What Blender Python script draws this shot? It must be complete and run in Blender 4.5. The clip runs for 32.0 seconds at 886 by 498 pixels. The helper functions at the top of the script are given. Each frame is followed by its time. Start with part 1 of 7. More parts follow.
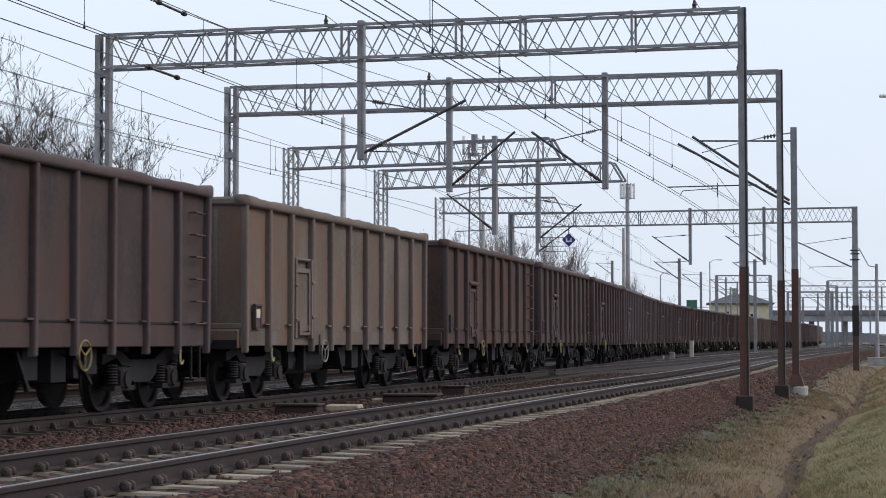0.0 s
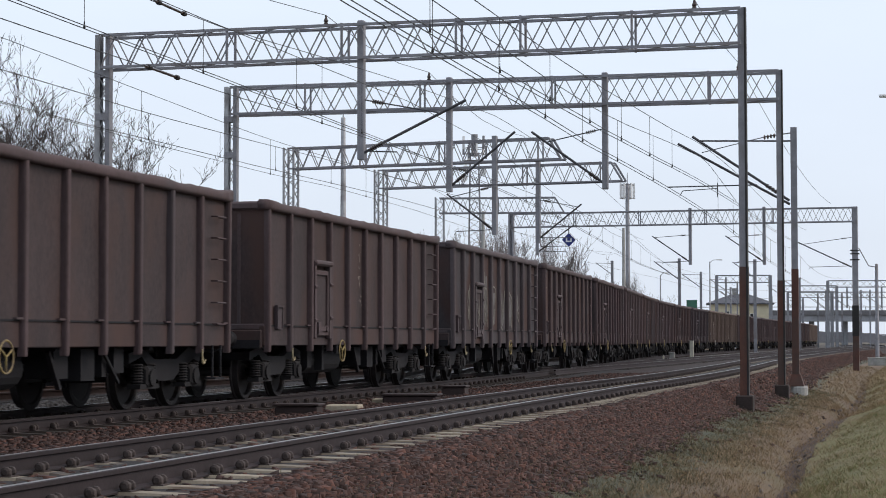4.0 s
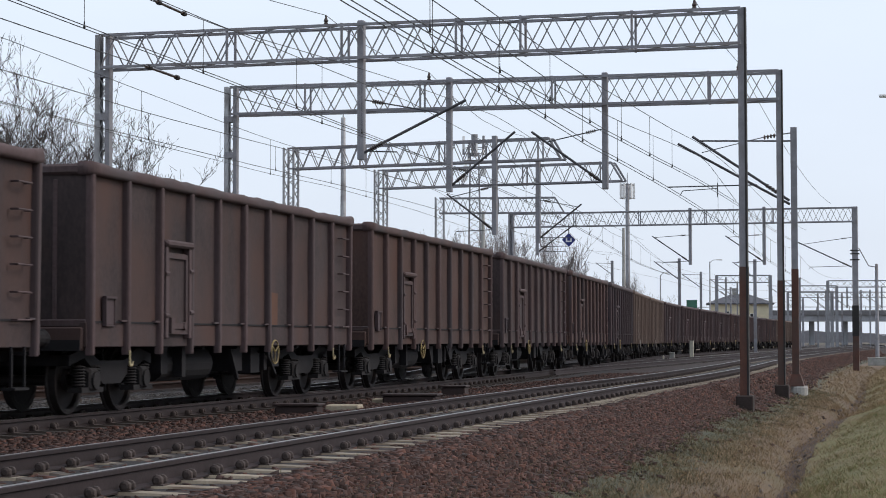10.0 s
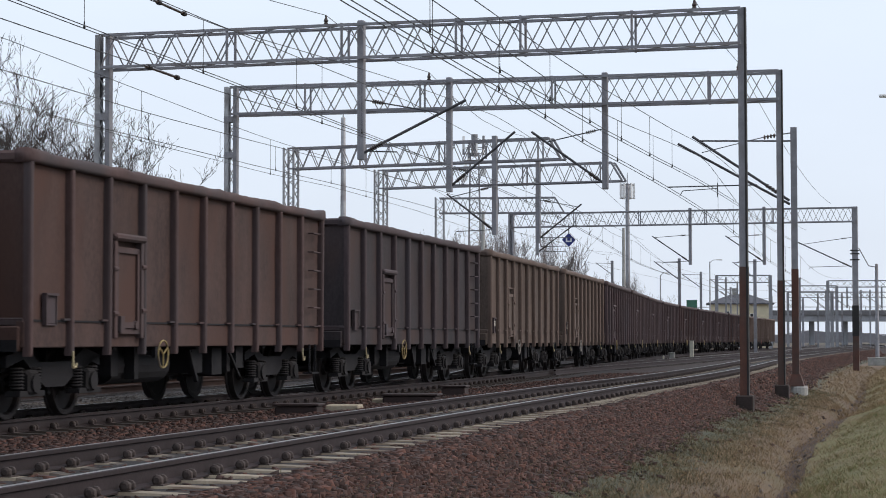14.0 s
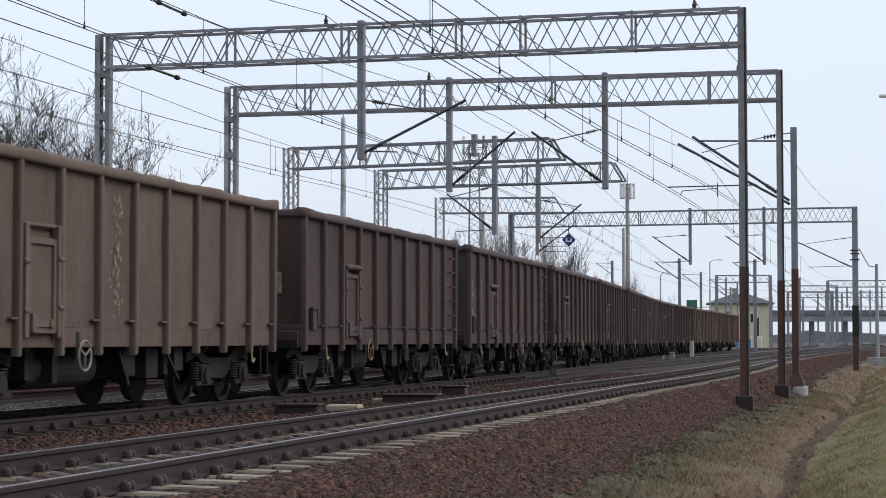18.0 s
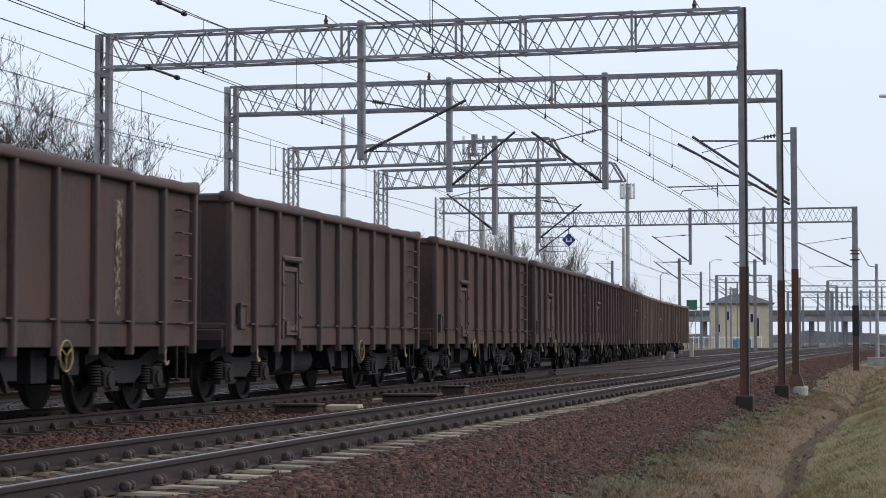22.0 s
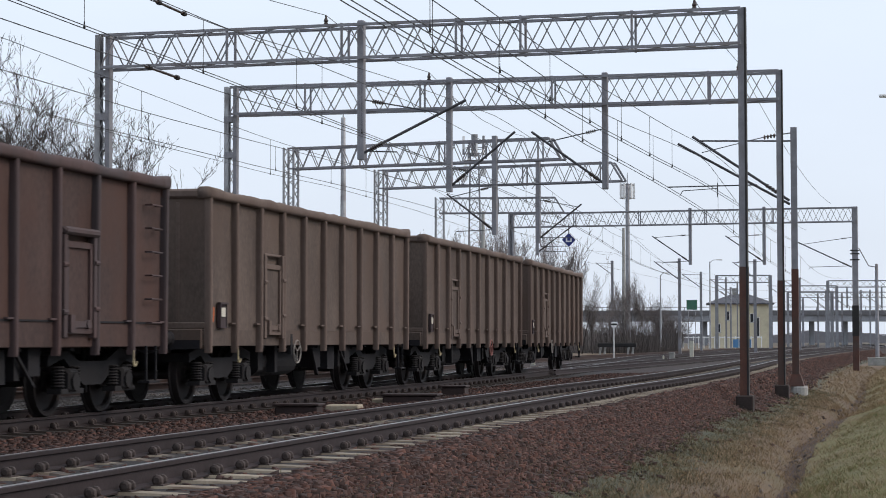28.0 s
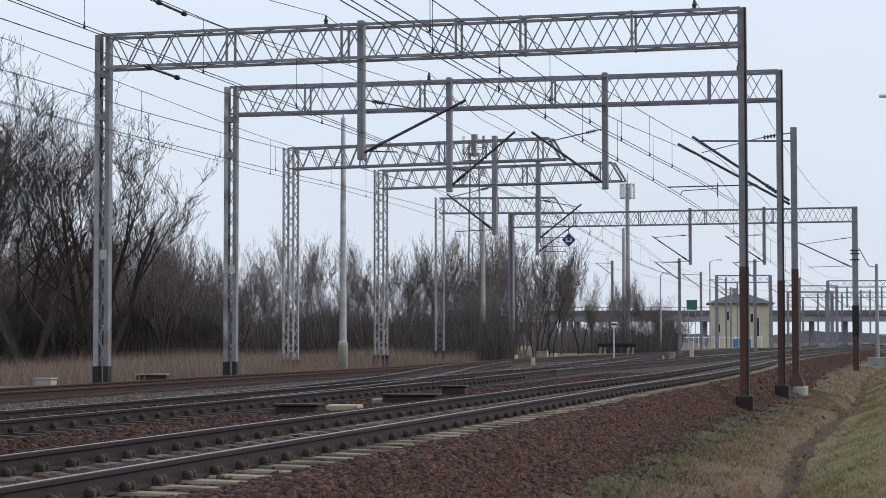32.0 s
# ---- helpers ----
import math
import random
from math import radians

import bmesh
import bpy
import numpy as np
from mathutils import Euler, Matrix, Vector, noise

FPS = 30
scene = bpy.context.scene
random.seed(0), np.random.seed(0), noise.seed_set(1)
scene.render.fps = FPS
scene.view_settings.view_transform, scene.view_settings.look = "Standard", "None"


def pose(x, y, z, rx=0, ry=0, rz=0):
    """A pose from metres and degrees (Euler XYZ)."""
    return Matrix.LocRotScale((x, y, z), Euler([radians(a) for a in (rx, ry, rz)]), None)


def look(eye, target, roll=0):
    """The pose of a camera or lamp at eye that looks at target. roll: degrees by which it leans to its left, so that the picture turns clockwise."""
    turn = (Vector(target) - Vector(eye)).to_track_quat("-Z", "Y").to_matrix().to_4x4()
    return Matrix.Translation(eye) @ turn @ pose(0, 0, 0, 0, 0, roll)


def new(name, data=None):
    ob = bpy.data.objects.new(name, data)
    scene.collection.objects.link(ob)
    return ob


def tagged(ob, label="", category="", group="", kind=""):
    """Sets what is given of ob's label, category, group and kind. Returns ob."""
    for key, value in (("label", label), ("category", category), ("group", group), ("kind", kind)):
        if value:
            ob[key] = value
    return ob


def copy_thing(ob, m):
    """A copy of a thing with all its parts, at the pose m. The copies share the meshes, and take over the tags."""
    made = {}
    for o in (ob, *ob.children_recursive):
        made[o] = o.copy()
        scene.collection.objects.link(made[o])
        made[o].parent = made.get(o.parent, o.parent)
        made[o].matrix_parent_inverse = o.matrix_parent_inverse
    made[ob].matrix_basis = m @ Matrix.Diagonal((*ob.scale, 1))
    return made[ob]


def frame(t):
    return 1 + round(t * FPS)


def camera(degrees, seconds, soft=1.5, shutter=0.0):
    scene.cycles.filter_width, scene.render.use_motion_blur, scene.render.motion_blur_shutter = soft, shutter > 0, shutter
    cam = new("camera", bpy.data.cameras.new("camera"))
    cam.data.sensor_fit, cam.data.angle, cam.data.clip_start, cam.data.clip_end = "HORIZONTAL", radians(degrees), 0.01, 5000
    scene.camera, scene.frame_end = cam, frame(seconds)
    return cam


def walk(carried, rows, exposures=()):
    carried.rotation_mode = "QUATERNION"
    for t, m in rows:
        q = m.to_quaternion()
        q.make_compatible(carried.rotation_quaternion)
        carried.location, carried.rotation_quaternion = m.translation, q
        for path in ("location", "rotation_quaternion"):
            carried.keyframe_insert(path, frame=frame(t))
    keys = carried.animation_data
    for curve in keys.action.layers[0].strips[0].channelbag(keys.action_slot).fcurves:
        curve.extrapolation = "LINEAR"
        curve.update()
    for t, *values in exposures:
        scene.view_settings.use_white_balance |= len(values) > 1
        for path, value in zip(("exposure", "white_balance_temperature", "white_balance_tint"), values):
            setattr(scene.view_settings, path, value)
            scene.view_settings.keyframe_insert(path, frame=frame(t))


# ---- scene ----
# A still camera on a tripod beside a railway, looking along curving tracks.
EYE = (0.0, 0.0, 0.9865)
TILT = 2.614
cam = camera(24.93, 32.0, soft=0.95, shutter=0.15)
STAND = look(EYE, (0.0, 100.0, EYE[2] + 100.0 * math.tan(radians(TILT))), -0.086)
walk(cam, [(0.0, STAND), (32.0, STAND)], exposures=[(0.0, 0.0), (30.9, 0.0), (31.5, -0.08), (32.0, -0.1)])

# ---- sky and light: an even, high overcast ----
SUN_HEIGHT, SUN_TURN = 38.0, 92.0
world = bpy.data.worlds.new("overcast_sky")
scene.world = world
world.use_nodes = True
wn, wl = world.node_tree.nodes, world.node_tree.links
sky = wn.new("ShaderNodeTexSky")
sky.sky_type, sky.sun_disc = "NISHITA", False
sky.sun_elevation, sky.sun_rotation = radians(SUN_HEIGHT), radians(SUN_TURN)
sky.air_density, sky.dust_density = 1.0, 2.0
scale_sky = wn.new("ShaderNodeMix")
scale_sky.data_type, scale_sky.blend_type = "RGBA", "MULTIPLY"
scale_sky.inputs[0].default_value = 1.0
scale_sky.inputs[7].default_value = (0.10, 0.10, 0.10, 1)
wl.new(sky.outputs[0], scale_sky.inputs[6])
geo = wn.new("ShaderNodeTexCoord")
split = wn.new("ShaderNodeSeparateXYZ")
wl.new(geo.outputs["Generated"], split.inputs[0])
cloud = wn.new("ShaderNodeValToRGB")
cloud.color_ramp.elements[0].position, cloud.color_ramp.elements[0].color = 0.0, (0.745, 0.812, 0.928, 1)
cloud.color_ramp.elements[1].position, cloud.color_ramp.elements[1].color = 0.30, (0.785, 0.885, 1.02, 1)
wl.new(split.outputs[2], cloud.inputs[0])
veil = wn.new("ShaderNodeMix")
veil.data_type = "RGBA"
veil.inputs[0].default_value = 0.9
wl.new(scale_sky.outputs[2], veil.inputs[6])
puffs = wn.new("ShaderNodeTexNoise")
puffs.inputs["Scale"].default_value, puffs.inputs["Detail"].default_value = 2.2, 5
squash = wn.new("ShaderNodeMapping")
squash.inputs["Scale"].default_value = (1, 1, 3.5)
wl.new(geo.outputs["Generated"], squash.inputs[0])
wl.new(squash.outputs[0], puffs.inputs["Vector"])
puff_range = wn.new("ShaderNodeMapRange")
puff_range.inputs[1].default_value, puff_range.inputs[2].default_value = 0.3, 0.7
puff_range.inputs[3].default_value, puff_range.inputs[4].default_value = 0.94, 1.06
wl.new(puffs.outputs[0], puff_range.inputs[0])
mottle = wn.new("ShaderNodeVectorMath")
mottle.operation = "SCALE"
wl.new(cloud.outputs[0], mottle.inputs[0])
wl.new(puff_range.outputs[0], mottle.inputs["Scale"])
# the cloud is thinner, and brighter, on the side of the sun and ahead
toward = wn.new("ShaderNodeVectorMath")
toward.operation = "DOT_PRODUCT"
toward.inputs[1].default_value = (0.64, 0.77, 0.0)
wl.new(geo.outputs["Generated"], toward.inputs[0])
thick = wn.new("ShaderNodeMapRange")
thick.interpolation_type = "SMOOTHSTEP"
thick.inputs[1].default_value, thick.inputs[2].default_value = -0.9, 0.45
thick.inputs[3].default_value, thick.inputs[4].default_value = 0.91, 1.0
wl.new(toward.outputs["Value"], thick.inputs[0])
shaded = wn.new("ShaderNodeVectorMath")
shaded.operation = "SCALE"
wl.new(mottle.outputs[0], shaded.inputs[0])
wl.new(thick.outputs[0], shaded.inputs["Scale"])
wl.new(shaded.outputs[0], veil.inputs[7])
wl.new(veil.outputs[2], wn["Background"].inputs[0])
wn["Background"].inputs[1].default_value = 1.1

sun = new("sun", bpy.data.lights.new("sun", "SUN"))
sun.data.energy, sun.data.angle, sun.data.color = 1.75, radians(25), (1.0, 0.872, 0.778)
sun.matrix_world = look((0, 0, 0), (-math.sin(radians(SUN_TURN)) * math.cos(radians(SUN_HEIGHT)),
                                    -math.cos(radians(SUN_TURN)) * math.cos(radians(SUN_HEIGHT)), -math.sin(radians(SUN_HEIGHT))))


# ---- materials ----
def surface(name, low, high, rough=0.85, metal=0.0, scale=3.0, fine=40.0, bump=0.15, dirt=None, dirt_scale=0.7, dirt_amount=0.45,
            shade=0.12, streak=1.0):
    """Two tones mixed by coarse and fine noise, a third for stains, a little tint from piece to piece, and relief."""
    m = bpy.data.materials.new(name)
    m.use_nodes = True
    n, l = m.node_tree.nodes, m.node_tree.links
    bsdf = n["Principled BSDF"]
    at = n.new("ShaderNodeTexCoord")
    stretch = n.new("ShaderNodeMapping")
    stretch.inputs["Scale"].default_value = (1, 1, 1.0 / streak)
    l.new(at.outputs["Object"], stretch.inputs[0])
    info = n.new("ShaderNodeObjectInfo")
    shift = n.new("ShaderNodeVectorMath")
    shift.operation = "MULTIPLY_ADD"
    shift.inputs[1].default_value = (0, 0, 0)
    l.new(stretch.outputs[0], shift.inputs[0])
    offset = n.new("ShaderNodeMath")
    offset.operation = "MULTIPLY"
    offset.inputs[1].default_value = 60.0
    l.new(info.outputs["Random"], offset.inputs[0])
    add = n.new("ShaderNodeVectorMath")
    add.operation = "ADD"
    l.new(stretch.outputs[0], add.inputs[0])
    l.new(offset.outputs[0], add.inputs[1])
    n.remove(shift)
    big, small = n.new("ShaderNodeTexNoise"), n.new("ShaderNodeTexNoise")
    for node, sc, det in ((big, scale, 5), (small, fine, 3)):
        node.inputs["Scale"].default_value, node.inputs["Detail"].default_value = sc, det
        node.inputs["Roughness"].default_value = 0.62
        l.new(add.outputs[0], node.inputs["Vector"])
    mean = n.new("ShaderNodeMath")
    mean.operation = "MULTIPLY_ADD"
    mean.inputs[1].default_value = 0.45
    l.new(small.outputs[0], mean.inputs[0])
    half = n.new("ShaderNodeMath")
    half.operation = "MULTIPLY"
    half.inputs[1].default_value = 0.55
    l.new(big.outputs[0], half.inputs[0])
    l.new(half.outputs[0], mean.inputs[2])
    ramp = n.new("ShaderNodeValToRGB")
    ramp.color_ramp.elements[0].position, ramp.color_ramp.elements[0].color = 0.36, (*low, 1)
    ramp.color_ramp.elements[1].position, ramp.color_ramp.elements[1].color = 0.64, (*high, 1)
    l.new(mean.outputs[0], ramp.inputs[0])
    out = ramp.outputs[0]
    if dirt:
        spots = n.new("ShaderNodeTexNoise")
        spots.inputs["Scale"].default_value, spots.inputs["Detail"].default_value = dirt_scale, 7
        l.new(add.outputs[0], spots.inputs["Vector"])
        cut = n.new("ShaderNodeValToRGB")
        cut.color_ramp.elements[0].position = 1.0 - dirt_amount - 0.1
        cut.color_ramp.elements[1].position = 1.0 - dirt_amount + 0.12
        l.new(spots.outputs[0], cut.inputs[0])
        stain = n.new("ShaderNodeMix")
        stain.data_type = "RGBA"
        l.new(cut.outputs[0], stain.inputs[0])
        l.new(out, stain.inputs[6])
        stain.inputs[7].default_value = (*dirt, 1)
        out = stain.outputs[2]
    tint = n.new("ShaderNodeMapRange")
    tint.inputs[3].default_value, tint.inputs[4].default_value = 1.0 - shade, 1.0 + shade
    l.new(info.outputs["Random"], tint.inputs[0])
    mul = n.new("ShaderNodeVectorMath")
    mul.operation = "SCALE"
    l.new(out, mul.inputs[0])
    l.new(tint.outputs[0], mul.inputs["Scale"])
    l.new(mul.outputs[0], bsdf.inputs["Base Color"])
    bsdf.inputs["Roughness"].default_value, bsdf.inputs["Metallic"].default_value = rough, metal
    if bump:
        b = n.new("ShaderNodeBump")
        b.inputs["Strength"].default_value, b.inputs["Distance"].default_value = bump, 0.02
        l.new(mean.outputs[0], b.inputs["Height"])
        l.new(b.outputs[0], bsdf.inputs["Normal"])
    return m


def island_surface(name, tones, rough=0.9, fine=30.0):
    """Loose stuff: a tone for each stone or blade, from a list of colours."""
    m = bpy.data.materials.new(name)
    m.use_nodes = True
    n, l = m.node_tree.nodes, m.node_tree.links
    bsdf = n["Principled BSDF"]
    g = n.new("ShaderNodeNewGeometry")
    ramp = n.new("ShaderNodeValToRGB")
    e = ramp.color_ramp.elements
    e[0].color, e[0].position = (*tones[0], 1), 0.0
    e[1].color, e[1].position = (*tones[-1], 1), 1.0
    for i, c in enumerate(tones[1:-1]):
        e.new((i + 1) / (len(tones) - 1)).color = (*c, 1)
    l.new(g.outputs["Random Per Island"], ramp.inputs[0])
    grain = n.new("ShaderNodeTexNoise")
    grain.inputs["Scale"].default_value = fine
    at = n.new("ShaderNodeTexCoord")
    l.new(at.outputs["Object"], grain.inputs["Vector"])
    r = n.new("ShaderNodeMapRange")
    r.inputs[3].default_value, r.inputs[4].default_value = 0.7, 1.3
    l.new(grain.outputs[0], r.inputs[0])
    mul = n.new("ShaderNodeVectorMath")
    mul.operation = "SCALE"
    l.new(ramp.outputs[0], mul.inputs[0])
    l.new(r.outputs[0], mul.inputs["Scale"])
    l.new(mul.outputs[0], bsdf.inputs["Base Color"])
    bsdf.inputs["Roughness"].default_value = rough
    return m


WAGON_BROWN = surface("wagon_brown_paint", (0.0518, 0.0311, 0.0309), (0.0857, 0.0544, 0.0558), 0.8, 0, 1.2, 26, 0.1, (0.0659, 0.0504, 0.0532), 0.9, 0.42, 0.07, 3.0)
WAGON_DARK = surface("wagon_dark_paint", (0.0408, 0.0266, 0.0291), (0.0679, 0.0456, 0.0487), 0.82, 0, 1.2, 26, 0.1, (0.0561, 0.0446, 0.0499), 0.9, 0.42, 0.07, 3.0)
WAGON_RUST = surface("wagon_rust_paint", (0.0578, 0.0317, 0.0292), (0.0874, 0.0530, 0.0506), 0.85, 0, 1.4, 26, 0.12, (0.0525, 0.0412, 0.0443), 0.8, 0.45, 0.07, 3.0)
WAGON_TAN = surface("wagon_tan_paint", (0.1105, 0.0818, 0.0716), (0.1555, 0.1230, 0.1101), 0.85, 0, 1.1, 26, 0.1, (0.1003, 0.0692, 0.0609), 0.8, 0.38, 0.06, 3.0)
WAGON_UMBER = surface("wagon_umber_paint", (0.0993, 0.0670, 0.0541), (0.1424, 0.1012, 0.0836), 0.85, 0, 1.1, 26, 0.1, (0.0893, 0.0569, 0.0448), 0.8, 0.38, 0.06, 3.0)
WAGON_GREY = surface("wagon_grey_paint", (0.0667, 0.0505, 0.0533), (0.0989, 0.0772, 0.0820), 0.85, 0, 1.1, 26, 0.1, (0.0607, 0.0426, 0.0436), 0.8, 0.38, 0.06, 3.0)
# plates: the frame paints again, rustier, with the bays' shade put into darker tones
WAGON_PLATE = surface("wagon_brown_plates_shaded", (0.0204, 0.0123, 0.0129), (0.0571, 0.0362, 0.0358), 0.8, 0, 1.2, 26, 0.1, (0.0584, 0.0279, 0.0219), 1.0, 0.45, 0.08, 2.2)
PLATE_DARK = surface("wagon_dark_plates_shaded", (0.0144, 0.0106, 0.0130), (0.0407, 0.0305, 0.0337), 0.82, 0, 1.2, 26, 0.1, (0.0466, 0.0248, 0.0213), 1.0, 0.45, 0.08, 2.2)
PLATE_RUST = surface("wagon_rust_plates_shaded", (0.0297, 0.0153, 0.0131), (0.0762, 0.0423, 0.0353), 0.85, 0, 1.4, 26, 0.12, (0.0630, 0.0275, 0.0194), 1.0, 0.45, 0.08, 2.2)
PLATE_TAN = surface("wagon_tan_plates_shaded", (0.0634, 0.0498, 0.0446), (0.1512, 0.1246, 0.1068), 0.85, 0, 1.1, 26, 0.1, (0.1311, 0.0761, 0.0531), 1.0, 0.45, 0.08, 2.2)
PLATE_UMBER = surface("wagon_umber_plates_shaded", (0.0508, 0.0352, 0.0295), (0.1233, 0.0885, 0.0710), 0.85, 0, 1.1, 26, 0.1, (0.0913, 0.0581, 0.0441), 1.0, 0.40, 0.08, 2.2)
PLATE_GREY = surface("wagon_grey_plates_shaded", (0.0240, 0.0193, 0.0223), (0.0606, 0.0492, 0.0530), 0.85, 0, 1.1, 26, 0.1, (0.0511, 0.0225, 0.0174), 1.0, 0.45, 0.08, 2.2)
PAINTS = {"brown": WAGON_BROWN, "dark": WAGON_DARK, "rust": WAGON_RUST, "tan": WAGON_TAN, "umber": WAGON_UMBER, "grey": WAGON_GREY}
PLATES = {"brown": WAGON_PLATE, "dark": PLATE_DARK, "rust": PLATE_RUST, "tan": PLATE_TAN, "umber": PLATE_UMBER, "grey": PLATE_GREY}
HOOK_PAINT = surface("worn_hook_paint", (0.24, 0.19, 0.10), (0.36, 0.31, 0.19), 0.7, 0, 5, 60, 0.1, (0.12, 0.09, 0.06), 6, 0.4)
PALE_WORN = surface("worn_pale_paint", (0.20, 0.18, 0.16), (0.34, 0.31, 0.28), 0.75, 0, 5, 60, 0.1, (0.10, 0.08, 0.07), 6, 0.4)
# undergear, axle and wheel tones lie near black, far below the body paint
UNDERGEAR = surface("undergear_near_black", (0.0040, 0.0032, 0.0044), (0.0101, 0.0084, 0.0115), 0.85, 0.1, 3, 40, 0.2)
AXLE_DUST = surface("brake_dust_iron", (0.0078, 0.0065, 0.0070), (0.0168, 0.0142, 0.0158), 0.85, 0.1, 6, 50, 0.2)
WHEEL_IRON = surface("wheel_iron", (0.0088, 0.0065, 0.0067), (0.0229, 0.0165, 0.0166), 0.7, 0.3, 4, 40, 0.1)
YELLOW = surface("worn_yellow_paint", (0.20, 0.14, 0.05), (0.34, 0.26, 0.10), 0.7, 0, 5, 60, 0.1, (0.10, 0.07, 0.05), 6, 0.45)
PINK_RED = surface("faded_red_paint", (0.22, 0.07, 0.06), (0.32, 0.13, 0.11), 0.7, 0, 5, 60, 0.1)
PALE_PAINT = surface("pale_paint", (0.45, 0.43, 0.36), (0.60, 0.57, 0.48), 0.7, 0, 5, 60, 0.1)
GALV = surface("galvanised_steel", (0.2880, 0.2880, 0.3000), (0.4320, 0.4320, 0.4500), 0.6, 0.35, 4, 60, 0.05, (0.1800, 0.1680, 0.1680), 1.2, 0.4, 0.08)
GREY_PAINT = surface("grey_mast_paint", (0.1812, 0.1783, 0.1958), (0.2900, 0.2857, 0.3117), 0.65, 0.1, 3, 50, 0.05, (0.1740, 0.1421, 0.1276), 1.0, 0.35, 0.08)
MAST_RUST = surface("rusting_mast_foot", (0.074, 0.032, 0.024), (0.125, 0.053, 0.037), 0.85, 0, 3, 40, 0.15, (0.0770, 0.0500, 0.0432), 1.2, 0.48)
BLACK_TAR = surface("black_tar_paint", (0.012, 0.011, 0.011), (0.028, 0.025, 0.024), 0.75, 0, 4, 50, 0.1)
CONCRETE = surface("weathered_concrete", (0.26, 0.255, 0.24), (0.40, 0.39, 0.37), 0.9, 0, 3, 50, 0.15, (0.18, 0.17, 0.15), 1.2, 0.4, 0.08)
CONCRETE_DARK = surface("dirty_concrete", (0.05, 0.042, 0.038), (0.10, 0.085, 0.075), 0.92, 0, 4, 50, 0.2)
SLEEPER = surface("concrete_sleeper", (0.2021, 0.1658, 0.1218), (0.3010, 0.2516, 0.1890), 0.9, 0, 3, 60, 0.15, (0.1049, 0.0688, 0.0481), 2.0, 0.45, 0.15)
SLEEPER_MIDDLE = surface("dark_sleeper_middle", (0.060, 0.047, 0.036), (0.13, 0.10, 0.075), 0.85, 0, 3, 60, 0.15, (0.040, 0.031, 0.026), 2.0, 0.5, 0.15)
SLEEPER_WOOD = surface("tarred_wooden_sleeper", (0.0175, 0.0125, 0.0104), (0.0425, 0.0310, 0.0260), 0.9, 0, 3, 60, 0.3)
RAIL_SIDE = surface("rail_flank_rust", (0.0166, 0.0106, 0.0110), (0.0319, 0.0205, 0.0220), 0.8, 0.2, 6, 50, 0.1)
FASTENER = surface("rusty_fastener", (0.040, 0.029, 0.026), (0.068, 0.050, 0.045), 0.85, 0.1, 6, 50, 0.1)
RAIL_RUST = surface("rusty_rail", (0.030, 0.015, 0.011), (0.052, 0.026, 0.019), 0.85, 0.1, 6, 50, 0.1)
RAIL_TOP = surface("polished_rail_head", (0.22, 0.205, 0.20), (0.32, 0.30, 0.29), 0.36, 0.85, 8, 80, 0.02)
RAIL_DULL = surface("dull_rail_head", (0.16, 0.15, 0.15), (0.24, 0.22, 0.22), 0.45, 0.7, 8, 80, 0.02)
WIRE = surface("copper_wire_dull", (0.035, 0.035, 0.038), (0.06, 0.06, 0.065), 0.6, 0.3, 5, 50, 0)
INSULATOR = surface("brown_insulator", (0.03, 0.015, 0.012), (0.05, 0.03, 0.022), 0.3, 0, 5, 50, 0)
TIMBER = surface("pale_timber", (0.2880, 0.2400, 0.1716), (0.4000, 0.3440, 0.2574), 0.85, 0, 4, 50, 0.15)


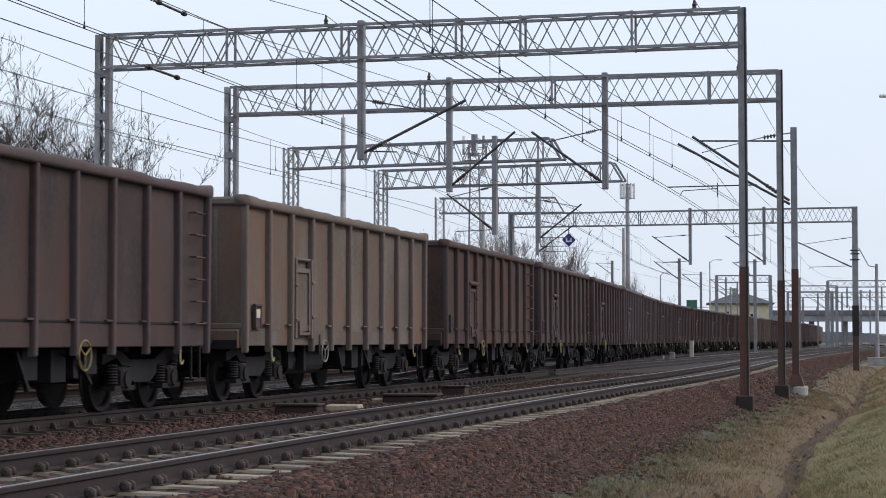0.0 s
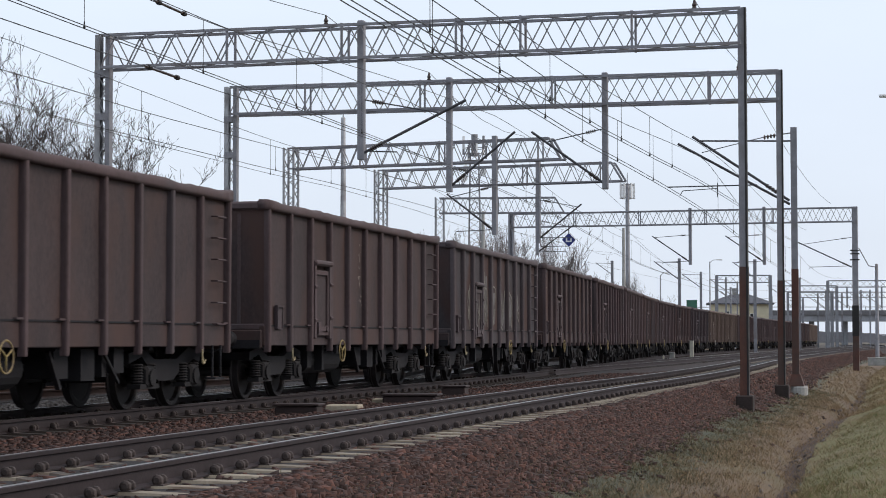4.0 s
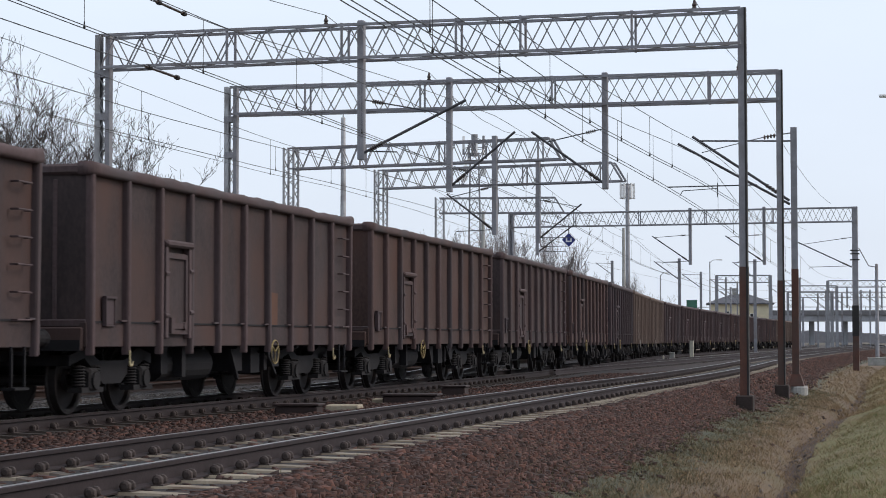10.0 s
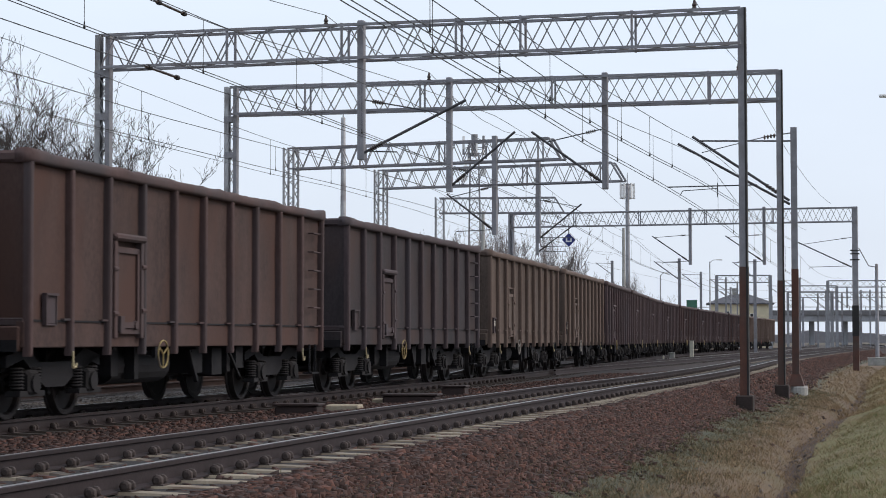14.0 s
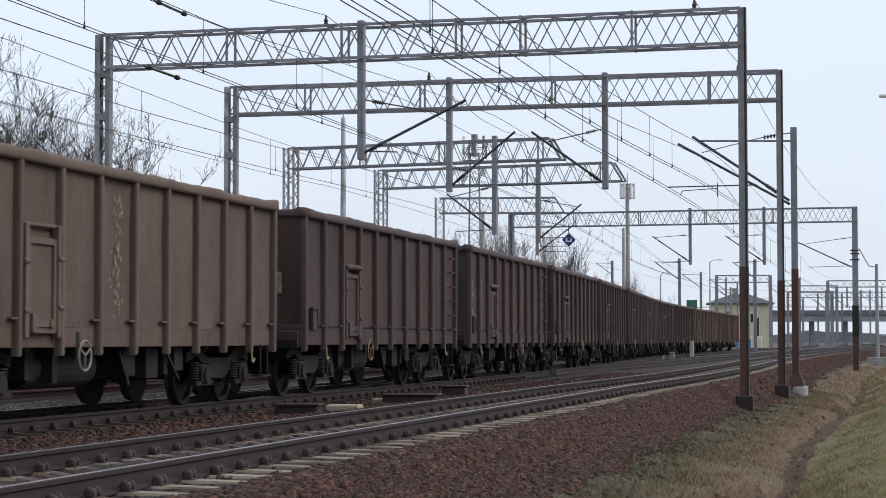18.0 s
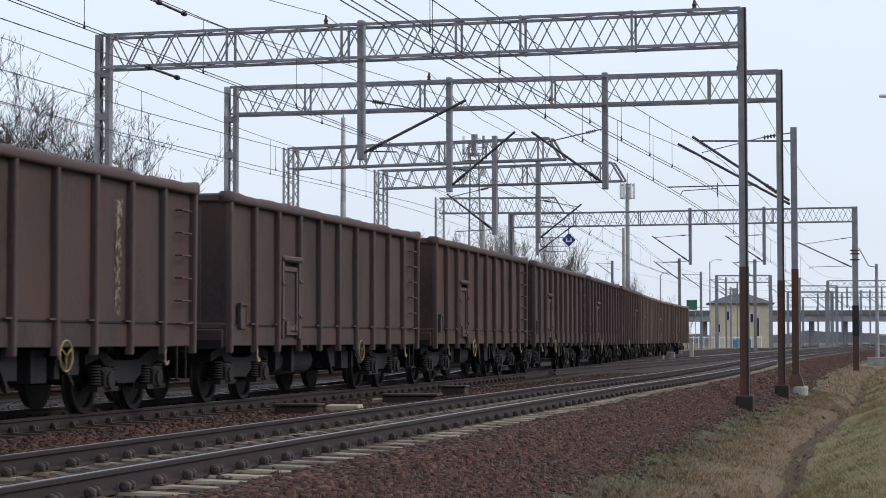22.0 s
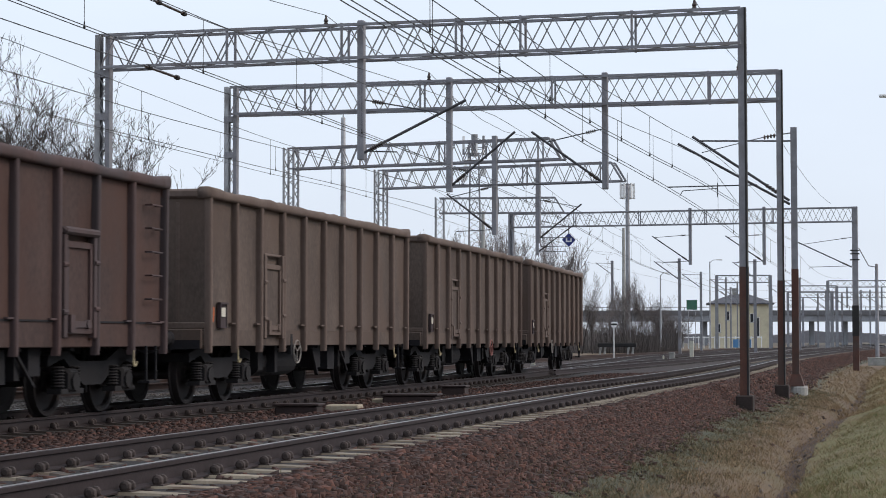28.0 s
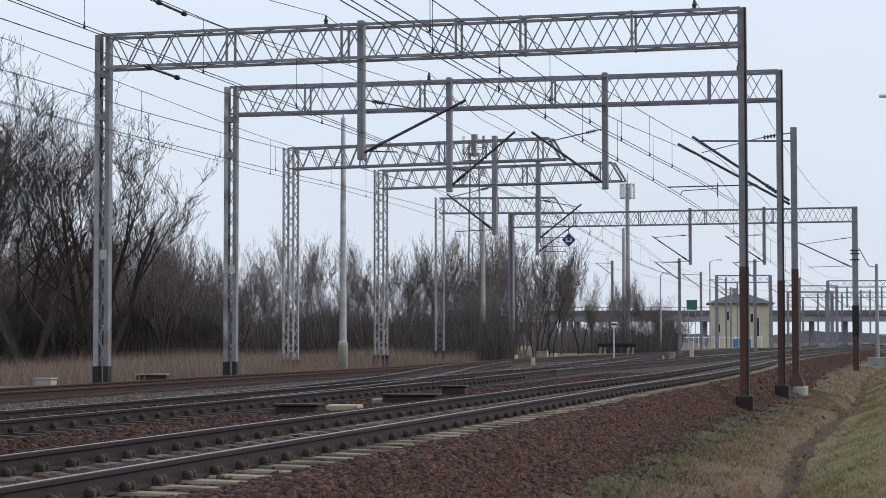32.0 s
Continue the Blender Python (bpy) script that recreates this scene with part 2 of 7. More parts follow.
# ---- mesh helpers ----
class Shape:
    """Collects boxes, bars, tubes and sweeps into one mesh."""

    def __init__(self):
        self.v, self.f, self.mi = [], [], []

    def add(self, verts, faces, mi=0):
        k = len(self.v)
        self.v += [tuple(p) for p in verts]
        self.f += [tuple(i + k for i in f) for f in faces]
        self.mi += [mi] * len(faces)
        return self

    def box(self, x0, x1, y0, y1, z0, z1, mi=0):
        v = [(x, y, z) for z in (z0, z1) for y in (y0, y1) for x in (x0, x1)]
        return self.add(v, [(0, 2, 3, 1), (4, 5, 7, 6), (0, 1, 5, 4), (2, 6, 7, 3), (0, 4, 6, 2), (1, 3, 7, 5)], mi)

    def chamfer(self, x0, x1, y0, y1, z0, z1, c=0.02, mi=0):
        """A box whose edges along its length (x) and ends are cut back by c."""
        prof = [(y0 + c, z0), (y1 - c, z0), (y1, z0 + c), (y1, z1 - c), (y1 - c, z1), (y0 + c, z1), (y0, z1 - c), (y0, z0 + c)]
        cy, cz = (y0 + y1) / 2, (z0 + z1) / 2
        v = []
        for x, k in ((x0, 1), (x0 + c, 0), (x1 - c, 0), (x1, 1)):
            for y, z in prof:
                v.append((x, y - k * c * (1 if y > cy else -1) * 0.7, z - k * c * (1 if z > cz else -1) * 0.7))
        f = []
        for r in range(3):
            for i in range(8):
                j = (i + 1) % 8
                f.append((r * 8 + i, r * 8 + j, r * 8 + 8 + j, r * 8 + 8 + i))
        f += [tuple(range(7, -1, -1)), tuple(range(24, 32))]
        return self.add(v, f, mi)

    def prism(self, outline, z0, z1, mi=0):
        """An upright bar with the given outline in plan."""
        n = len(outline)
        v = [(x, y, z) for z in (z0, z1) for x, y in outline]
        f = [(i, (i + 1) % n, n + (i + 1) % n, n + i) for i in range(n)] + [tuple(range(n - 1, -1, -1)), tuple(range(n, 2 * n))]
        return self.add(v, f, mi)

    def bar(self, p, q, w, h=None, mi=0, up=(0, 0, 1)):
        p, q = Vector(p), Vector(q)
        h = h or w
        d = (q - p).normalized()
        u = Vector(up)
        if abs(d.dot(u)) > 0.98:
            u = Vector((1, 0, 0))
        a = d.cross(u).normalized() * w / 2
        b = a.cross(d).normalized() * h / 2
        v = [e + s * a + t * b for e in (p, q) for s, t in ((-1, -1), (1, -1), (1, 1), (-1, 1))]
        return self.add(v, [(3, 2, 1, 0), (4, 5, 6, 7), (0, 1, 5, 4), (1, 2, 6, 5), (2, 3, 7, 6), (3, 0, 4, 7)], mi)

    def tube(self, p, q, r, r2=None, n=8, mi=0):
        p, q = Vector(p), Vector(q)
        r2 = r if r2 is None else r2
        d = (q - p).normalized()
        u = Vector((0, 0, 1)) if abs(d.z) < 0.9 else Vector((1, 0, 0))
        a = d.cross(u).normalized()
        b = a.cross(d)
        v = []
        for e, k in ((p, r), (q, r2)):
            v += [e + k * (math.cos(2 * math.pi * i / n) * a + math.sin(2 * math.pi * i / n) * b) for i in range(n)]
        f = [(i, (i + 1) % n, n + (i + 1) % n, n + i) for i in range(n)]
        f += [tuple(range(n - 1, -1, -1)), tuple(range(n, 2 * n))]
        return self.add(v, f, mi)

    def lathe(self, prof, n=16, axis="z", at=(0, 0, 0), mi=0):
        """prof: (radius, height) pairs turned about an axis."""
        v = []
        for r, h in prof:
            for i in range(n):
                c, s = r * math.cos(2 * math.pi * i / n), r * math.sin(2 * math.pi * i / n)
                q = {"z": (c, s, h), "y": (s, h, c), "x": (h, c, s)}[axis]
                v.append((q[0] + at[0], q[1] + at[1], q[2] + at[2]))
        f = []
        for k in range(len(prof) - 1):
            for i in range(n):
                j = (i + 1) % n
                f.append((k * n + i, k * n + j, (k + 1) * n + j, (k + 1) * n + i))
        f += [tuple(range(n - 1, -1, -1)), tuple(range((len(prof) - 1) * n, len(prof) * n))]
        return self.add(v, f, mi)

    def ring(self, at, r, t, axis="y", n=20, m=6, mi=0):
        v, f = [], []
        for i in range(n):
            a = 2 * math.pi * i / n
            for j in range(m):
                b = 2 * math.pi * j / m
                k, h = r + t * math.cos(b), t * math.sin(b)
                q = {"y": (k * math.cos(a), h, k * math.sin(a)), "z": (k * math.cos(a), k * math.sin(a), h), "x": (h, k * math.cos(a), k * math.sin(a))}[axis]
                v.append((at[0] + q[0], at[1] + q[1], at[2] + q[2]))
        for i in range(n):
            for j in range(m):
                i2, j2 = (i + 1) % n, (j + 1) % m
                f.append((i * m + j, i2 * m + j, i2 * m + j2, i * m + j2))
        return self.add(v, f, mi)

    def sweep(self, stations, profile, closed=True, mi=None, caps=True):
        """profile: (side, up) points carried along stations (place, side vector)."""
        n = len(profile)
        k = len(self.v)
        for place, side in stations:
            self.v += [(place[0] + side[0] * a, place[1] + side[1] * a, place[2] + b) for a, b in profile]
        m = n if closed else n - 1
        for r in range(len(stations) - 1):
            for i in range(m):
                j = (i + 1) % n
                self.f.append((k + r * n + i, k + r * n + j, k + r * n + n + j, k + r * n + n + i))
                self.mi.append(mi[i] if mi else 0)
        if caps and closed:
            self.f.append(tuple(k + i for i in range(n - 1, -1, -1)))
            self.f.append(tuple(k + (len(stations) - 1) * n + i for i in range(n)))
            self.mi += [0, 0]
        return self

    def mesh(self, name, *mats, smooth=False):
        me = bpy.data.meshes.new(name)
        me.from_pydata(self.v, [], self.f)
        for m in mats:
            me.materials.append(m)
        if len(mats) > 1:
            me.polygons.foreach_set("material_index", self.mi)
        if smooth:
            me.polygons.foreach_set("use_smooth", [True] * len(self.f))
        me.update()
        return me


def part(name, data, parent, m=None, label=""):
    """One mesh object under a thing or under a part."""
    ob = new(name, data)
    ob.parent = parent
    if m is not None:
        ob.matrix_basis = m
    if label:
        ob["label"] = label
    return ob


def thing(name, label, category, m=None, group="", data=None, kind=""):
    ob = new(name, data)
    if m is not None:
        ob.matrix_basis = m
    return tagged(ob, label, category, group, kind)


# ---- the line of the tracks ----
# s: metres along the train's track; its heading (radians east of north) at stations
STATIONS = np.array([-420, 0, 35, 60, 85, 110, 135, 160, 200, 260, 340, 460.0])
HEADINGS = np.array([0.2275, 0.2275, 0.2298, 0.1923, 0.1656, 0.1837, 0.2115, 0.2217, 0.2395, 0.2486, 0.1987, 0.16])
LINE_S = np.arange(-420, 460.5, 0.5)
_th = np.interp(LINE_S, STATIONS, HEADINGS)
_k = np.hanning(21)
LINE_T = np.convolve(np.pad(_th, 10, mode="edge"), _k / _k.sum(), "valid")
_x = np.concatenate([[0], np.cumsum(np.sin((LINE_T[1:] + LINE_T[:-1]) / 2) * 0.5)])
_y = np.concatenate([[0], np.cumsum(np.cos((LINE_T[1:] + LINE_T[:-1]) / 2) * 0.5)])
_i = int(np.argmin(abs(LINE_S)))
LINE_X, LINE_Y = _x - _x[_i] - 11.509, _y - _y[_i] + 2.572


def line(s, off=0.0):
    """Place on the plan at s metres along and off metres to the right of the train's track, and the heading there."""
    x, y, a = (float(np.interp(s, LINE_S, k)) for k in (LINE_X, LINE_Y, LINE_T))
    return x + off * math.cos(a), y - off * math.sin(a), a


def near_offset(s):
    """How far the near track lies to the right of the train's track."""
    return float(np.interp(s, [-420, 0, 40, 80, 130, 200, 460], [5.54, 5.54, 5.54, 6.83, 8.80, 10.31, 10.4]))


NEAR_RISE = 0.082
# ---- ground: one sheet from the near verge to the horizon ----
EARTH = surface("earth_and_dead_grass", (0.0735, 0.0475, 0.0306), (0.1491, 0.0999, 0.0603), 0.95, 0, 0.8, 14, 0.5, (0.1029, 0.0815, 0.0405), 0.35, 0.45)
# bed darker than its stones: shade of the gaps put into the colour
BALLAST = surface("brown_ballast_bed", (0.0103, 0.0044, 0.0034), (0.0286, 0.0130, 0.0099), 0.95, 0, 1.5, 22, 1.0, (0.0229, 0.0114, 0.0085), 0.5, 0.4)
# bed between the rails, darker than the open ballast
BALLAST_DARK = surface("dark_ballast_bed", (0.0062, 0.0043, 0.0040), (0.0156, 0.0104, 0.0097), 0.9, 0, 1.5, 22, 1.0, (0.0130, 0.0085, 0.0076), 0.5, 0.4)
BALLAST_GREY = surface("grey_ballast_bed", (0.0376, 0.0295, 0.0259), (0.0752, 0.0614, 0.0543), 0.95, 0, 1.5, 22, 1.0, (0.0376, 0.0277, 0.0236), 0.5, 0.42)
GRASSLAND = surface("short_winter_grass", (0.0790, 0.0741, 0.0259), (0.1579, 0.1362, 0.0495), 0.95, 0, 0.9, 18, 0.5, (0.1493, 0.1037, 0.0519), 0.4, 0.42)
# ditch floor a darker brown than the earth beside it
DITCH = surface("dark_ditch_soil", (0.0207, 0.0090, 0.0051), (0.0475, 0.0220, 0.0124), 0.95, 0, 1.2, 18, 0.8, (0.0619, 0.0318, 0.0147), 0.8, 0.4)
TURF = surface("dull_winter_turf", (0.0273, 0.0279, 0.0146), (0.0581, 0.0591, 0.0306), 0.95, 0, 0.9, 16, 0.5, (0.0649, 0.0583, 0.0319), 0.5, 0.42)
FAR_FIELD = surface("far_field", (0.0638, 0.0512, 0.0360), (0.1020, 0.0800, 0.0560), 0.95, 0, 0.02, 0.3, 0.0, (0.0467, 0.0480, 0.0272), 0.01, 0.4)

# offsets are from the near track's centre, to the right; heights from the train's rail head
PROFILE = [(-3000, -0.4), (-400, -0.4), (-90, -0.35), (-40, -0.3), (-26, -0.28), (-19.5, -0.25), (-17.0, -0.22), (-15.2, -0.2), (-13.2, -0.20), (-12.0, -0.18), (-10.0, -0.19),
           (-8.2, -0.2), (-7.4, -0.19), (-5.5, -0.19), (-3.6, -0.2), (-2.6, -0.16), (-1.9, -0.098), (0.0, -0.098), (1.50, -0.098), (1.8, -0.15), (2.1, -0.34), (2.45, -0.56), (2.8, -0.68),
           (3.3, -0.76), (3.9, -0.84), (4.22, -0.96), (4.38, -1.13), (4.54, -1.16), (4.68, -1.04), (5.2, -0.80), (5.8, -0.64), (6.6, -0.6), (8, -0.58), (12, -0.5), (40, -0.3), (400, -0.3), (3000, -0.4)]


def toe(s):
    """The ballast's slope is steeper, its foot nearer the track, farther along."""
    return np.interp(s, [0, 22, 50, 400], [0.0, 0.0, 0.38, 0.38])


def steepen(s, o):
    return o + toe(s) * np.clip((o - 1.6) / 0.5, 0, 1) * np.clip((4.1 - o) / 1.0, 0, 1)


def meander(s, o):
    """The ditch and its banks wander a little from side to side; the grass bank keeps its edge."""
    bend = np.interp(s, [20, 27, 32, 38, 42, 51, 56, 77, 114], [0.25, 0.16, -0.05, -0.34, -0.32, -0.45, -0.18, -0.08, 0.2]) + 0.04 * np.sin(0.9 * s)
    return bend * np.clip(1.0 - np.where(o < 4.5, (4.5 - o) / 1.1, (o - 4.5) / 0.4), 0, 1)


def ground_height(o):
    return float(np.interp(o, [q[0] for q in PROFILE], [q[1] for q in PROFILE]))


def fine_profile():
    out = []
    for (a, za), (b, zb) in zip(PROFILE[:-1], PROFILE[1:]):
        n = max(1, int((b - a) / 0.12)) if -14 < a < 8 else 1
        out += [(a + (b - a) * i / n, za + (zb - za) * i / n) for i in range(n)]
    return out + [PROFILE[-1]]


def straight(s, o):
    """Place at s along and o right of the near track."""
    return line(s, near_offset(s) + o)


def bed(o):
    """Which of the ground's surfaces lies at o metres right of the near track."""
    if o > 4.66:
        return 5
    if 4.32 < o <= 4.66:
        return 6
    if 2.62 < o < 3.45:
        return 7
    if o > 2.62 or o < -14.5:
        return 0
    if -1.35 < o < 1.15 or -6.9 < o < -4.3:
        return 2
    return 3 if -9.9 < o <= -6.9 else 1


def build_ground():
    prof = fine_profile()
    along = list(np.arange(-60, 12, 6.0)) + list(np.arange(12, 70, 0.4)) + list(np.arange(70, 130, 1.5)) + list(np.arange(130, 440, 10.0)) + [440.0]
    sh = Shape()
    mi = []
    n = len(prof)
    for s in along:
        x, y, a = straight(s, 0)
        for o, z in prof:
            lump = 0.0
            if abs(o) < 14:
                k = 0.02 if o > 4.7 else 0.03 if o > 2.3 else 0.02 if o > 1.7 else 0.012
                lump = k * noise.noise((s * 0.9, o * 1.6, 0.3)) + k * 0.5 * noise.noise((s * 2.2, o * 3.0, 7.3))
            if 4.0 < o < 5.4:
                lump += 0.05 * noise.noise((s * 0.22, 2.0, 1.0))
            if 1.5 < o < 4.2:
                z = ground_height(float(steepen(s, o)))
            q = o + float(meander(s, o))
            sh.v.append((x + q * math.cos(a), y - q * math.sin(a), z + lump))
    # the sheet's far rows run on to the horizon
    for j in range(len(along) - 1):
        for i in range(n - 1):
            sh.f.append((j * n + i, j * n + i + 1, (j + 1) * n + i + 1, (j + 1) * n + i))
            o = (prof[i][0] + prof[i + 1][0]) / 2
            wob = 0.0
            if o > 1.9:
                wob = 0.30 * noise.noise((along[j] * 0.45, o * 0.5, 4.4)) + 0.2 * noise.noise((along[j] * 1.5, o * 2.0, 9.1)) if o < 3.6 else 0.0
                wob += float(steepen(along[j], o)) - o
            mi.append(bed(o + wob))
    k = len(sh.v)
    last = (len(along) - 1) * n
    for i in range(n):
        x, y, z = sh.v[last + i]
        sh.v.append((x + 0.21 * 3500, y + 3500, -0.4))
    for i in range(n - 1):
        sh.f.append((last + i, last + i + 1, k + i + 1, k + i))
        mi.append(4)
    k2 = len(sh.v)
    for i in range(n):
        x, y, z = sh.v[i]
        sh.v.append((x - 0.21 * 2500, y - 2500, -0.4))
    for i in range(n - 1):
        sh.f.append((k2 + i, k2 + i + 1, i + 1, i))
        mi.append(4)
    sh.mi = mi
    me = sh.mesh("ground", EARTH, BALLAST, BALLAST_DARK, BALLAST_GREY, FAR_FIELD, GRASSLAND, DITCH, TURF, smooth=True)
    tagged(new("ground", me), "railway ground of brown ballast, dead grass and a shallow ditch", "ground", kind="structure")


build_ground()

# ---- tracks ----
RAIL_PROFILE = [(-0.0625, -0.172), (0.0625, -0.172), (0.0625, -0.160), (0.012, -0.140), (0.010, -0.045), (0.034, -0.036), (0.036, -0.006), (0.026, 0.0),
                (-0.026, 0.0), (-0.036, -0.006), (-0.034, -0.036), (-0.010, -0.045), (-0.012, -0.140), (-0.0625, -0.160)]
RAIL_MI = [0, 0, 0, 0, 0, 0, 0, 1, 0, 0, 0, 0, 0, 0]


def rail_mesh(way, s0, s1, off, z, flank, head, step=2.0):
    st = []
    for s in np.arange(s0, s1 + 0.01, step):
        x, y, a = way(s, off)
        st.append(((x, y, z), (math.cos(a), -math.sin(a))))
    return Shape().sweep(st, RAIL_PROFILE, mi=RAIL_MI).mesh("rail", flank, head)


def sleeper_mesh():
    """A concrete sleeper, waisted in its middle, with sloping shoulders."""
    sh = Shape()
    st = []
    for y, w, h in ((-1.30, 0.105, 0.0), (-1.28, 0.115, 0.01), (-0.95, 0.125, 0.02), (-0.55, 0.12, 0.02), (-0.3, 0.10, -0.02), (0.3, 0.10, -0.02), (0.55, 0.12, 0.02), (0.95, 0.125, 0.02), (1.28, 0.115, 0.01), (1.30, 0.105, 0.0)):
        st.append((y, w, h))
    n = 6
    for y, w, h in st:
        sh.v += [(-w, y, -0.18), (w, y, -0.18), (w, y, h - 0.05), (w * 0.75, y, h), (-w * 0.75, y, h), (-w, y, h - 0.05)]
    for r in range(len(st) - 1):
        for i in range(n):
            j = (i + 1) % n
            sh.f.append((r * n + i, r * n + n + i, r * n + n + j, r * n + j))
            # faces between the rails take the darker middle tone
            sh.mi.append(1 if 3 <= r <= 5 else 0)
    sh.f += [tuple(range(n)), tuple((len(st) - 1) * n + i for i in range(n - 1, -1, -1))]
    sh.mi += [0, 0]
    return sh


def fastening_mesh():
    """A ribbed plate with two bolts and clips beside the rail."""
    sh = Shape()
    sh.box(-0.075, 0.075, -0.15, 0.15, 0.0, 0.014)
    for y in (-0.095, 0.095):
        sh.lathe([(0.028, 0.012), (0.028, 0.06), (0.018, 0.07)], 6, "z", (0, y, 0))
        for x in (-0.048, 0.048):
            sh.lathe([(0.022, -0.024), (0.040, -0.014), (0.043, 0.0), (0.040, 0.014), (0.022, 0.024)], 9, "x", (x, y, 0.044))
    return sh.mesh("fastening", FASTENER)


SLEEPER_ME = sleeper_mesh().mesh("sleeper", SLEEPER, SLEEPER_MIDDLE)
SLEEPER_WOOD_ME = sleeper_mesh().mesh("wooden_sleeper", SLEEPER_WOOD)
FASTENING_ME = fastening_mesh()


def build_track(name, label, way, z, s_rail, s_single, s_rest, flank, head, wood, spacing=0.6265, first=0.0, fast=None):
    tr = thing(name, label, "railway track", kind="structure")
    for off in (-0.7525, 0.7525):
        part("rail", rail_mesh(way, s_rail[0], s_rail[1], off, z, flank, head), tr)
    me = SLEEPER_WOOD_ME if wood else SLEEPER_ME
    s = s_single[0] + first
    while s < s_single[1]:
        x, y, a = way(s, 0)
        m = pose(x, y, z - 0.182, 0, 0, 90 - math.degrees(a) + random.uniform(-0.6, 0.6))
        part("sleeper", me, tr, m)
        if fast and fast[0] < s < fast[1]:
            for off in (-0.7525, 0.7525):
                x2, y2, a2 = way(s, off)
                part("fastening", FASTENING_ME, tr, pose(x2, y2, z - 0.166, 0, 0, 90 - math.degrees(a2)))
        s += spacing
    rest = Shape()
    base = sleeper_mesh()
    while s < s_rest:
        x, y, a = way(s, 0)
        m = pose(x, y, z - 0.195, 0, 0, 90 - math.degrees(a))
        rest.add([m @ Vector(v) for v in base.v], base.f)
        s += spacing
    if rest.v:
        ob = part("sleepers", rest.mesh("sleepers", SLEEPER_WOOD if wood else SLEEPER), tr)
        ob["kind"] = "stuff"
    return tr


SWING_AT, SWING = [80, 92, 105, 120, 135, 150, 177, 245, 322, 390], [0.0, -0.04, -0.30, -0.64, -0.82, -0.84, -0.86, -1.1, -1.2, -0.45]


def train_way(s, o):
    """The train's track, which swings a little to the left of its line beyond the junction."""
    return line(s, o + float(np.interp(s, SWING_AT, SWING)))


def side_way(gap_rows):
    """A track beside the train's: offsets by station."""
    ss, oo = [q[0] for q in gap_rows], [q[1] for q in gap_rows]

    def way(s, o):
        off = float(np.interp(s, ss, oo))
        x, y, a = line(s, off)
        x2, y2, _ = line(s + 0.5, float(np.interp(s + 0.5, ss, oo)))
        a = math.atan2(x2 - x, y2 - y)
        return x + o * math.cos(a), y - o * math.sin(a), a
    return way


near_way = side_way([(s, near_offset(s)) for s in range(-420, 461, 10)])
siding_way = side_way([(-420, -6.0), (30, -6.0), (56, -6.2), (75, -5.6), (100, -5.4), (160, -3.9), (460, -4.6)])
through_way = side_way([(-420, 0.0), (58, 0.0), (70, 0.30), (80, 0.95), (102, 2.6), (130, 4.1), (200, 5.6), (460, 5.7)])

build_track("near_track", "near railway track with polished rails on pale concrete sleepers", near_way, NEAR_RISE, (-60, 440), (8, 110), 260, RAIL_SIDE, RAIL_TOP, False,
            0.6265, first=0.48, fast=(10, 88))
build_track("train_track", "railway track carrying the coal train, dark rails on grimy sleepers", train_way, 0.0, (-400, 456), (14, 100), 220, RAIL_SIDE, RAIL_TOP, True, fast=(16, 60))
build_track("siding_track", "rusty siding track nearest the reeds", siding_way, 0.0, (-20, 260), (28, 80), 200, RAIL_RUST, RAIL_RUST, True)
build_track("through_track", "through track leaving the switch beside the train's track", through_way, 0.0, (66, 440), (80, 110), 230, RAIL_SIDE, RAIL_DULL, True)

turnout_way = side_way([(-420, 0.0), (31, 0.0), (40, -0.38), (50, -1.15), (60, -2.2), (70, -3.4), (80, -4.4), (95, -5.3), (460, -5.4)])
build_track("turnout_track", "switch rails leading from the train's track to the siding", turnout_way, 0.002, (33, 96), (52, 90), 90, RAIL_SIDE, RAIL_DULL, True)


# ---- the coal wagons ----
BODY_END, POST_STEP = 6.15, 1.23
POSTS = [-BODY_END + POST_STEP * i for i in range(11)]


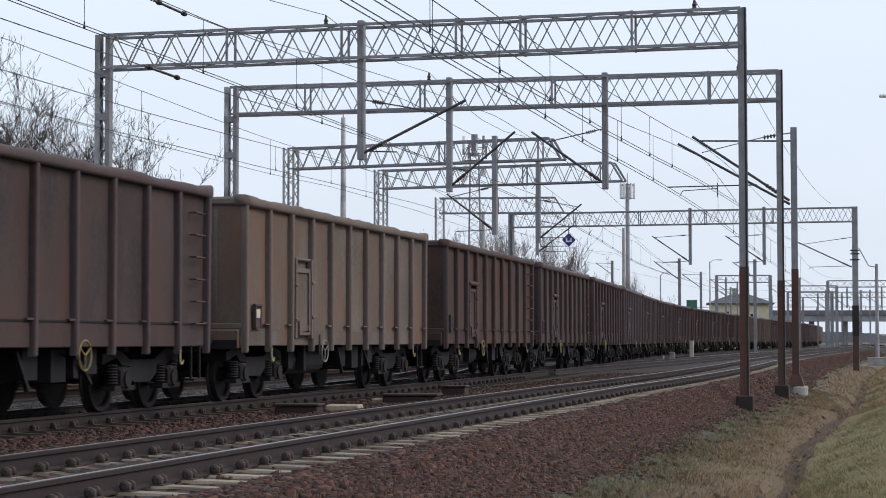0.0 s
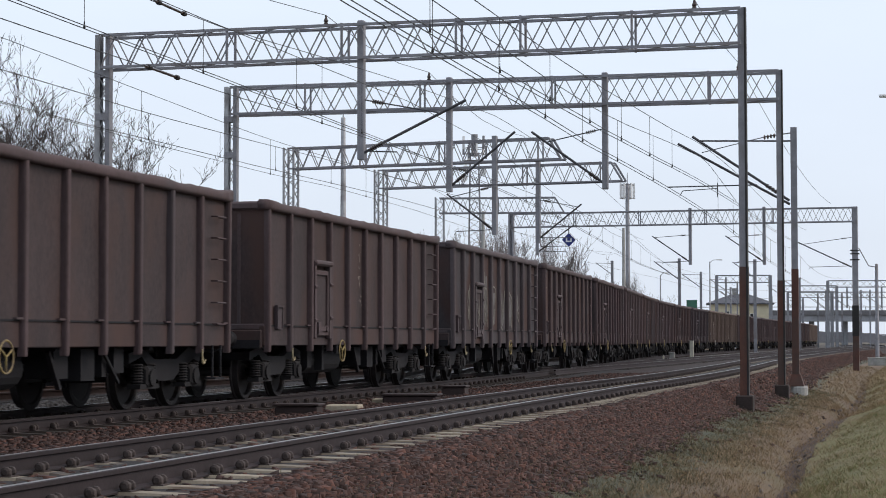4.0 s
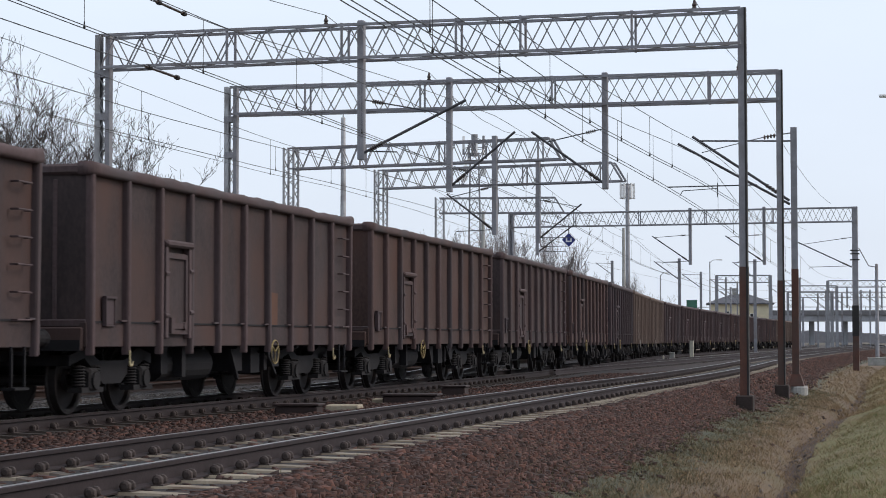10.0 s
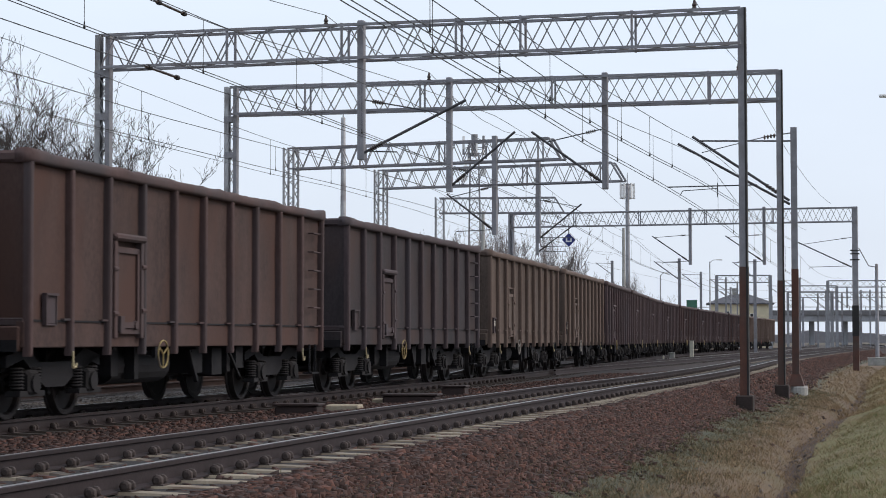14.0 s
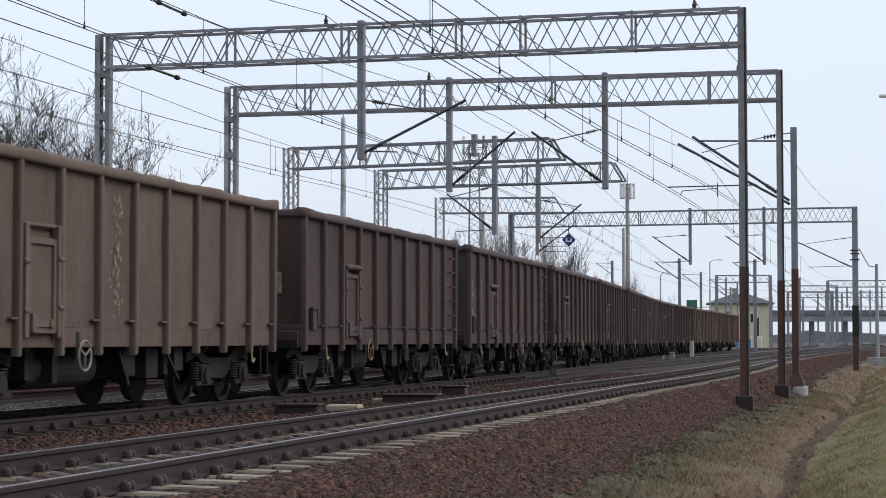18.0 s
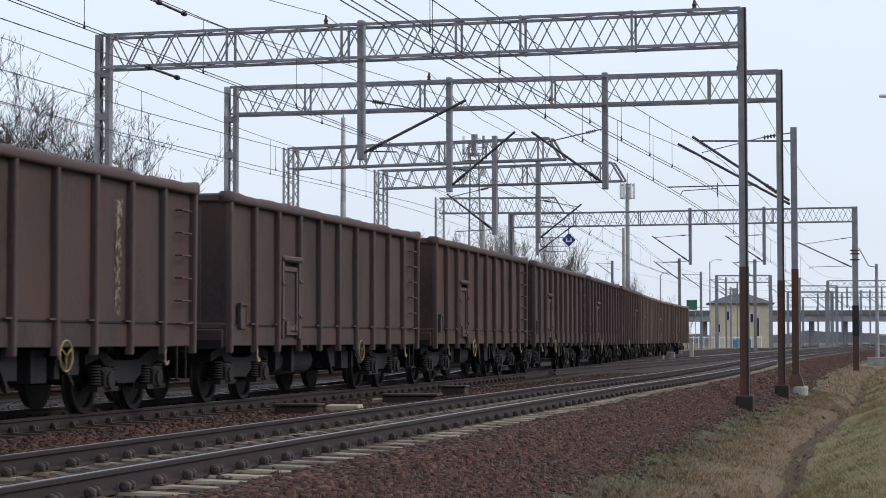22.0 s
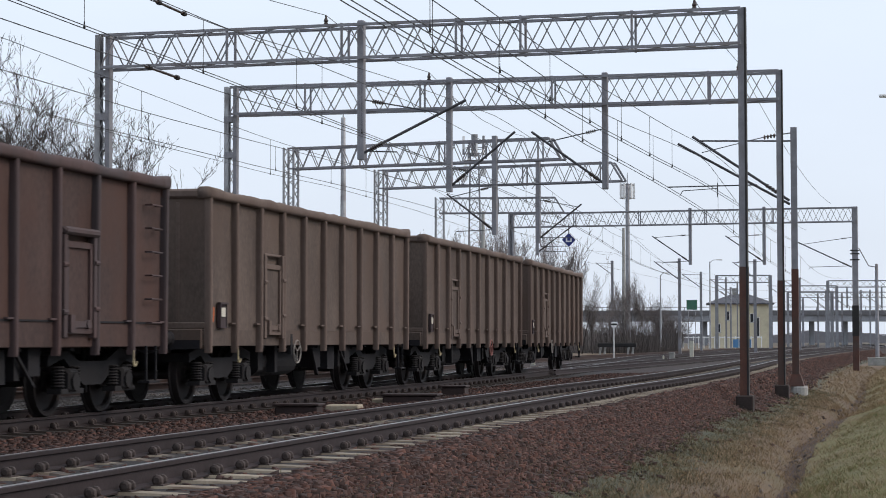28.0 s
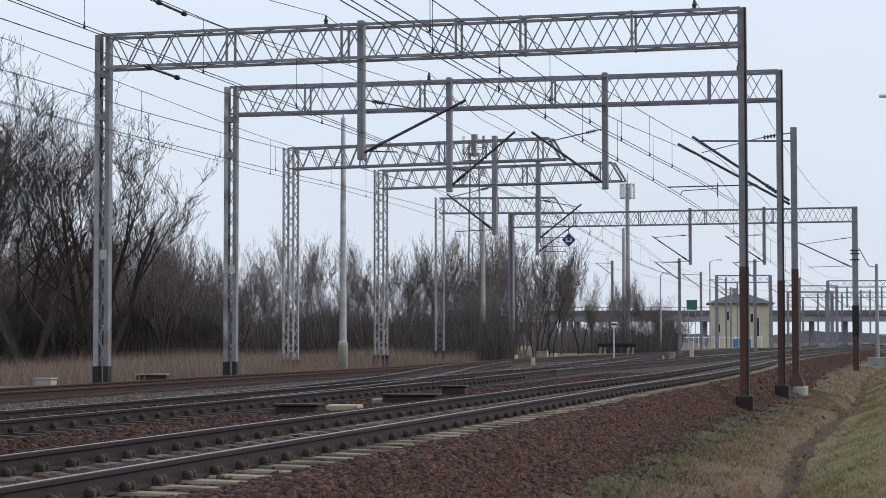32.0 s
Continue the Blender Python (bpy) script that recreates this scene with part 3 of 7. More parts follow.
def wagon_meshes():
    P = WAGON_BROWN
    d = {}
    # a side post: a folded hat section with a tapered foot
    sh = Shape()
    prof = [(-0.052, 0.0), (-0.050, 0.07), (-0.040, 0.096), (-0.015, 0.108), (0.015, 0.108), (0.040, 0.096), (0.050, 0.07), (0.052, 0.0)]
    v, n = [], len(prof)
    for z, k in ((0.80, 0.90), (0.82, 0.98), (1.02, 1.0), (3.16, 1.0)):
        v += [(x, -y * k, z) for x, y in prof]
    f = [(r * n + i, r * n + i + n, r * n + i + n + 1, r * n + i + 1) for r in range(3) for i in range(n - 1)]
    f += [tuple(range(n)), tuple(range(4 * n - 1, 3 * n - 1, -1))] + [(r * n, r * n + n - 1, r * n + 2 * n - 1, r * n + n) for r in range(3)]
    d["post"] = sh.add(v, f).mesh("post", P)
    # pressed side panels between posts, each bulged or dished a little
    h = POST_STEP / 2
    xs = [-h, -h + 0.1, -h * 0.5, 0.0, h * 0.5, h - 0.1, h]
    zs = [1.16, 1.3, 1.6, 1.9, 2.2, 2.5, 2.8, 3.0, 3.17]
    n, m = len(xs), len(zs)
    for nm, deep in (("panel", 0.016), ("panel_bulged", -0.018), ("panel_dished", 0.030)):
        sh, v, f = Shape(), [], []
        for side, th in ((0, 0.0), (1, 0.055)):
            for z in zs:
                for x in xs:
                    dish = deep * math.cos(math.pi * x / (2 * h)) * math.sin(math.pi * (z - 1.16) / 2.01) + 0.010 * noise.noise((x * 2.2, z * 1.8, deep * 90)) * (abs(x) < h - 0.01) if side == 0 else 0
                    v.append((x, th + dish, z))
        for z in range(m - 1):
            for x in range(n - 1):
                i = z * n + x
                f.append((i, i + 1, i + n + 1, i + n))
                i += n * m
                f.append((i, i + n, i + n + 1, i + 1))
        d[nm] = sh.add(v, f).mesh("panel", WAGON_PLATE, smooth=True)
    # the top rail, a little dented along its length
    rnd = random.Random(12)
    sh = Shape()
    prof = [(-0.06, 3.15), (0.12, 3.15), (0.12, 3.27), (0.085, 3.305), (-0.06, 3.305), (-0.095, 3.29), (-0.11, 3.25), (-0.11, 3.195), (-0.095, 3.165)]
    n = len(prof)
    for k in range(50):
        dz, dy = rnd.gauss(0, 0.007), rnd.gauss(0, 0.006)
        lump = 0.035 * max(0.0, noise.noise((k * 0.31, 0.0, 2.0))) + 0.035 * max(0.0, 1 - k / 3) + 0.02 * max(0.0, (k - 47) / 2)
        sh.v += [(-6.23 + 12.46 * k / 49, y + dy, z + (dz + lump) * (z > 3.23)) for y, z in prof]
    for k in range(49):
        sh.f += [(k * n + i, k * n + n + i, k * n + n + (i + 1) % n, k * n + (i + 1) % n) for i in range(n)]
    sh.f += [tuple(range(n)), tuple(range(50 * n - 1, 49 * n - 1, -1))]
    d["top_rail"] = sh.mesh("top_rail", P, smooth=True)
    d["end_top_rail"] = Shape().chamfer(-1.40, 1.40, -0.08, 0.08, 3.155, 3.30, 0.035).mesh("end_top_rail", P)
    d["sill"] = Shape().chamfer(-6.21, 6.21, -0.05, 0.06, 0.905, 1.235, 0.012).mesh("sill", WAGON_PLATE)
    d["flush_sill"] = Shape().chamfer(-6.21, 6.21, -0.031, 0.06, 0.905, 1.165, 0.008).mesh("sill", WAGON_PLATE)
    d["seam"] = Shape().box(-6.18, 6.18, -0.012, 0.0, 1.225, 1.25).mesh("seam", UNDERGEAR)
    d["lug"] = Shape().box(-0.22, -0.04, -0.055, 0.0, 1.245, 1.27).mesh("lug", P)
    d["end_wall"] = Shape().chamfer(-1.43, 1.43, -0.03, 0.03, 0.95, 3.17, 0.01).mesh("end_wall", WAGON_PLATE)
    d["end_rib"] = Shape().chamfer(-1.05, 1.05, -0.032, 0.03, -0.03, 0.03, 0.01).mesh("end_rib", P)
    d["end_brace"] = Shape().chamfer(-1.40, 1.40, -0.045, 0.03, -0.05, 0.05, 0.015).mesh("end_brace", P)
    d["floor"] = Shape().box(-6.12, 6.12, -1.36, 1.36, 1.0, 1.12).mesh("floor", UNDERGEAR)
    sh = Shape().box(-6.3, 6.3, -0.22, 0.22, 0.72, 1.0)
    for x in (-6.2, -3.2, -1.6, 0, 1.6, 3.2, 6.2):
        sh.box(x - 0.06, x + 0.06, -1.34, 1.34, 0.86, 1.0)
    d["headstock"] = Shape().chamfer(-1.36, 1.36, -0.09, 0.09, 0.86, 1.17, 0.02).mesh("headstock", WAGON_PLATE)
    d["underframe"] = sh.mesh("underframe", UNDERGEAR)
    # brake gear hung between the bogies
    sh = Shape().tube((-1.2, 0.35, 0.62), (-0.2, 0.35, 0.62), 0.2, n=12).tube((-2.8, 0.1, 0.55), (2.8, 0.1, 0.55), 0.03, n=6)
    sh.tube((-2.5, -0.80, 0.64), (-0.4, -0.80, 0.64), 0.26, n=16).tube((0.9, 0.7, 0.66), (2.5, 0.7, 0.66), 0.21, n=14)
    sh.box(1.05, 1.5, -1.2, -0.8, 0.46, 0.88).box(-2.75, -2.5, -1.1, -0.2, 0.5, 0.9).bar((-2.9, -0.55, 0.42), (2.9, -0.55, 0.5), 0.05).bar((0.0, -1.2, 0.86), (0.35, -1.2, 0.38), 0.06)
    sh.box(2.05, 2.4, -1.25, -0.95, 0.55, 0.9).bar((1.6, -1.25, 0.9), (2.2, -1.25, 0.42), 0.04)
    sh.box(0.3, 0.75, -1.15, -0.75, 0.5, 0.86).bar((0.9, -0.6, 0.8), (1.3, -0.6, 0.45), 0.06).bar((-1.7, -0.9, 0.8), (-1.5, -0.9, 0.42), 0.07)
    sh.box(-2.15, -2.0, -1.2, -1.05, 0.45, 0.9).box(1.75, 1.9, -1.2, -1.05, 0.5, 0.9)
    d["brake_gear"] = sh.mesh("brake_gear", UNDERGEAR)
    # side door: frame, leaf, head bar and latch
    w = 0.52
    d["door_jamb"] = Shape().chamfer(-0.05, 0.05, -0.10, 0.0, 0.0, 1.40, 0.012).mesh("door_jamb", P)
    sh = Shape().chamfer(-w + 0.1, w - 0.1, -0.04, -0.005, 1.08, 2.26, 0.012)
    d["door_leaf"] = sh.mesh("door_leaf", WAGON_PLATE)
    d["door_stile"] = Shape().bar((0, -0.05, 1.10), (0, -0.05, 2.24), 0.07, 0.05, up=(0, 1, 0)).mesh("door_stile", P)
    d["door_rail"] = Shape().bar((-w + 0.12, -0.05, 0), (w - 0.12, -0.05, 0), 0.05, 0.075).mesh("door_rail", P)
    d["door_head"] = Shape().chamfer(-w - 0.03, w + 0.03, -0.14, 0.0, 2.33, 2.43, 0.03).mesh("door_head", P)
    d["door_lintel"] = Shape().chamfer(-w - 0.03, w + 0.03, -0.06, 0.0, 2.38, 2.43, 0.015).mesh("door_lintel", P)
    d["latch"] = Shape().box(-0.3, 0.25, -0.10, -0.05, 1.16, 1.24).box(-0.36, -0.22, -0.12, -0.05, 1.1, 1.32).lathe([(0.06, -0.12), (0.06, -0.06)], 8, "y", (0.22, 0, 1.2)).mesh("latch", P)
    d["hinge"] = Shape().tube((-0.07, -0.09, 0), (0.07, -0.09, 0), 0.035, n=8).box(-0.05, 0.05, -0.09, 0.0, -0.02, 0.02).mesh("hinge", P)
    sh = Shape().chamfer(-0.17, 0.17, -0.02, 0.0, 1.20, 1.56, 0.006)
    sh.box(-0.19, -0.16, -0.06, 0.0, 1.18, 1.58).box(-0.19, 0.19, -0.06, 0.0, 1.55, 1.58).box(0.165, 0.185, -0.035, 0.0, 1.18, 1.58).box(-0.19, 0.19, -0.03, 0.0, 1.18, 1.20)
    d["notice_board"] = sh.mesh("notice_board", WAGON_DARK)
    d["rung"] = Shape().tube((-0.2, -0.1, 0), (0.2, -0.1, 0), 0.014, n=6).box(-0.2, -0.17, -0.1, 0, -0.012, 0.012).box(0.17, 0.2, -0.1, 0, -0.012, 0.012).mesh("rung", P)
    d["step"] = Shape().bar((-0.18, 0, 0.92), (-0.18, 0, 0.42), 0.03).bar((0.18, 0, 0.92), (0.18, 0, 0.42), 0.03).box(-0.2, 0.2, -0.06, 0.12, 0.40, 0.43).mesh("step", UNDERGEAR)
    sh = Shape().box(-0.018, 0.018, -0.07, -0.055, 0.72, 0.86).tube((0, -0.065, 0.74), (0, -0.075, 0.645), 0.016, n=6)
    sh.tube((0, -0.075, 0.65), (-0.05, -0.08, 0.665), 0.018, n=6).tube((-0.05, -0.08, 0.665), (-0.075, -0.085, 0.71), 0.016, 0.010, n=6).tube((0, -0.075, 0.65), (0.05, -0.08, 0.665), 0.018, n=6).tube((0.05, -0.08, 0.665), (0.075, -0.085, 0.71), 0.016, 0.010, n=6)
    d["rope_hook"] = sh.mesh("rope_hook", HOOK_PAINT)
    sh = Shape().tube((0, 0, 1.3), (0, 0, 2.42), 0.018, n=6).tube((0, 0, 1.3), (0.09, 0, 1.3), 0.018, n=6).tube((0, 0, 2.42), (0.09, 0, 2.42), 0.018, n=6)
    d["grab_rail"] = sh.mesh("grab_rail", YELLOW)
    sh = Shape().ring((0, 0, 0), 0.195, 0.013)
    for i in range(3):
        a = math.pi * 2 * i / 3 + 0.5
        sh.bar((0, 0, 0), (0.2 * math.cos(a), 0, 0.2 * math.sin(a)), 0.02, 0.015)
    d["hand_wheel"] = sh.mesh("hand_wheel", YELLOW)
    d["pale_hand_wheel"] = sh.mesh("hand_wheel", PALE_WORN)
    d["wheel_shaft"] = Shape().tube((0, 0.1, 0), (0, 0.9, 0.02), 0.025, n=6).box(-0.05, 0.05, 0.1, 0.16, -0.05, 0.3).mesh("wheel_shaft", UNDERGEAR)
    sh = Shape().lathe([(0.11, 0.0), (0.13, 0.05), (0.10, 0.1), (0.10, 0.36), (0.085, 0.36), (0.085, 0.54)], 12, "x")
    d["buffer"] = sh.mesh("buffer", UNDERGEAR)
    d["buffer_head"] = Shape().lathe([(0.06, 0.53), (0.215, 0.545), (0.225, 0.57), (0.20, 0.60)], 16, "x").mesh("buffer_head", AXLE_DUST)
    sh = Shape().tube((0, 0, 0), (0.22, 0, 0), 0.05, n=8).ring((0.3, 0, -0.06), 0.11, 0.025, "y", 12, 5).ring((0.42, 0, -0.22), 0.11, 0.022, "x", 12, 5)
    sh.bar((0.2, 0, 0.0), (0.36, 0, 0.1), 0.06)
    d["coupling"] = sh.mesh("coupling", AXLE_DUST)
    # bogie: cast frame with dipped side members, head stocks and transom
    sh = Shape()
    for y in (-1.0, 1.0):
        outline = [(-1.45, 0.66), (-0.95, 0.76), (-0.5, 0.50), (-0.3, 0.40), (0.3, 0.40), (0.5, 0.50), (0.95, 0.76), (1.45, 0.66), (1.45, 0.80), (0.95, 0.90), (0.45, 0.72), (-0.45, 0.72), (-0.95, 0.90), (-1.45, 0.80)]
        n = len(outline)
        v = [(x, y + e, z) for e in (-0.06, 0.06) for x, z in outline]
        f = [(i, (i + 1) % n, n + (i + 1) % n, n + i) for i in range(n)]
        for i in range(n // 2 - 1):
            a, b, c, e = i, i + 1, n - 2 - i, n - 1 - i
            f += [(a, b, c, e), (n + e, n + c, n + b, n + a)]
        sh.add(v, f)
    sh.box(-0.22, 0.22, -0.95, 0.95, 0.5, 0.72).box(-1.45, -1.35, -1.0, 1.0, 0.66, 0.8).box(1.35, 1.45, -1.0, 1.0, 0.66, 0.8)
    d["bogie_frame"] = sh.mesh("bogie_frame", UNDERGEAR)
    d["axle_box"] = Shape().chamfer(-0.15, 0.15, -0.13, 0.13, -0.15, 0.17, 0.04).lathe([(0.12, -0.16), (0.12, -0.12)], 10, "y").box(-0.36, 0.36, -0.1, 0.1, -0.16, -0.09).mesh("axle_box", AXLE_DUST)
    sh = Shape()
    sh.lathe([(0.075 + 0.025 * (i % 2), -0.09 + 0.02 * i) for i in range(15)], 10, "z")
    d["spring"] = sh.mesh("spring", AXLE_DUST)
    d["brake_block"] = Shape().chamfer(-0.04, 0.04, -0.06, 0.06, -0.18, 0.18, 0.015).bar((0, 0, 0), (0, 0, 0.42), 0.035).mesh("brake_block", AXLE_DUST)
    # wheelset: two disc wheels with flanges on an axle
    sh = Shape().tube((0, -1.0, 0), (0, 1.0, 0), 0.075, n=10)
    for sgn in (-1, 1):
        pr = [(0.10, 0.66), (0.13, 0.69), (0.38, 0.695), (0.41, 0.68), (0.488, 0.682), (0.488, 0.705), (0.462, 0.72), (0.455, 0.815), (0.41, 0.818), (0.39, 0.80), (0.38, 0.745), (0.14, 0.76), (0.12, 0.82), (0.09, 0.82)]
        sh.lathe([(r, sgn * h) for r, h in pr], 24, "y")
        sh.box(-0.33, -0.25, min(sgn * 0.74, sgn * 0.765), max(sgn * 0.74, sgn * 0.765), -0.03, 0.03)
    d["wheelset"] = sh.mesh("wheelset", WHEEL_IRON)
    return d


MESH = wagon_meshes()
TURN = Matrix.Rotation(math.pi, 4, "Z")


def build_wagon(label, plain=False):
    """An open bogie coal wagon, origin on the rails at its middle, x along the track; the doors side is -y."""
    rnd = random.Random(30)
    w = thing("coal_wagon", label, "freight wagon", group="wagons of the coal train")
    for sgn in (-1, 1):
        flip = Matrix.Identity(4) if sgn < 0 else TURN
        base = Matrix.Translation((0, sgn * 1.362, 0)) @ flip
        for x in POSTS:
            part("post", MESH["post"], w, Matrix.Translation((x, sgn * 1.39, 1.9)) @ Matrix.Rotation(rnd.gauss(0, 0.006), 4, "Y") @ Matrix.Translation((0, 0, -1.9)) @ flip)
        for a in POSTS[:-1]:
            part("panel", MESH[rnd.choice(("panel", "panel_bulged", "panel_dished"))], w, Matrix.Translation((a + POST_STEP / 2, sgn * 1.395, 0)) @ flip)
        part("top_rail", MESH["top_rail"], w, Matrix.Translation((0, sgn * 1.40, 0)) @ flip)
        part("sill", MESH["flush_sill" if plain else "sill"], w, base)
        for x in POSTS[1:]:
            part("lug", MESH["lug"], w, Matrix.Translation((x if sgn < 0 else -x, sgn * 1.412, 0)) @ flip)
        if not plain:
            part("seam", MESH["seam"], w, Matrix.Translation((0, sgn * 1.414, 0)) @ flip)
        dx = (POSTS[2] + POSTS[3]) / 2 if sgn < 0 else -(POSTS[2] + POSTS[3]) / 2
        door = part("door", MESH["door_leaf"], w, Matrix.Translation((dx, sgn * 1.405, 0)) @ flip)
        for x in (-0.47, 0.47):
            part("door_jamb", MESH["door_jamb"], door, Matrix.Translation((x, 0, 1.02)))
        for x in (-0.375, 0.375):
            part("door_stile", MESH["door_stile"], door, Matrix.Translation((x, 0, 0)))
        for z in (1.12, 2.21):
            part("door_rail", MESH["door_rail"], door, Matrix.Translation((0, 0, z)))
        part("door_head", MESH["door_lintel" if plain else "door_head"], door)
        part("latch", MESH["latch"], door)
        for x, z in ((-0.5, 1.35), (-0.5, 1.95), (0.5, 1.4), (0.5, 2.0)):
            part("hinge", MESH["hinge"], door, Matrix.Translation((x, 0, z)))
        bx = POSTS[0] + 0.64 if sgn < 0 else -POSTS[0] - 0.64
        part("notice_board", MESH["notice_board"], w, Matrix.Translation((bx, sgn * 1.415, 0)) @ flip, "dark notice board")
        if plain:
            part("label_sheet", Shape().box(-0.09, 0.09, -0.042, -0.034, 1.36, 1.5).mesh("label_sheet", PALE_PAINT), w, Matrix.Translation((bx, sgn * 1.415, 0)) @ flip, "small white label sheet")
        lx = POSTS[9] + 0.78 if sgn < 0 else -POSTS[9] - 0.78
        for i in range(0 if plain else 6):
            part("rung", MESH["rung"], w, Matrix.Translation((lx, sgn * 1.40, 1.24 + 0.33 * i)) @ flip)
        part("step", MESH["step"], w, Matrix.Translation((lx, sgn * 1.42, 0)) @ flip)
        for x in (POSTS[1] - 0.03, POSTS[9] - 0.06):
            part("rope_hook", MESH["rope_hook"], w, Matrix.Translation((x if sgn < 0 else -x, sgn * 1.44, 0)) @ flip, "rope hook in worn yellowish paint")
        # the end walls
        e = sgn * BODY_END
        turn = Matrix.Rotation(math.pi / 2 * -sgn * -1, 4, "Z")
        endm = Matrix.Translation((e, 0, 0)) @ turn
        part("end_wall", MESH["end_wall"], w, endm)
        part("headstock", MESH["headstock"], w, Matrix.Translation((sgn * 6.155, 0, 0)) @ turn)
        part("end_top_rail", MESH["end_top_rail"], w, endm)
        for y in (-0.95, 0.95):
            part("end_rib", MESH["end_rib"], w, Matrix.Translation((e + sgn * 0.01, y, 2.05)) @ turn @ Matrix.Rotation(math.pi / 2, 4, "Y"))
        part("end_brace", MESH["end_brace"], w, Matrix.Translation((e + sgn * 0.012, 0, 1.22)) @ turn)
        part("grab_rail", MESH["grab_rail"], w, Matrix.Translation((e + sgn * 0.12, -1.25 if sgn > 0 else 1.25, 0)) @ (TURN if sgn > 0 else Matrix.Identity(4)), "worn yellow grab rail")
        for y in (-0.875, 0.875):
            b = part("buffer", MESH["buffer"], w, Matrix.Translation((e + sgn * 0.23, y, 1.02)) @ (Matrix.Identity(4) if sgn > 0 else TURN))
            part("buffer_head", MESH["buffer_head"], b)
        part("coupling", MESH["coupling"], w, Matrix.Translation((e + sgn * 0.24, 0, 0.98)) @ (Matrix.Identity(4) if sgn > 0 else TURN))
    part("floor", MESH["floor"], w)
    part("underframe", MESH["underframe"], w)
    part("brake_gear", MESH["brake_gear"], w)
    hw = part("hand_wheel", MESH["pale_hand_wheel" if plain else "hand_wheel"], w, pose(POSTS[3] + 0.65, -1.50, 0.80), "hand brake wheel with worn paint")
    part("wheel_shaft", MESH["wheel_shaft"], hw)
    for bx in (-4.5, 4.5):
        bo = part("bogie", MESH["bogie_frame"], w, Matrix.Translation((bx, 0, 0)))
        for ax in (-0.9, 0.9):
            part("wheelset", MESH["wheelset"], bo, Matrix.Translation((ax, 0, 0.46)))
            for y in (-1.0, 1.0):
                part("axle_box", MESH["axle_box"], bo, Matrix.Translation((ax, y * 1.06, 0.46)))
                for k in (-0.25, 0.25):
                    part("spring", MESH["spring"], bo, Matrix.Translation((ax + k, y * 1.06, 0.47)))
            for y in (-0.75, 0.75):
                part("brake_block", MESH["brake_block"], bo, Matrix.Translation((ax * 0.42, y, 0.46)))
    return w


LABELS = {"brown": "open bogie coal wagon in grimy brown paint, rolling on rails", "dark": "open bogie coal wagon in dark sooty brown paint, rolling on rails",
          "rust": "open bogie coal wagon in reddish rusty brown paint, rolling", "tan": "open bogie coal wagon in faded dusty tan paint, rolling",
          "umber": "open bogie coal wagon in dusty umber paint, rusty ends, rolling", "grey": "open bogie coal wagon in greyish brown paint, rolling on rails"}
# paint of each wagon, in the order of the train
COLOURS = ["brown", "tan", "rust", "brown", "brown", "grey", "brown", "brown", "brown", "rust", "brown", "rust", "dark",
           "umber", "umber", "brown", "brown", "brown", "brown", "rust", "brown", "brown", "rust", "umber", "umber", "umber"]
PITCH, FIRST_S = 14.03, 23.11
# slack of the couplings, gathered along the train
SLACK_AT = [0, 1, 2, 3, 4, 5, 6, 7, 8, 9, 10, 11, 14, 16, 17, 18, 19, 20, 21, 22, 23, 25]
SLACK = [-0.42, -0.38, 0.05, -0.02, 0.23, 0.30, 0.36, 0.65, 0.60, 0.40, 0.41, 0.31, 0.18, 0.16, 0.11, 0.0, 0.05, -0.10, -0.20, -0.10, 0.03, 0.05]


def travel(t):
    """Metres that the train has rolled since the start: it gathers a little speed."""
    def d(q):
        return 11.1787 * q + 0.0677 * q * q / 2 + 0.0016 * q ** 3 / 6
    return d(t - 16) - d(-16)


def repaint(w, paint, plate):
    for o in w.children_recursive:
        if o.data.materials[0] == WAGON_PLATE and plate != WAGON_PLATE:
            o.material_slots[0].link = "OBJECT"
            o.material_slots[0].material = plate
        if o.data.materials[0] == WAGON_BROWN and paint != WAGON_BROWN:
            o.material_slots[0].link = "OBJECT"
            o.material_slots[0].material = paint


ORANGE = surface("orange_mark_paint", (0.45, 0.10, 0.03), (0.60, 0.16, 0.05), 0.7, 0, 5, 50, 0.0)
GRAFFITI = surface("pale_sprayed_paint", (0.1224, 0.1152, 0.0936), (0.2448, 0.2304, 0.1944), 0.8, 0, 6, 60, 0.0)
GRAFFITI_GREY = surface("grey_sprayed_fill", (0.0750, 0.0688, 0.0650), (0.1562, 0.1500, 0.1438), 0.8, 0, 2.5, 30, 0.0, (0.0562, 0.0425, 0.0375), 2.0, 0.5)
RED_PRIMER = surface("orange_brown_primer", (0.085, 0.034, 0.018), (0.12, 0.050, 0.026), 0.8, 0, 3, 40, 0.05)
FLAKES = surface("bared_pale_primer", (0.1690, 0.1430, 0.1170), (0.3380, 0.2990, 0.2470), 0.85, 0, 6, 60, 0.0)
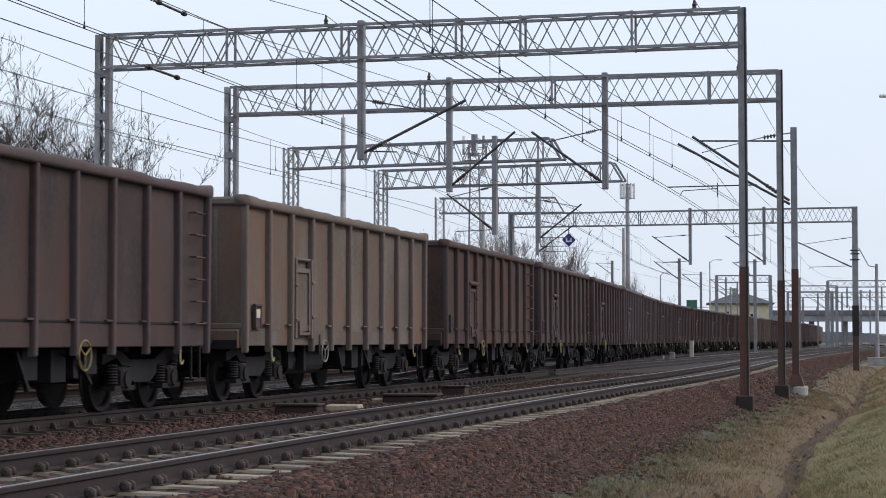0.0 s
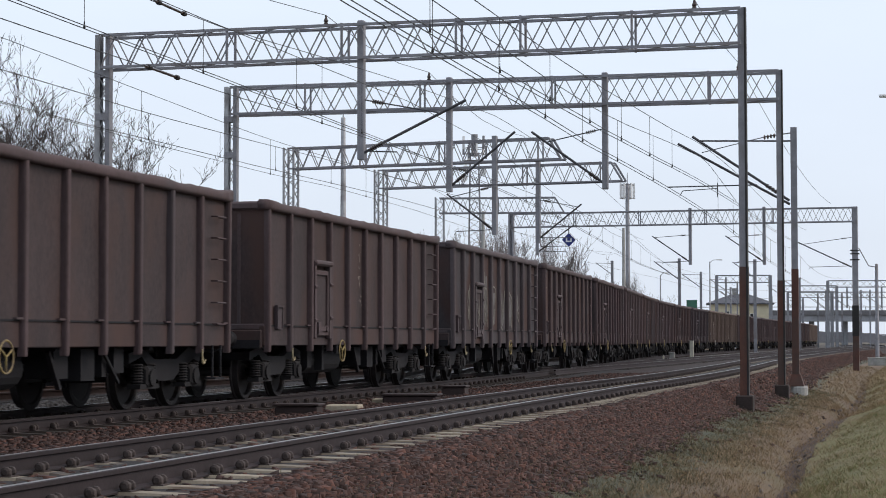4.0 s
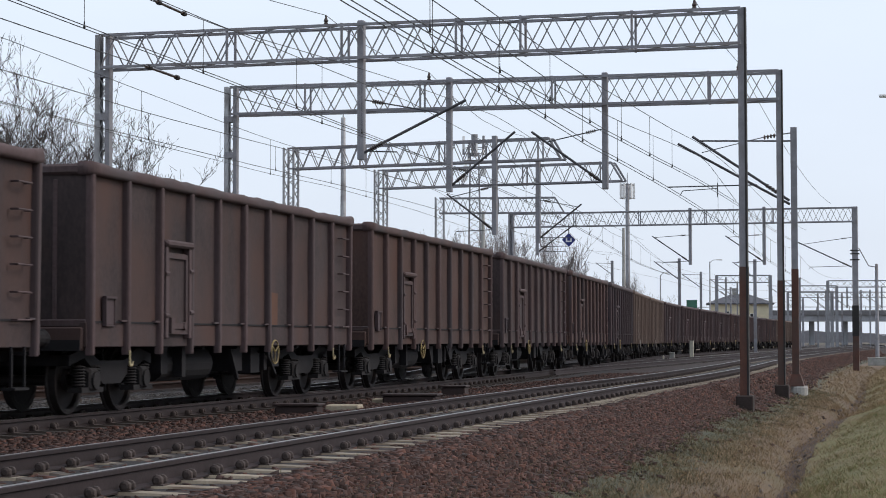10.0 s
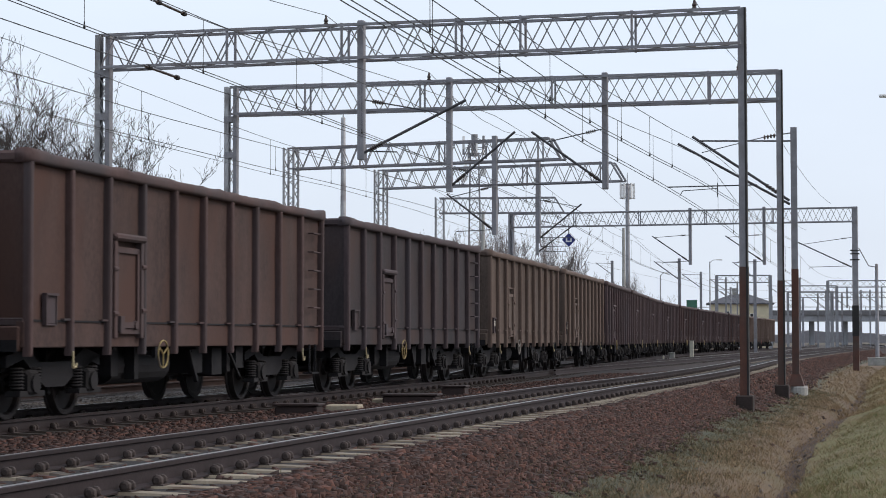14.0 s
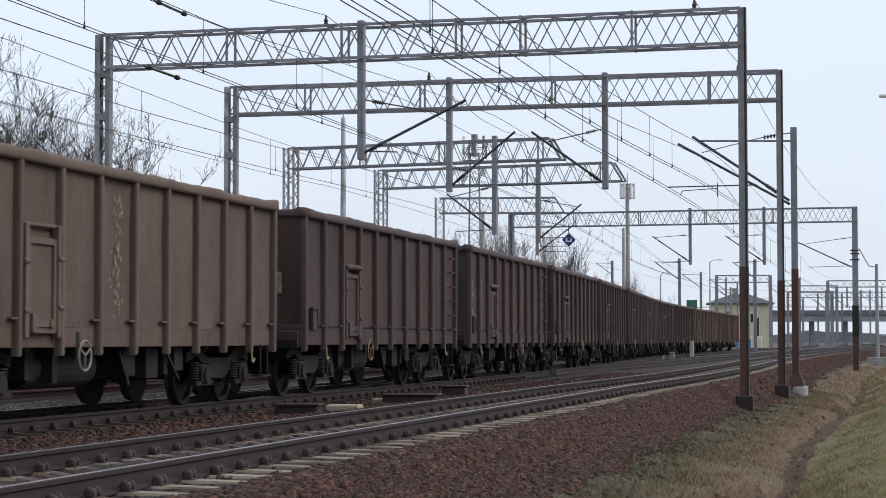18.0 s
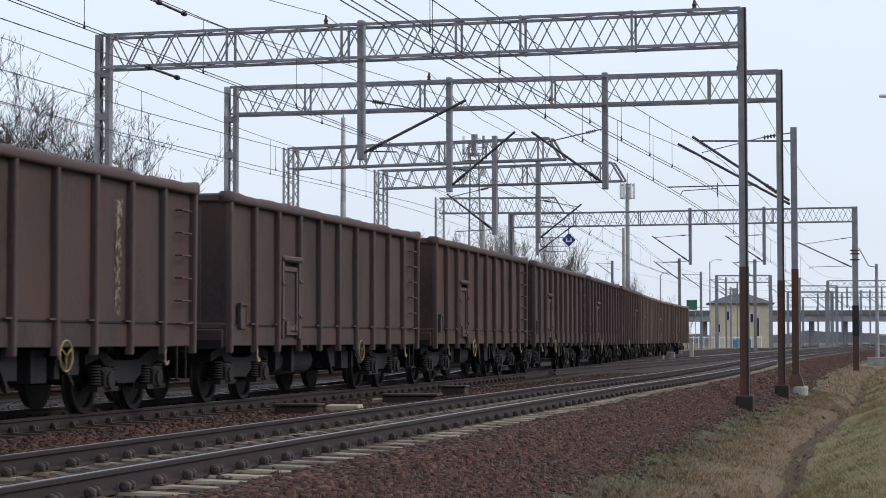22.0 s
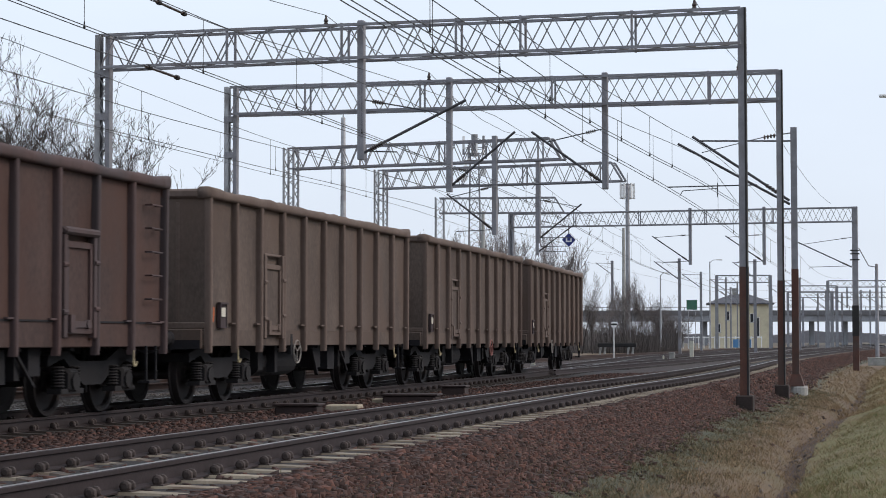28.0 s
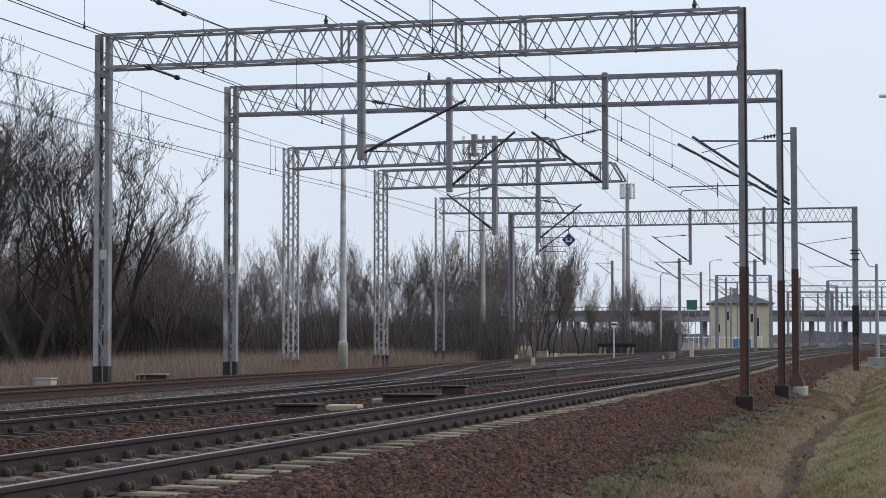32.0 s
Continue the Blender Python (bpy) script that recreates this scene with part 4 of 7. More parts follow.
# sprayed strokes: the bay and the share of it, the height, for each bend of a line
STROKES = [[(1.72, 1.5), (1.62, 1.9), (1.70, 2.2)], [(1.86, 1.25), (1.78, 1.8), (1.84, 2.35)], [(2.3, 1.9), (2.5, 1.6), (2.35, 1.3)], [(2.5, 2.0), (2.62, 1.5)],
           [(3.13, 1.25), (3.15, 2.2), (3.35, 2.75), (3.52, 2.3), (3.72, 2.3), (3.74, 1.3)], [(3.4, 2.5), (3.5, 1.35)], [(3.3, 2.0), (3.6, 1.5)],
           [(4.1, 1.25), (4.13, 2.3), (4.45, 2.4), (4.72, 2.35), (4.66, 1.9)], [(4.62, 1.8), (4.3, 1.25)], [(5.1, 2.3), (5.3, 2.3), (5.25, 1.65)], [(5.32, 2.2), (5.6, 1.6), (5.88, 2.3)],
           [(5.12, 1.5), (5.6, 1.22)], [(6.1, 2.1), (6.32, 1.7), (6.14, 1.22)], [(6.4, 2.3), (6.75, 2.15), (6.8, 1.6), (6.6, 1.22)],
           [(7.12, 2.35), (7.7, 1.9), (7.18, 1.7), (7.12, 2.35)], [(7.22, 1.7), (7.38, 1.2)], [(7.6, 1.78), (7.76, 1.66), (7.64, 1.5), (7.56, 1.62)]]


def add_graffiti(w):
    """Sprayed grey fills and loose pale outlines, lying on the panels and the door."""
    rnd = random.Random(5)
    sh, fill = Shape(), Shape()

    def at(q):
        b, z = int(q[0]), q[1]
        y = -0.068 if b == 2 else -0.003
        return Vector((POSTS[b] + 0.07 + (POST_STEP - 0.14) * (q[0] - b), y, z))
    for pts in STROKES:
        for a, b in zip(pts[:-1], pts[1:]):
            p, q = at(a), at(b)
            last = p
            for k in range(1, 5):
                nxt = p.lerp(q, k / 4) + Vector((rnd.gauss(0, 0.012), 0, rnd.gauss(0, 0.012)))
                sh.bar(last, nxt, rnd.uniform(0.028, 0.055), 0.005, up=(0, 1, 0))
                last = nxt
    for b, x0, x1, z0, z1 in ((3, 0.10, 0.86, 1.28, 2.75), (4, 0.10, 0.80, 1.28, 2.35), (5, 0.08, 0.86, 1.3, 2.3), (6, 0.10, 0.90, 1.28, 2.3), (7, 0.10, 0.72, 1.5, 2.3)):
        ring = []
        for k in range(14):
            c, s = math.cos(k * 6.2832 / 14), math.sin(k * 6.2832 / 14)
            e = rnd.uniform(0.82, 1.08) / max(abs(c), abs(s)) ** 0.7
            p = at((b + (x0 + x1) / 2 + (x1 - x0) / 2 * c * e * 0.9, (z0 + z1) / 2 + (z1 - z0) / 2 * s * e * 0.9))
            ring.append((p.x, 0.0, p.z))
        fill.add(ring, [tuple(range(14))])
    part("graffiti", sh.mesh("graffiti", GRAFFITI), w, Matrix.Translation((0, -1.408, 0)), "pale sprayed graffiti strokes")
    part("graffiti_fill", fill.mesh("graffiti_fill", GRAFFITI_GREY), w, Matrix.Translation((0, -1.4055, 0)), "grey sprayed graffiti patches")


def add_flakes(w, patches, seed):
    """Bared pale flakes where the paint has peeled: x, width, low, high, count."""
    rnd = random.Random(seed)
    sh = Shape()
    for x, wd, z0, z1, n in patches:
        for _ in range(n):
            a, z = x + rnd.gauss(0, wd), rnd.uniform(z0, z1)
            r, h = rnd.uniform(0.006, 0.022), rnd.uniform(0.015, 0.07)
            sh.add([(a - r, 0, z), (a, -0.003, z - h), (a + r, 0, z + rnd.uniform(-0.02, 0.02)), (a, -0.003, z + h)], [(0, 1, 2, 3)])
    part("peeled_paint", sh.mesh("peeled_paint", FLAKES), w, Matrix.Translation((0, -1.3925, 0)), "pale flakes of peeled paint")


def build_train():
    """One ladder wagon and one plain wagon are built; the others are copies in their own paint."""
    ladder, plain = build_wagon(LABELS["brown"]), build_wagon(LABELS["tan"], True)
    wagons, used = [], set()
    for c in COLOURS:
        proto = plain if c in ("tan", "umber") else ladder
        wagons.append(proto if proto not in used else copy_thing(proto, Matrix.Identity(4)))
        used.add(proto)
    for o in wagons[5].children:
        if o.name.split(".")[0] == "panel":
            o.data = MESH["panel"]
    for w, c in zip(wagons, COLOURS):
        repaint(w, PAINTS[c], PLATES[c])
        w["label"] = LABELS[c]
    for i in (0, 5, 8, 16, 17, 18, 24):
        wheel = next(o for o in wagons[i].children if o.name.split(".")[0] == "hand_wheel")
        wheel.location.x = POSTS[6] + 0.2
        if i == 24:
            wheel.material_slots[0].link = "OBJECT"
            wheel.material_slots[0].material = PINK_RED
    # one wagon has its doors at the other end
    for o in wagons[22].children:
        if o.name.split(".")[0] == "door":
            o.location.x = -o.location.x
    for o in wagons[8].children:
        if o.name.split(".")[0] == "panel" and o.location.y < 0 and abs(o.location.x - POSTS[6] - POST_STEP / 2) < 0.1:
            o.data = MESH["panel"]
    part("primer_patch", Shape().add([(0, 0, 1.09), (0.40, 0, 1.09), (0.42, 0, 1.78), (0.02, 0, 1.80)], [(0, 1, 2, 3)]).mesh("primer_patch", RED_PRIMER), wagons[8],
         Matrix.Translation((POSTS[6] + 0.20, -1.4085, 0)), "orange-brown primer patch")
    add_graffiti(wagons[5])
    wagons[5]["label"] = "open bogie coal wagon in grimy paint with sprayed graffiti"
    add_flakes(wagons[16], [(-5.6, 0.22, 1.2, 2.5, 170), (-4.5, 0.2, 1.2, 2.7, 210), (0.35, 0.16, 1.2, 2.6, 140), (1.4, 0.2, 1.2, 2.6, 190)], 3)
    wagons[16]["label"] = "open bogie coal wagon in brown paint peeling to pale patches"
    for i in (14, 23):
        for dx in (0.0, 0.13):
            part("orange_mark", Shape().bar((dx, 0, 1.28), (dx + 0.03, 0, 1.5), 0.05, 0.006, up=(0, 1, 0)).mesh("orange_mark", ORANGE), wagons[i], Matrix.Translation((POSTS[0] + 0.2, -1.3955, 0)), "faded orange paint mark")
    add_flakes(wagons[7], [(POSTS[1] + 0.65, 0.07, 1.4, 2.95, 50), (POSTS[2] + 0.6, 0.2, 2.42, 2.98, 60), (POSTS[1] + 0.6, 0.2, 1.2, 1.5, 20)], 7)
    add_flakes(wagons[14], [(POSTS[4] + 0.75, 0.10, 1.3, 2.95, 90)], 8)
    add_flakes(wagons[6], [(POSTS[0] + 0.5, 0.2, 1.4, 2.9, 40)], 9)
    part("label_plate", Shape().chamfer(-0.14, 0.14, -0.02, 0.0, 1.82, 2.2, 0.006).mesh("label_plate", HOOK_PAINT), wagons[15], Matrix.Translation((-BODY_END - 0.04, -0.9, 0)) @ Matrix.Rotation(-math.pi / 2, 4, "Z"), "yellowed label plate on the end wall")
    add_flakes(wagons[17], [(3.35, 0.06, 1.3, 2.9, 90)], 4)
    add_flakes(wagons[4], [(-0.2, 0.05, 1.6, 2.9, 20)], 6)
    return wagons


TRAIN = build_train()


def motions():
    for i, w in enumerate(TRAIN):
        s0 = FIRST_S + PITCH * i + float(np.interp(i, SLACK_AT, SLACK))
        rows = []
        for k in range(65):
            t = k * 0.5
            s = s0 - travel(t)
            x1, y1, _ = train_way(s - 4.5, 0.0)
            x2, y2, _ = train_way(s + 4.5, 0.0)
            rz = math.degrees(math.atan2(y2 - y1, x2 - x1))
            rows.append((t, pose((x1 + x2) / 2, (y1 + y2) / 2, 0, 0, 0, rz)))
        walk(w, rows)
    # all wheels turn alike: the first wagon's wheelsets are keyed, the others share their turning
    spin = [(k / 30, -travel(k / 30) / 0.455) for k in range(961)]
    lead = [o for o in TRAIN[0].children_recursive if o.name.split(".")[0] == "wheelset"]
    for o in lead:
        place = o.matrix_basis.translation.copy()
        walk(o, [(t, Matrix.Translation(place) @ Matrix.Rotation(a, 4, "Y")) for t, a in spin])
    for w in TRAIN[1:]:
        for o in w.children_recursive:
            if o.name.split(".")[0] == "wheelset":
                src = next(q for q in lead if (q.location - o.location).length < 0.01)
                o.rotation_mode = "QUATERNION"
                o.animation_data_create()
                o.animation_data.action = src.animation_data.action
                o.animation_data.action_slot = src.animation_data.action_slot


# ---- overhead line gantries ----
STRUT_GREY = surface("dark_strut_steel", (0.050, 0.049, 0.055), (0.095, 0.092, 0.102), 0.6, 0.3, 5, 50, 0.0)
FOOTING = surface("tarred_footing", (0.016, 0.011, 0.010), (0.045, 0.030, 0.026), 0.9, 0, 4, 40, 0.2)
def lattice_face(sh_parent, name, flip, p, q, r0, r1, count, bar, mat):
    """Zigzag braces between chord p-q and chord r0-r1, each brace a part."""
    p, q, r0, r1 = (Vector(k) for k in (p, q, r0, r1))
    for i in range(count):
        up = (i + bool(flip)) % 2 == 0
        a = p.lerp(q, i / count) if up else r0.lerp(r1, i / count)
        b = r0.lerp(r1, (i + 1) / count) if up else p.lerp(q, (i + 1) / count)
        part(name, Shape().bar(a, b, bar, bar * 0.5).mesh(name, mat), sh_parent)


BEAM_TOP, BEAM_DEEP, BEAM_WIDE = 8.8, 0.92, 0.60


def build_beam(root, length, bays, mat=None, slant=0.0, stops=()):
    """A box lattice beam along local x from 0 to length, top at BEAM_TOP."""
    mat = mat or GREY_PAINT
    t, b, w = BEAM_TOP, BEAM_TOP - BEAM_DEEP, BEAM_WIDE / 2
    for y in (-w, w):
        part("chord", Shape().bar((0, y, t - 0.05), (length, y, t - 0.05), 0.062, 0.07).mesh("chord", mat), root)
        part("chord", Shape().bar((0, y, b + 0.05), (length + slant, y, b + 0.05), 0.062, 0.07).mesh("chord", mat), root)
        lattice_face(root, "brace", y > 0, (0, y, b + 0.08), (length, y, b + 0.08), (0, y, t - 0.08), (length, y, t - 0.08), bays, 0.046, mat)
        for x in stops:
            part("upright", Shape().bar((x, y, b), (x, y, t), 0.06, 0.05).mesh("upright", mat), root)
        if slant:
            part("end_brace", Shape().bar((length, y, t - 0.05), (length + slant, y, b + 0.05), 0.08, 0.08).mesh("end_brace", mat), root)
    for z in (t - 0.05, b + 0.05):
        lattice_face(root, "tie", None, (0, -w, z), (length, -w, z), (0, w, z), (length, w, z), bays // 2, 0.04, mat)


def build_gantry(name, label, left, right, bays, ground_l, ground_r, drops, stops, lattice_left=True):
    """A portal across the tracks: posts at left and right, a lattice beam, and drop posts at given shares of its length."""
    (x0, y0), (x1, y1) = left, right
    length = math.hypot(x1 - x0, y1 - y0)
    g = thing(name, label, "overhead gantry", pose(x0, y0, 0, 0, 0, math.degrees(math.atan2(y1 - y0, x1 - x0))), "overhead line gantries")
    build_beam(g, length, bays, stops=stops)
    if lattice_left:
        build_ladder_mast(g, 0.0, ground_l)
    build_solid_mast(g, length, ground_r)
    for x, foot in drops:
        part("drop_post", Shape().chamfer(0, 3.45, -0.10, 0.10, -0.085, 0.085, 0.02).mesh("drop_post", GREY_PAINT), g, Matrix.Translation((x, -0.1, foot)) @ Matrix.Rotation(-math.pi / 2, 4, "Y"))
    return g


def build_ladder_mast(g, x, ground):
    """Two channels set apart, with battens and zigzag lacing between them; tarred feet."""
    x -= 0.05
    # right leg takes the darker grey: shade on its inner web put into colour
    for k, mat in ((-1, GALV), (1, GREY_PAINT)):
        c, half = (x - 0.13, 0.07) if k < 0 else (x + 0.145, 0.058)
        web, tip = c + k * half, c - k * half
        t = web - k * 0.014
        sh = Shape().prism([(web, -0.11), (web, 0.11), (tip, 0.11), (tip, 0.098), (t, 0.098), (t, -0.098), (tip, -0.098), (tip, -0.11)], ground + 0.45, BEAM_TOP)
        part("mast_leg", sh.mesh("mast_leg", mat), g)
        part("mast_foot", Shape().box(c - half - 0.007, c + half + 0.007, -0.12, 0.12, ground - 0.3, ground + 0.45).mesh("mast_foot", BLACK_TAR), g, label="tarred black mast foot")
    for y in (-0.098, 0.092):
        lattice_face(g, "lacing", y > 0, (x - 0.07, y, ground + 0.5), (x - 0.07, y, BEAM_TOP - 1.1), (x + 0.09, y, ground + 0.5), (x + 0.09, y, BEAM_TOP - 1.1), 22, 0.034, GALV)
    part("batten", Shape().box(x - 0.205, x + 0.205, -0.125, 0.125, BEAM_TOP - 1.1, BEAM_TOP - 0.92).mesh("batten", GREY_PAINT), g)
    part("batten", Shape().box(x - 0.18, x + 0.19, -0.124, 0.124, BEAM_TOP - 2.2, BEAM_TOP - 2.02).mesh("batten", GREY_PAINT), g)
    part("number_plate", Shape().box(x - 0.03, x + 0.16, -0.135, -0.125, 3.05, 3.3).mesh("number_plate", PALE_PAINT), g)


def build_solid_mast(g, x, ground):
    part("mast", Shape().box(x - 0.09, x + 0.06, -0.10, 0.10, 2.7, BEAM_TOP).mesh("mast", GREY_PAINT), g)
    # black bar stands in for the shade along the mast's right side
    part("mast_flange", Shape().box(x + 0.06, x + 0.10, -0.12, 0.12, 2.7, BEAM_TOP).mesh("mast_flange", BLACK_TAR), g)
    part("lower_mast", Shape().box(x - 0.095, x + 0.065, -0.11, 0.11, ground + 0.35, 2.7).mesh("lower_mast", MAST_RUST), g, label="rust-red lower mast")
    part("lower_flange", Shape().box(x + 0.065, x + 0.11, -0.13, 0.13, ground + 0.35, 2.7).mesh("lower_flange", BLACK_TAR), g)
    part("footing", Shape().chamfer(x - 0.19, x + 0.21, -0.2, 0.2, ground - 0.5, ground + 0.42, 0.03).mesh("footing", FOOTING), g, label="tarred concrete footing")


build_gantry("gantry", "grey lattice portal gantry spanning the tracks, rust-red mast foot", (-8.61, 50.93), (7.04, 46.89), 40, -0.1, -0.72, [(6.85, 5.42)], (3.4, 6.4, 9.3, 10.9, 13.6))
build_gantry("gantry", "grey lattice portal gantry with two drop posts over the tracks", (-6.46, 61.46), (9.74, 57.77), 40, -0.1, -0.72, [(6.85, 5.42), (11.55, 5.42)], (2.4, 6.0, 10.0, 14.6))


def build_tower(g, x, ground, size=0.44, top=BEAM_TOP):
    """A square four-legged lattice tower with tarred feet."""
    h = size / 2
    corners = [(x - h, -h), (x + h, -h), (x + h, h), (x - h, h)]
    for cx, cy in corners:
        part("tower_leg", Shape().box(cx - 0.035, cx + 0.035, cy - 0.035, cy + 0.035, ground + 0.4, top).mesh("tower_leg", GALV), g)
        part("tower_foot", Shape().box(cx - 0.06, cx + 0.06, cy - 0.06, cy + 0.06, ground - 0.2, ground + 0.42).mesh("tower_foot", BLACK_TAR), g, label="tarred black foot")
    for i in range(4):
        (ax, ay), (bx, by) = corners[i], corners[(i + 1) % 4]
        lattice_face(g, "lacing", None, (ax, ay, ground + 0.45), (ax, ay, top), (bx, by, ground + 0.45), (bx, by, top), 20, 0.042, GALV)


def strut_set(g, x, foot, way, reach=2.0, rise=1.5, y=0.0, steady=1.6, meet=0.92, stay_up=0.25):
    """A registration arm on a drop post: inclined strut, top stay with insulators, steady arm."""
    p, tip = Vector((x, y, foot + 0.15)), Vector((x + way * reach, y, foot + 0.15 + rise))
    a = part("inclined_strut", Shape().tube(p, tip, 0.036, n=8).mesh("inclined_strut", STRUT_GREY), g)
    d = (tip - p).normalized()
    sh = Shape()
    for i in range(6):
        e = p + d * (0.28 + 0.055 * i)
        sh.tube(e, e + d * 0.03, 0.058, n=8)
    part("insulator", sh.mesh("insulator", INSULATOR), a)
    top, end = Vector((x, y, foot + 0.15 + rise + stay_up)), p.lerp(tip, meet)
    part("top_stay", Shape().tube(top, end, 0.018, n=6).mesh("top_stay", STRUT_GREY), a)
    e, sh = (end - top).normalized(), Shape()
    for i in range(5):
        q = top + e * (0.3 + 0.06 * i)
        sh.tube(q, q + e * 0.03, 0.05, n=8)
    part("stay_insulator", sh.mesh("stay_insulator", INSULATOR), a)
    part("steady_arm", Shape().tube((x, y, foot + 0.22), (x + way * steady, y, foot + 0.18), 0.018, n=6).tube((x + way * steady, y, foot + 0.18), (x + way * (steady + 0.1), y, foot + 0.05), 0.012, n=6).mesh("steady_arm", STRUT_GREY), a)


def build_cantilever(label, left, right_end, ground, drop, bays, arm_way, deep=0.92, stops=()):
    """A lattice arm reaching over two tracks from one square tower."""
    (x0, y0), (x1, y1) = left, right_end
    length = math.hypot(x1 - x0, y1 - y0)
    g = thing("cantilever_gantry", label, "overhead gantry", pose(x0, y0, 0, 0, 0, math.degrees(math.atan2(y1 - y0, x1 - x0))), "overhead line gantries")
    build_beam(g, length, bays, slant=0.5, stops=stops)
    build_tower(g, 0.0, ground)
    for x, foot in drop:
        part("drop_post", Shape().box(x - 0.09, x + 0.09, -0.46, -0.28, foot, BEAM_TOP + 0.1).mesh("drop_post", GREY_PAINT), g)
        strut_set(g, x, foot, arm_way, y=-0.35)
    return g


GANTRIES = [o for o in scene.objects if o.name.split(".")[0] == "gantry"]
strut_set(GANTRIES[0], 6.85, 5.42, 1, 2.65, 1.25, -0.1, 0.9, 0.76, 0.10)
strut_set(GANTRIES[1], 6.85, 5.42, 1, 2.0, 1.62, -0.1, 2.2, 0.3, -1.05)
strut_set(GANTRIES[1], 11.55, 5.42, -1, 2.2, 1.6, -0.1, 2.1, 0.80, 0.05)
for g, xs in ((GANTRIES[0], (5.9, 15.05)), (GANTRIES[1], (6.2, 15.45))):
    for x in xs:
        part("line_insulator", Shape().lathe([(0.04, 8.8), (0.065, 8.84), (0.04, 8.88), (0.065, 8.92), (0.04, 8.96), (0.02, 9.06)], 8, "z", (x, 0, 0)).mesh("line_insulator", INSULATOR), g)
build_cantilever("grey lattice arm over two tracks on a galvanised square tower", (-6.16, 81.04), (4.16, 76.90), -0.2, [(8.95, 5.05)], 32, -1, stops=(3.2, 6.6, 10.7))
build_cantilever("grey lattice arm on a square lattice tower beside the siding", (-2.84, 91.61), (7.45, 87.47), -0.1, [(7.75, 5.3)], 32, 1, stops=(3.4, 7.0, 10.6))
build_cantilever("short grey lattice arm on a square lattice tower", (-0.18, 109.47), (6.1, 108.9), 0.0, [(5.35, 5.6)], 20, 1, stops=(3.2,))


def build_far_portal():
    (x0, y0), (x1, y1) = (4.21, 123.23), (24.17, 117.43)
    length = math.hypot(x1 - x0, y1 - y0)
    g = thing("gantry", "long grey lattice portal with two drop posts over the junction", "overhead gantry", pose(x0, y0, 0, 0, 0, math.degrees(math.atan2(y1 - y0, x1 - x0))), "overhead line gantries")
    build_beam(g, length, 60, stops=(4.0, 8.0, 12.0, 16.0))
    part("mast", Shape().prism([(-0.16, -0.15), (-0.03, -0.15), (-0.03, -0.02), (0.06, -0.02), (0.06, -0.15), (0.16, -0.15), (0.16, 0.15), (0.06, 0.15), (0.06, 0.02), (-0.03, 0.02), (-0.03, 0.15), (-0.16, 0.15)], -0.2, BEAM_TOP).mesh("mast", GREY_PAINT), g)
    part("mast", Shape().box(length - 0.16, length + 0.16, -0.17, 0.17, 3.0, BEAM_TOP).mesh("mast", GREY_PAINT), g)
    part("lower_mast", Shape().box(length - 0.19, length + 0.19, -0.19, 0.19, 1.2, 3.0).mesh("lower_mast", BLACK_TAR), g)
    part("mast_foot", Shape().box(length - 0.175, length + 0.175, -0.18, 0.18, -0.9, 1.2).mesh("mast_foot", MAST_RUST), g)
    for z in (5.65, 6.0, 6.2):
        part("bracket", Shape().box(length - 0.28, length + 0.24, -0.2, 0.2, z, z + 0.06).mesh("bracket", BLACK_TAR), g)
    for x, foot in ((11.07, 5.5), (15.49, 5.45)):
        part("drop_post", Shape().box(x - 0.085, x + 0.085, -0.1, 0.1, foot, BEAM_TOP + 0.1).mesh("drop_post", GREY_PAINT), g)
        strut_set(g, x, foot, -1, 2.3, 1.6, 0.0, 1.6, 0.95, 0.05)
    strut_set(g, length - 0.2, 5.1, -1, 3.1, 1.5, 0.0, 2.4)


build_far_portal()


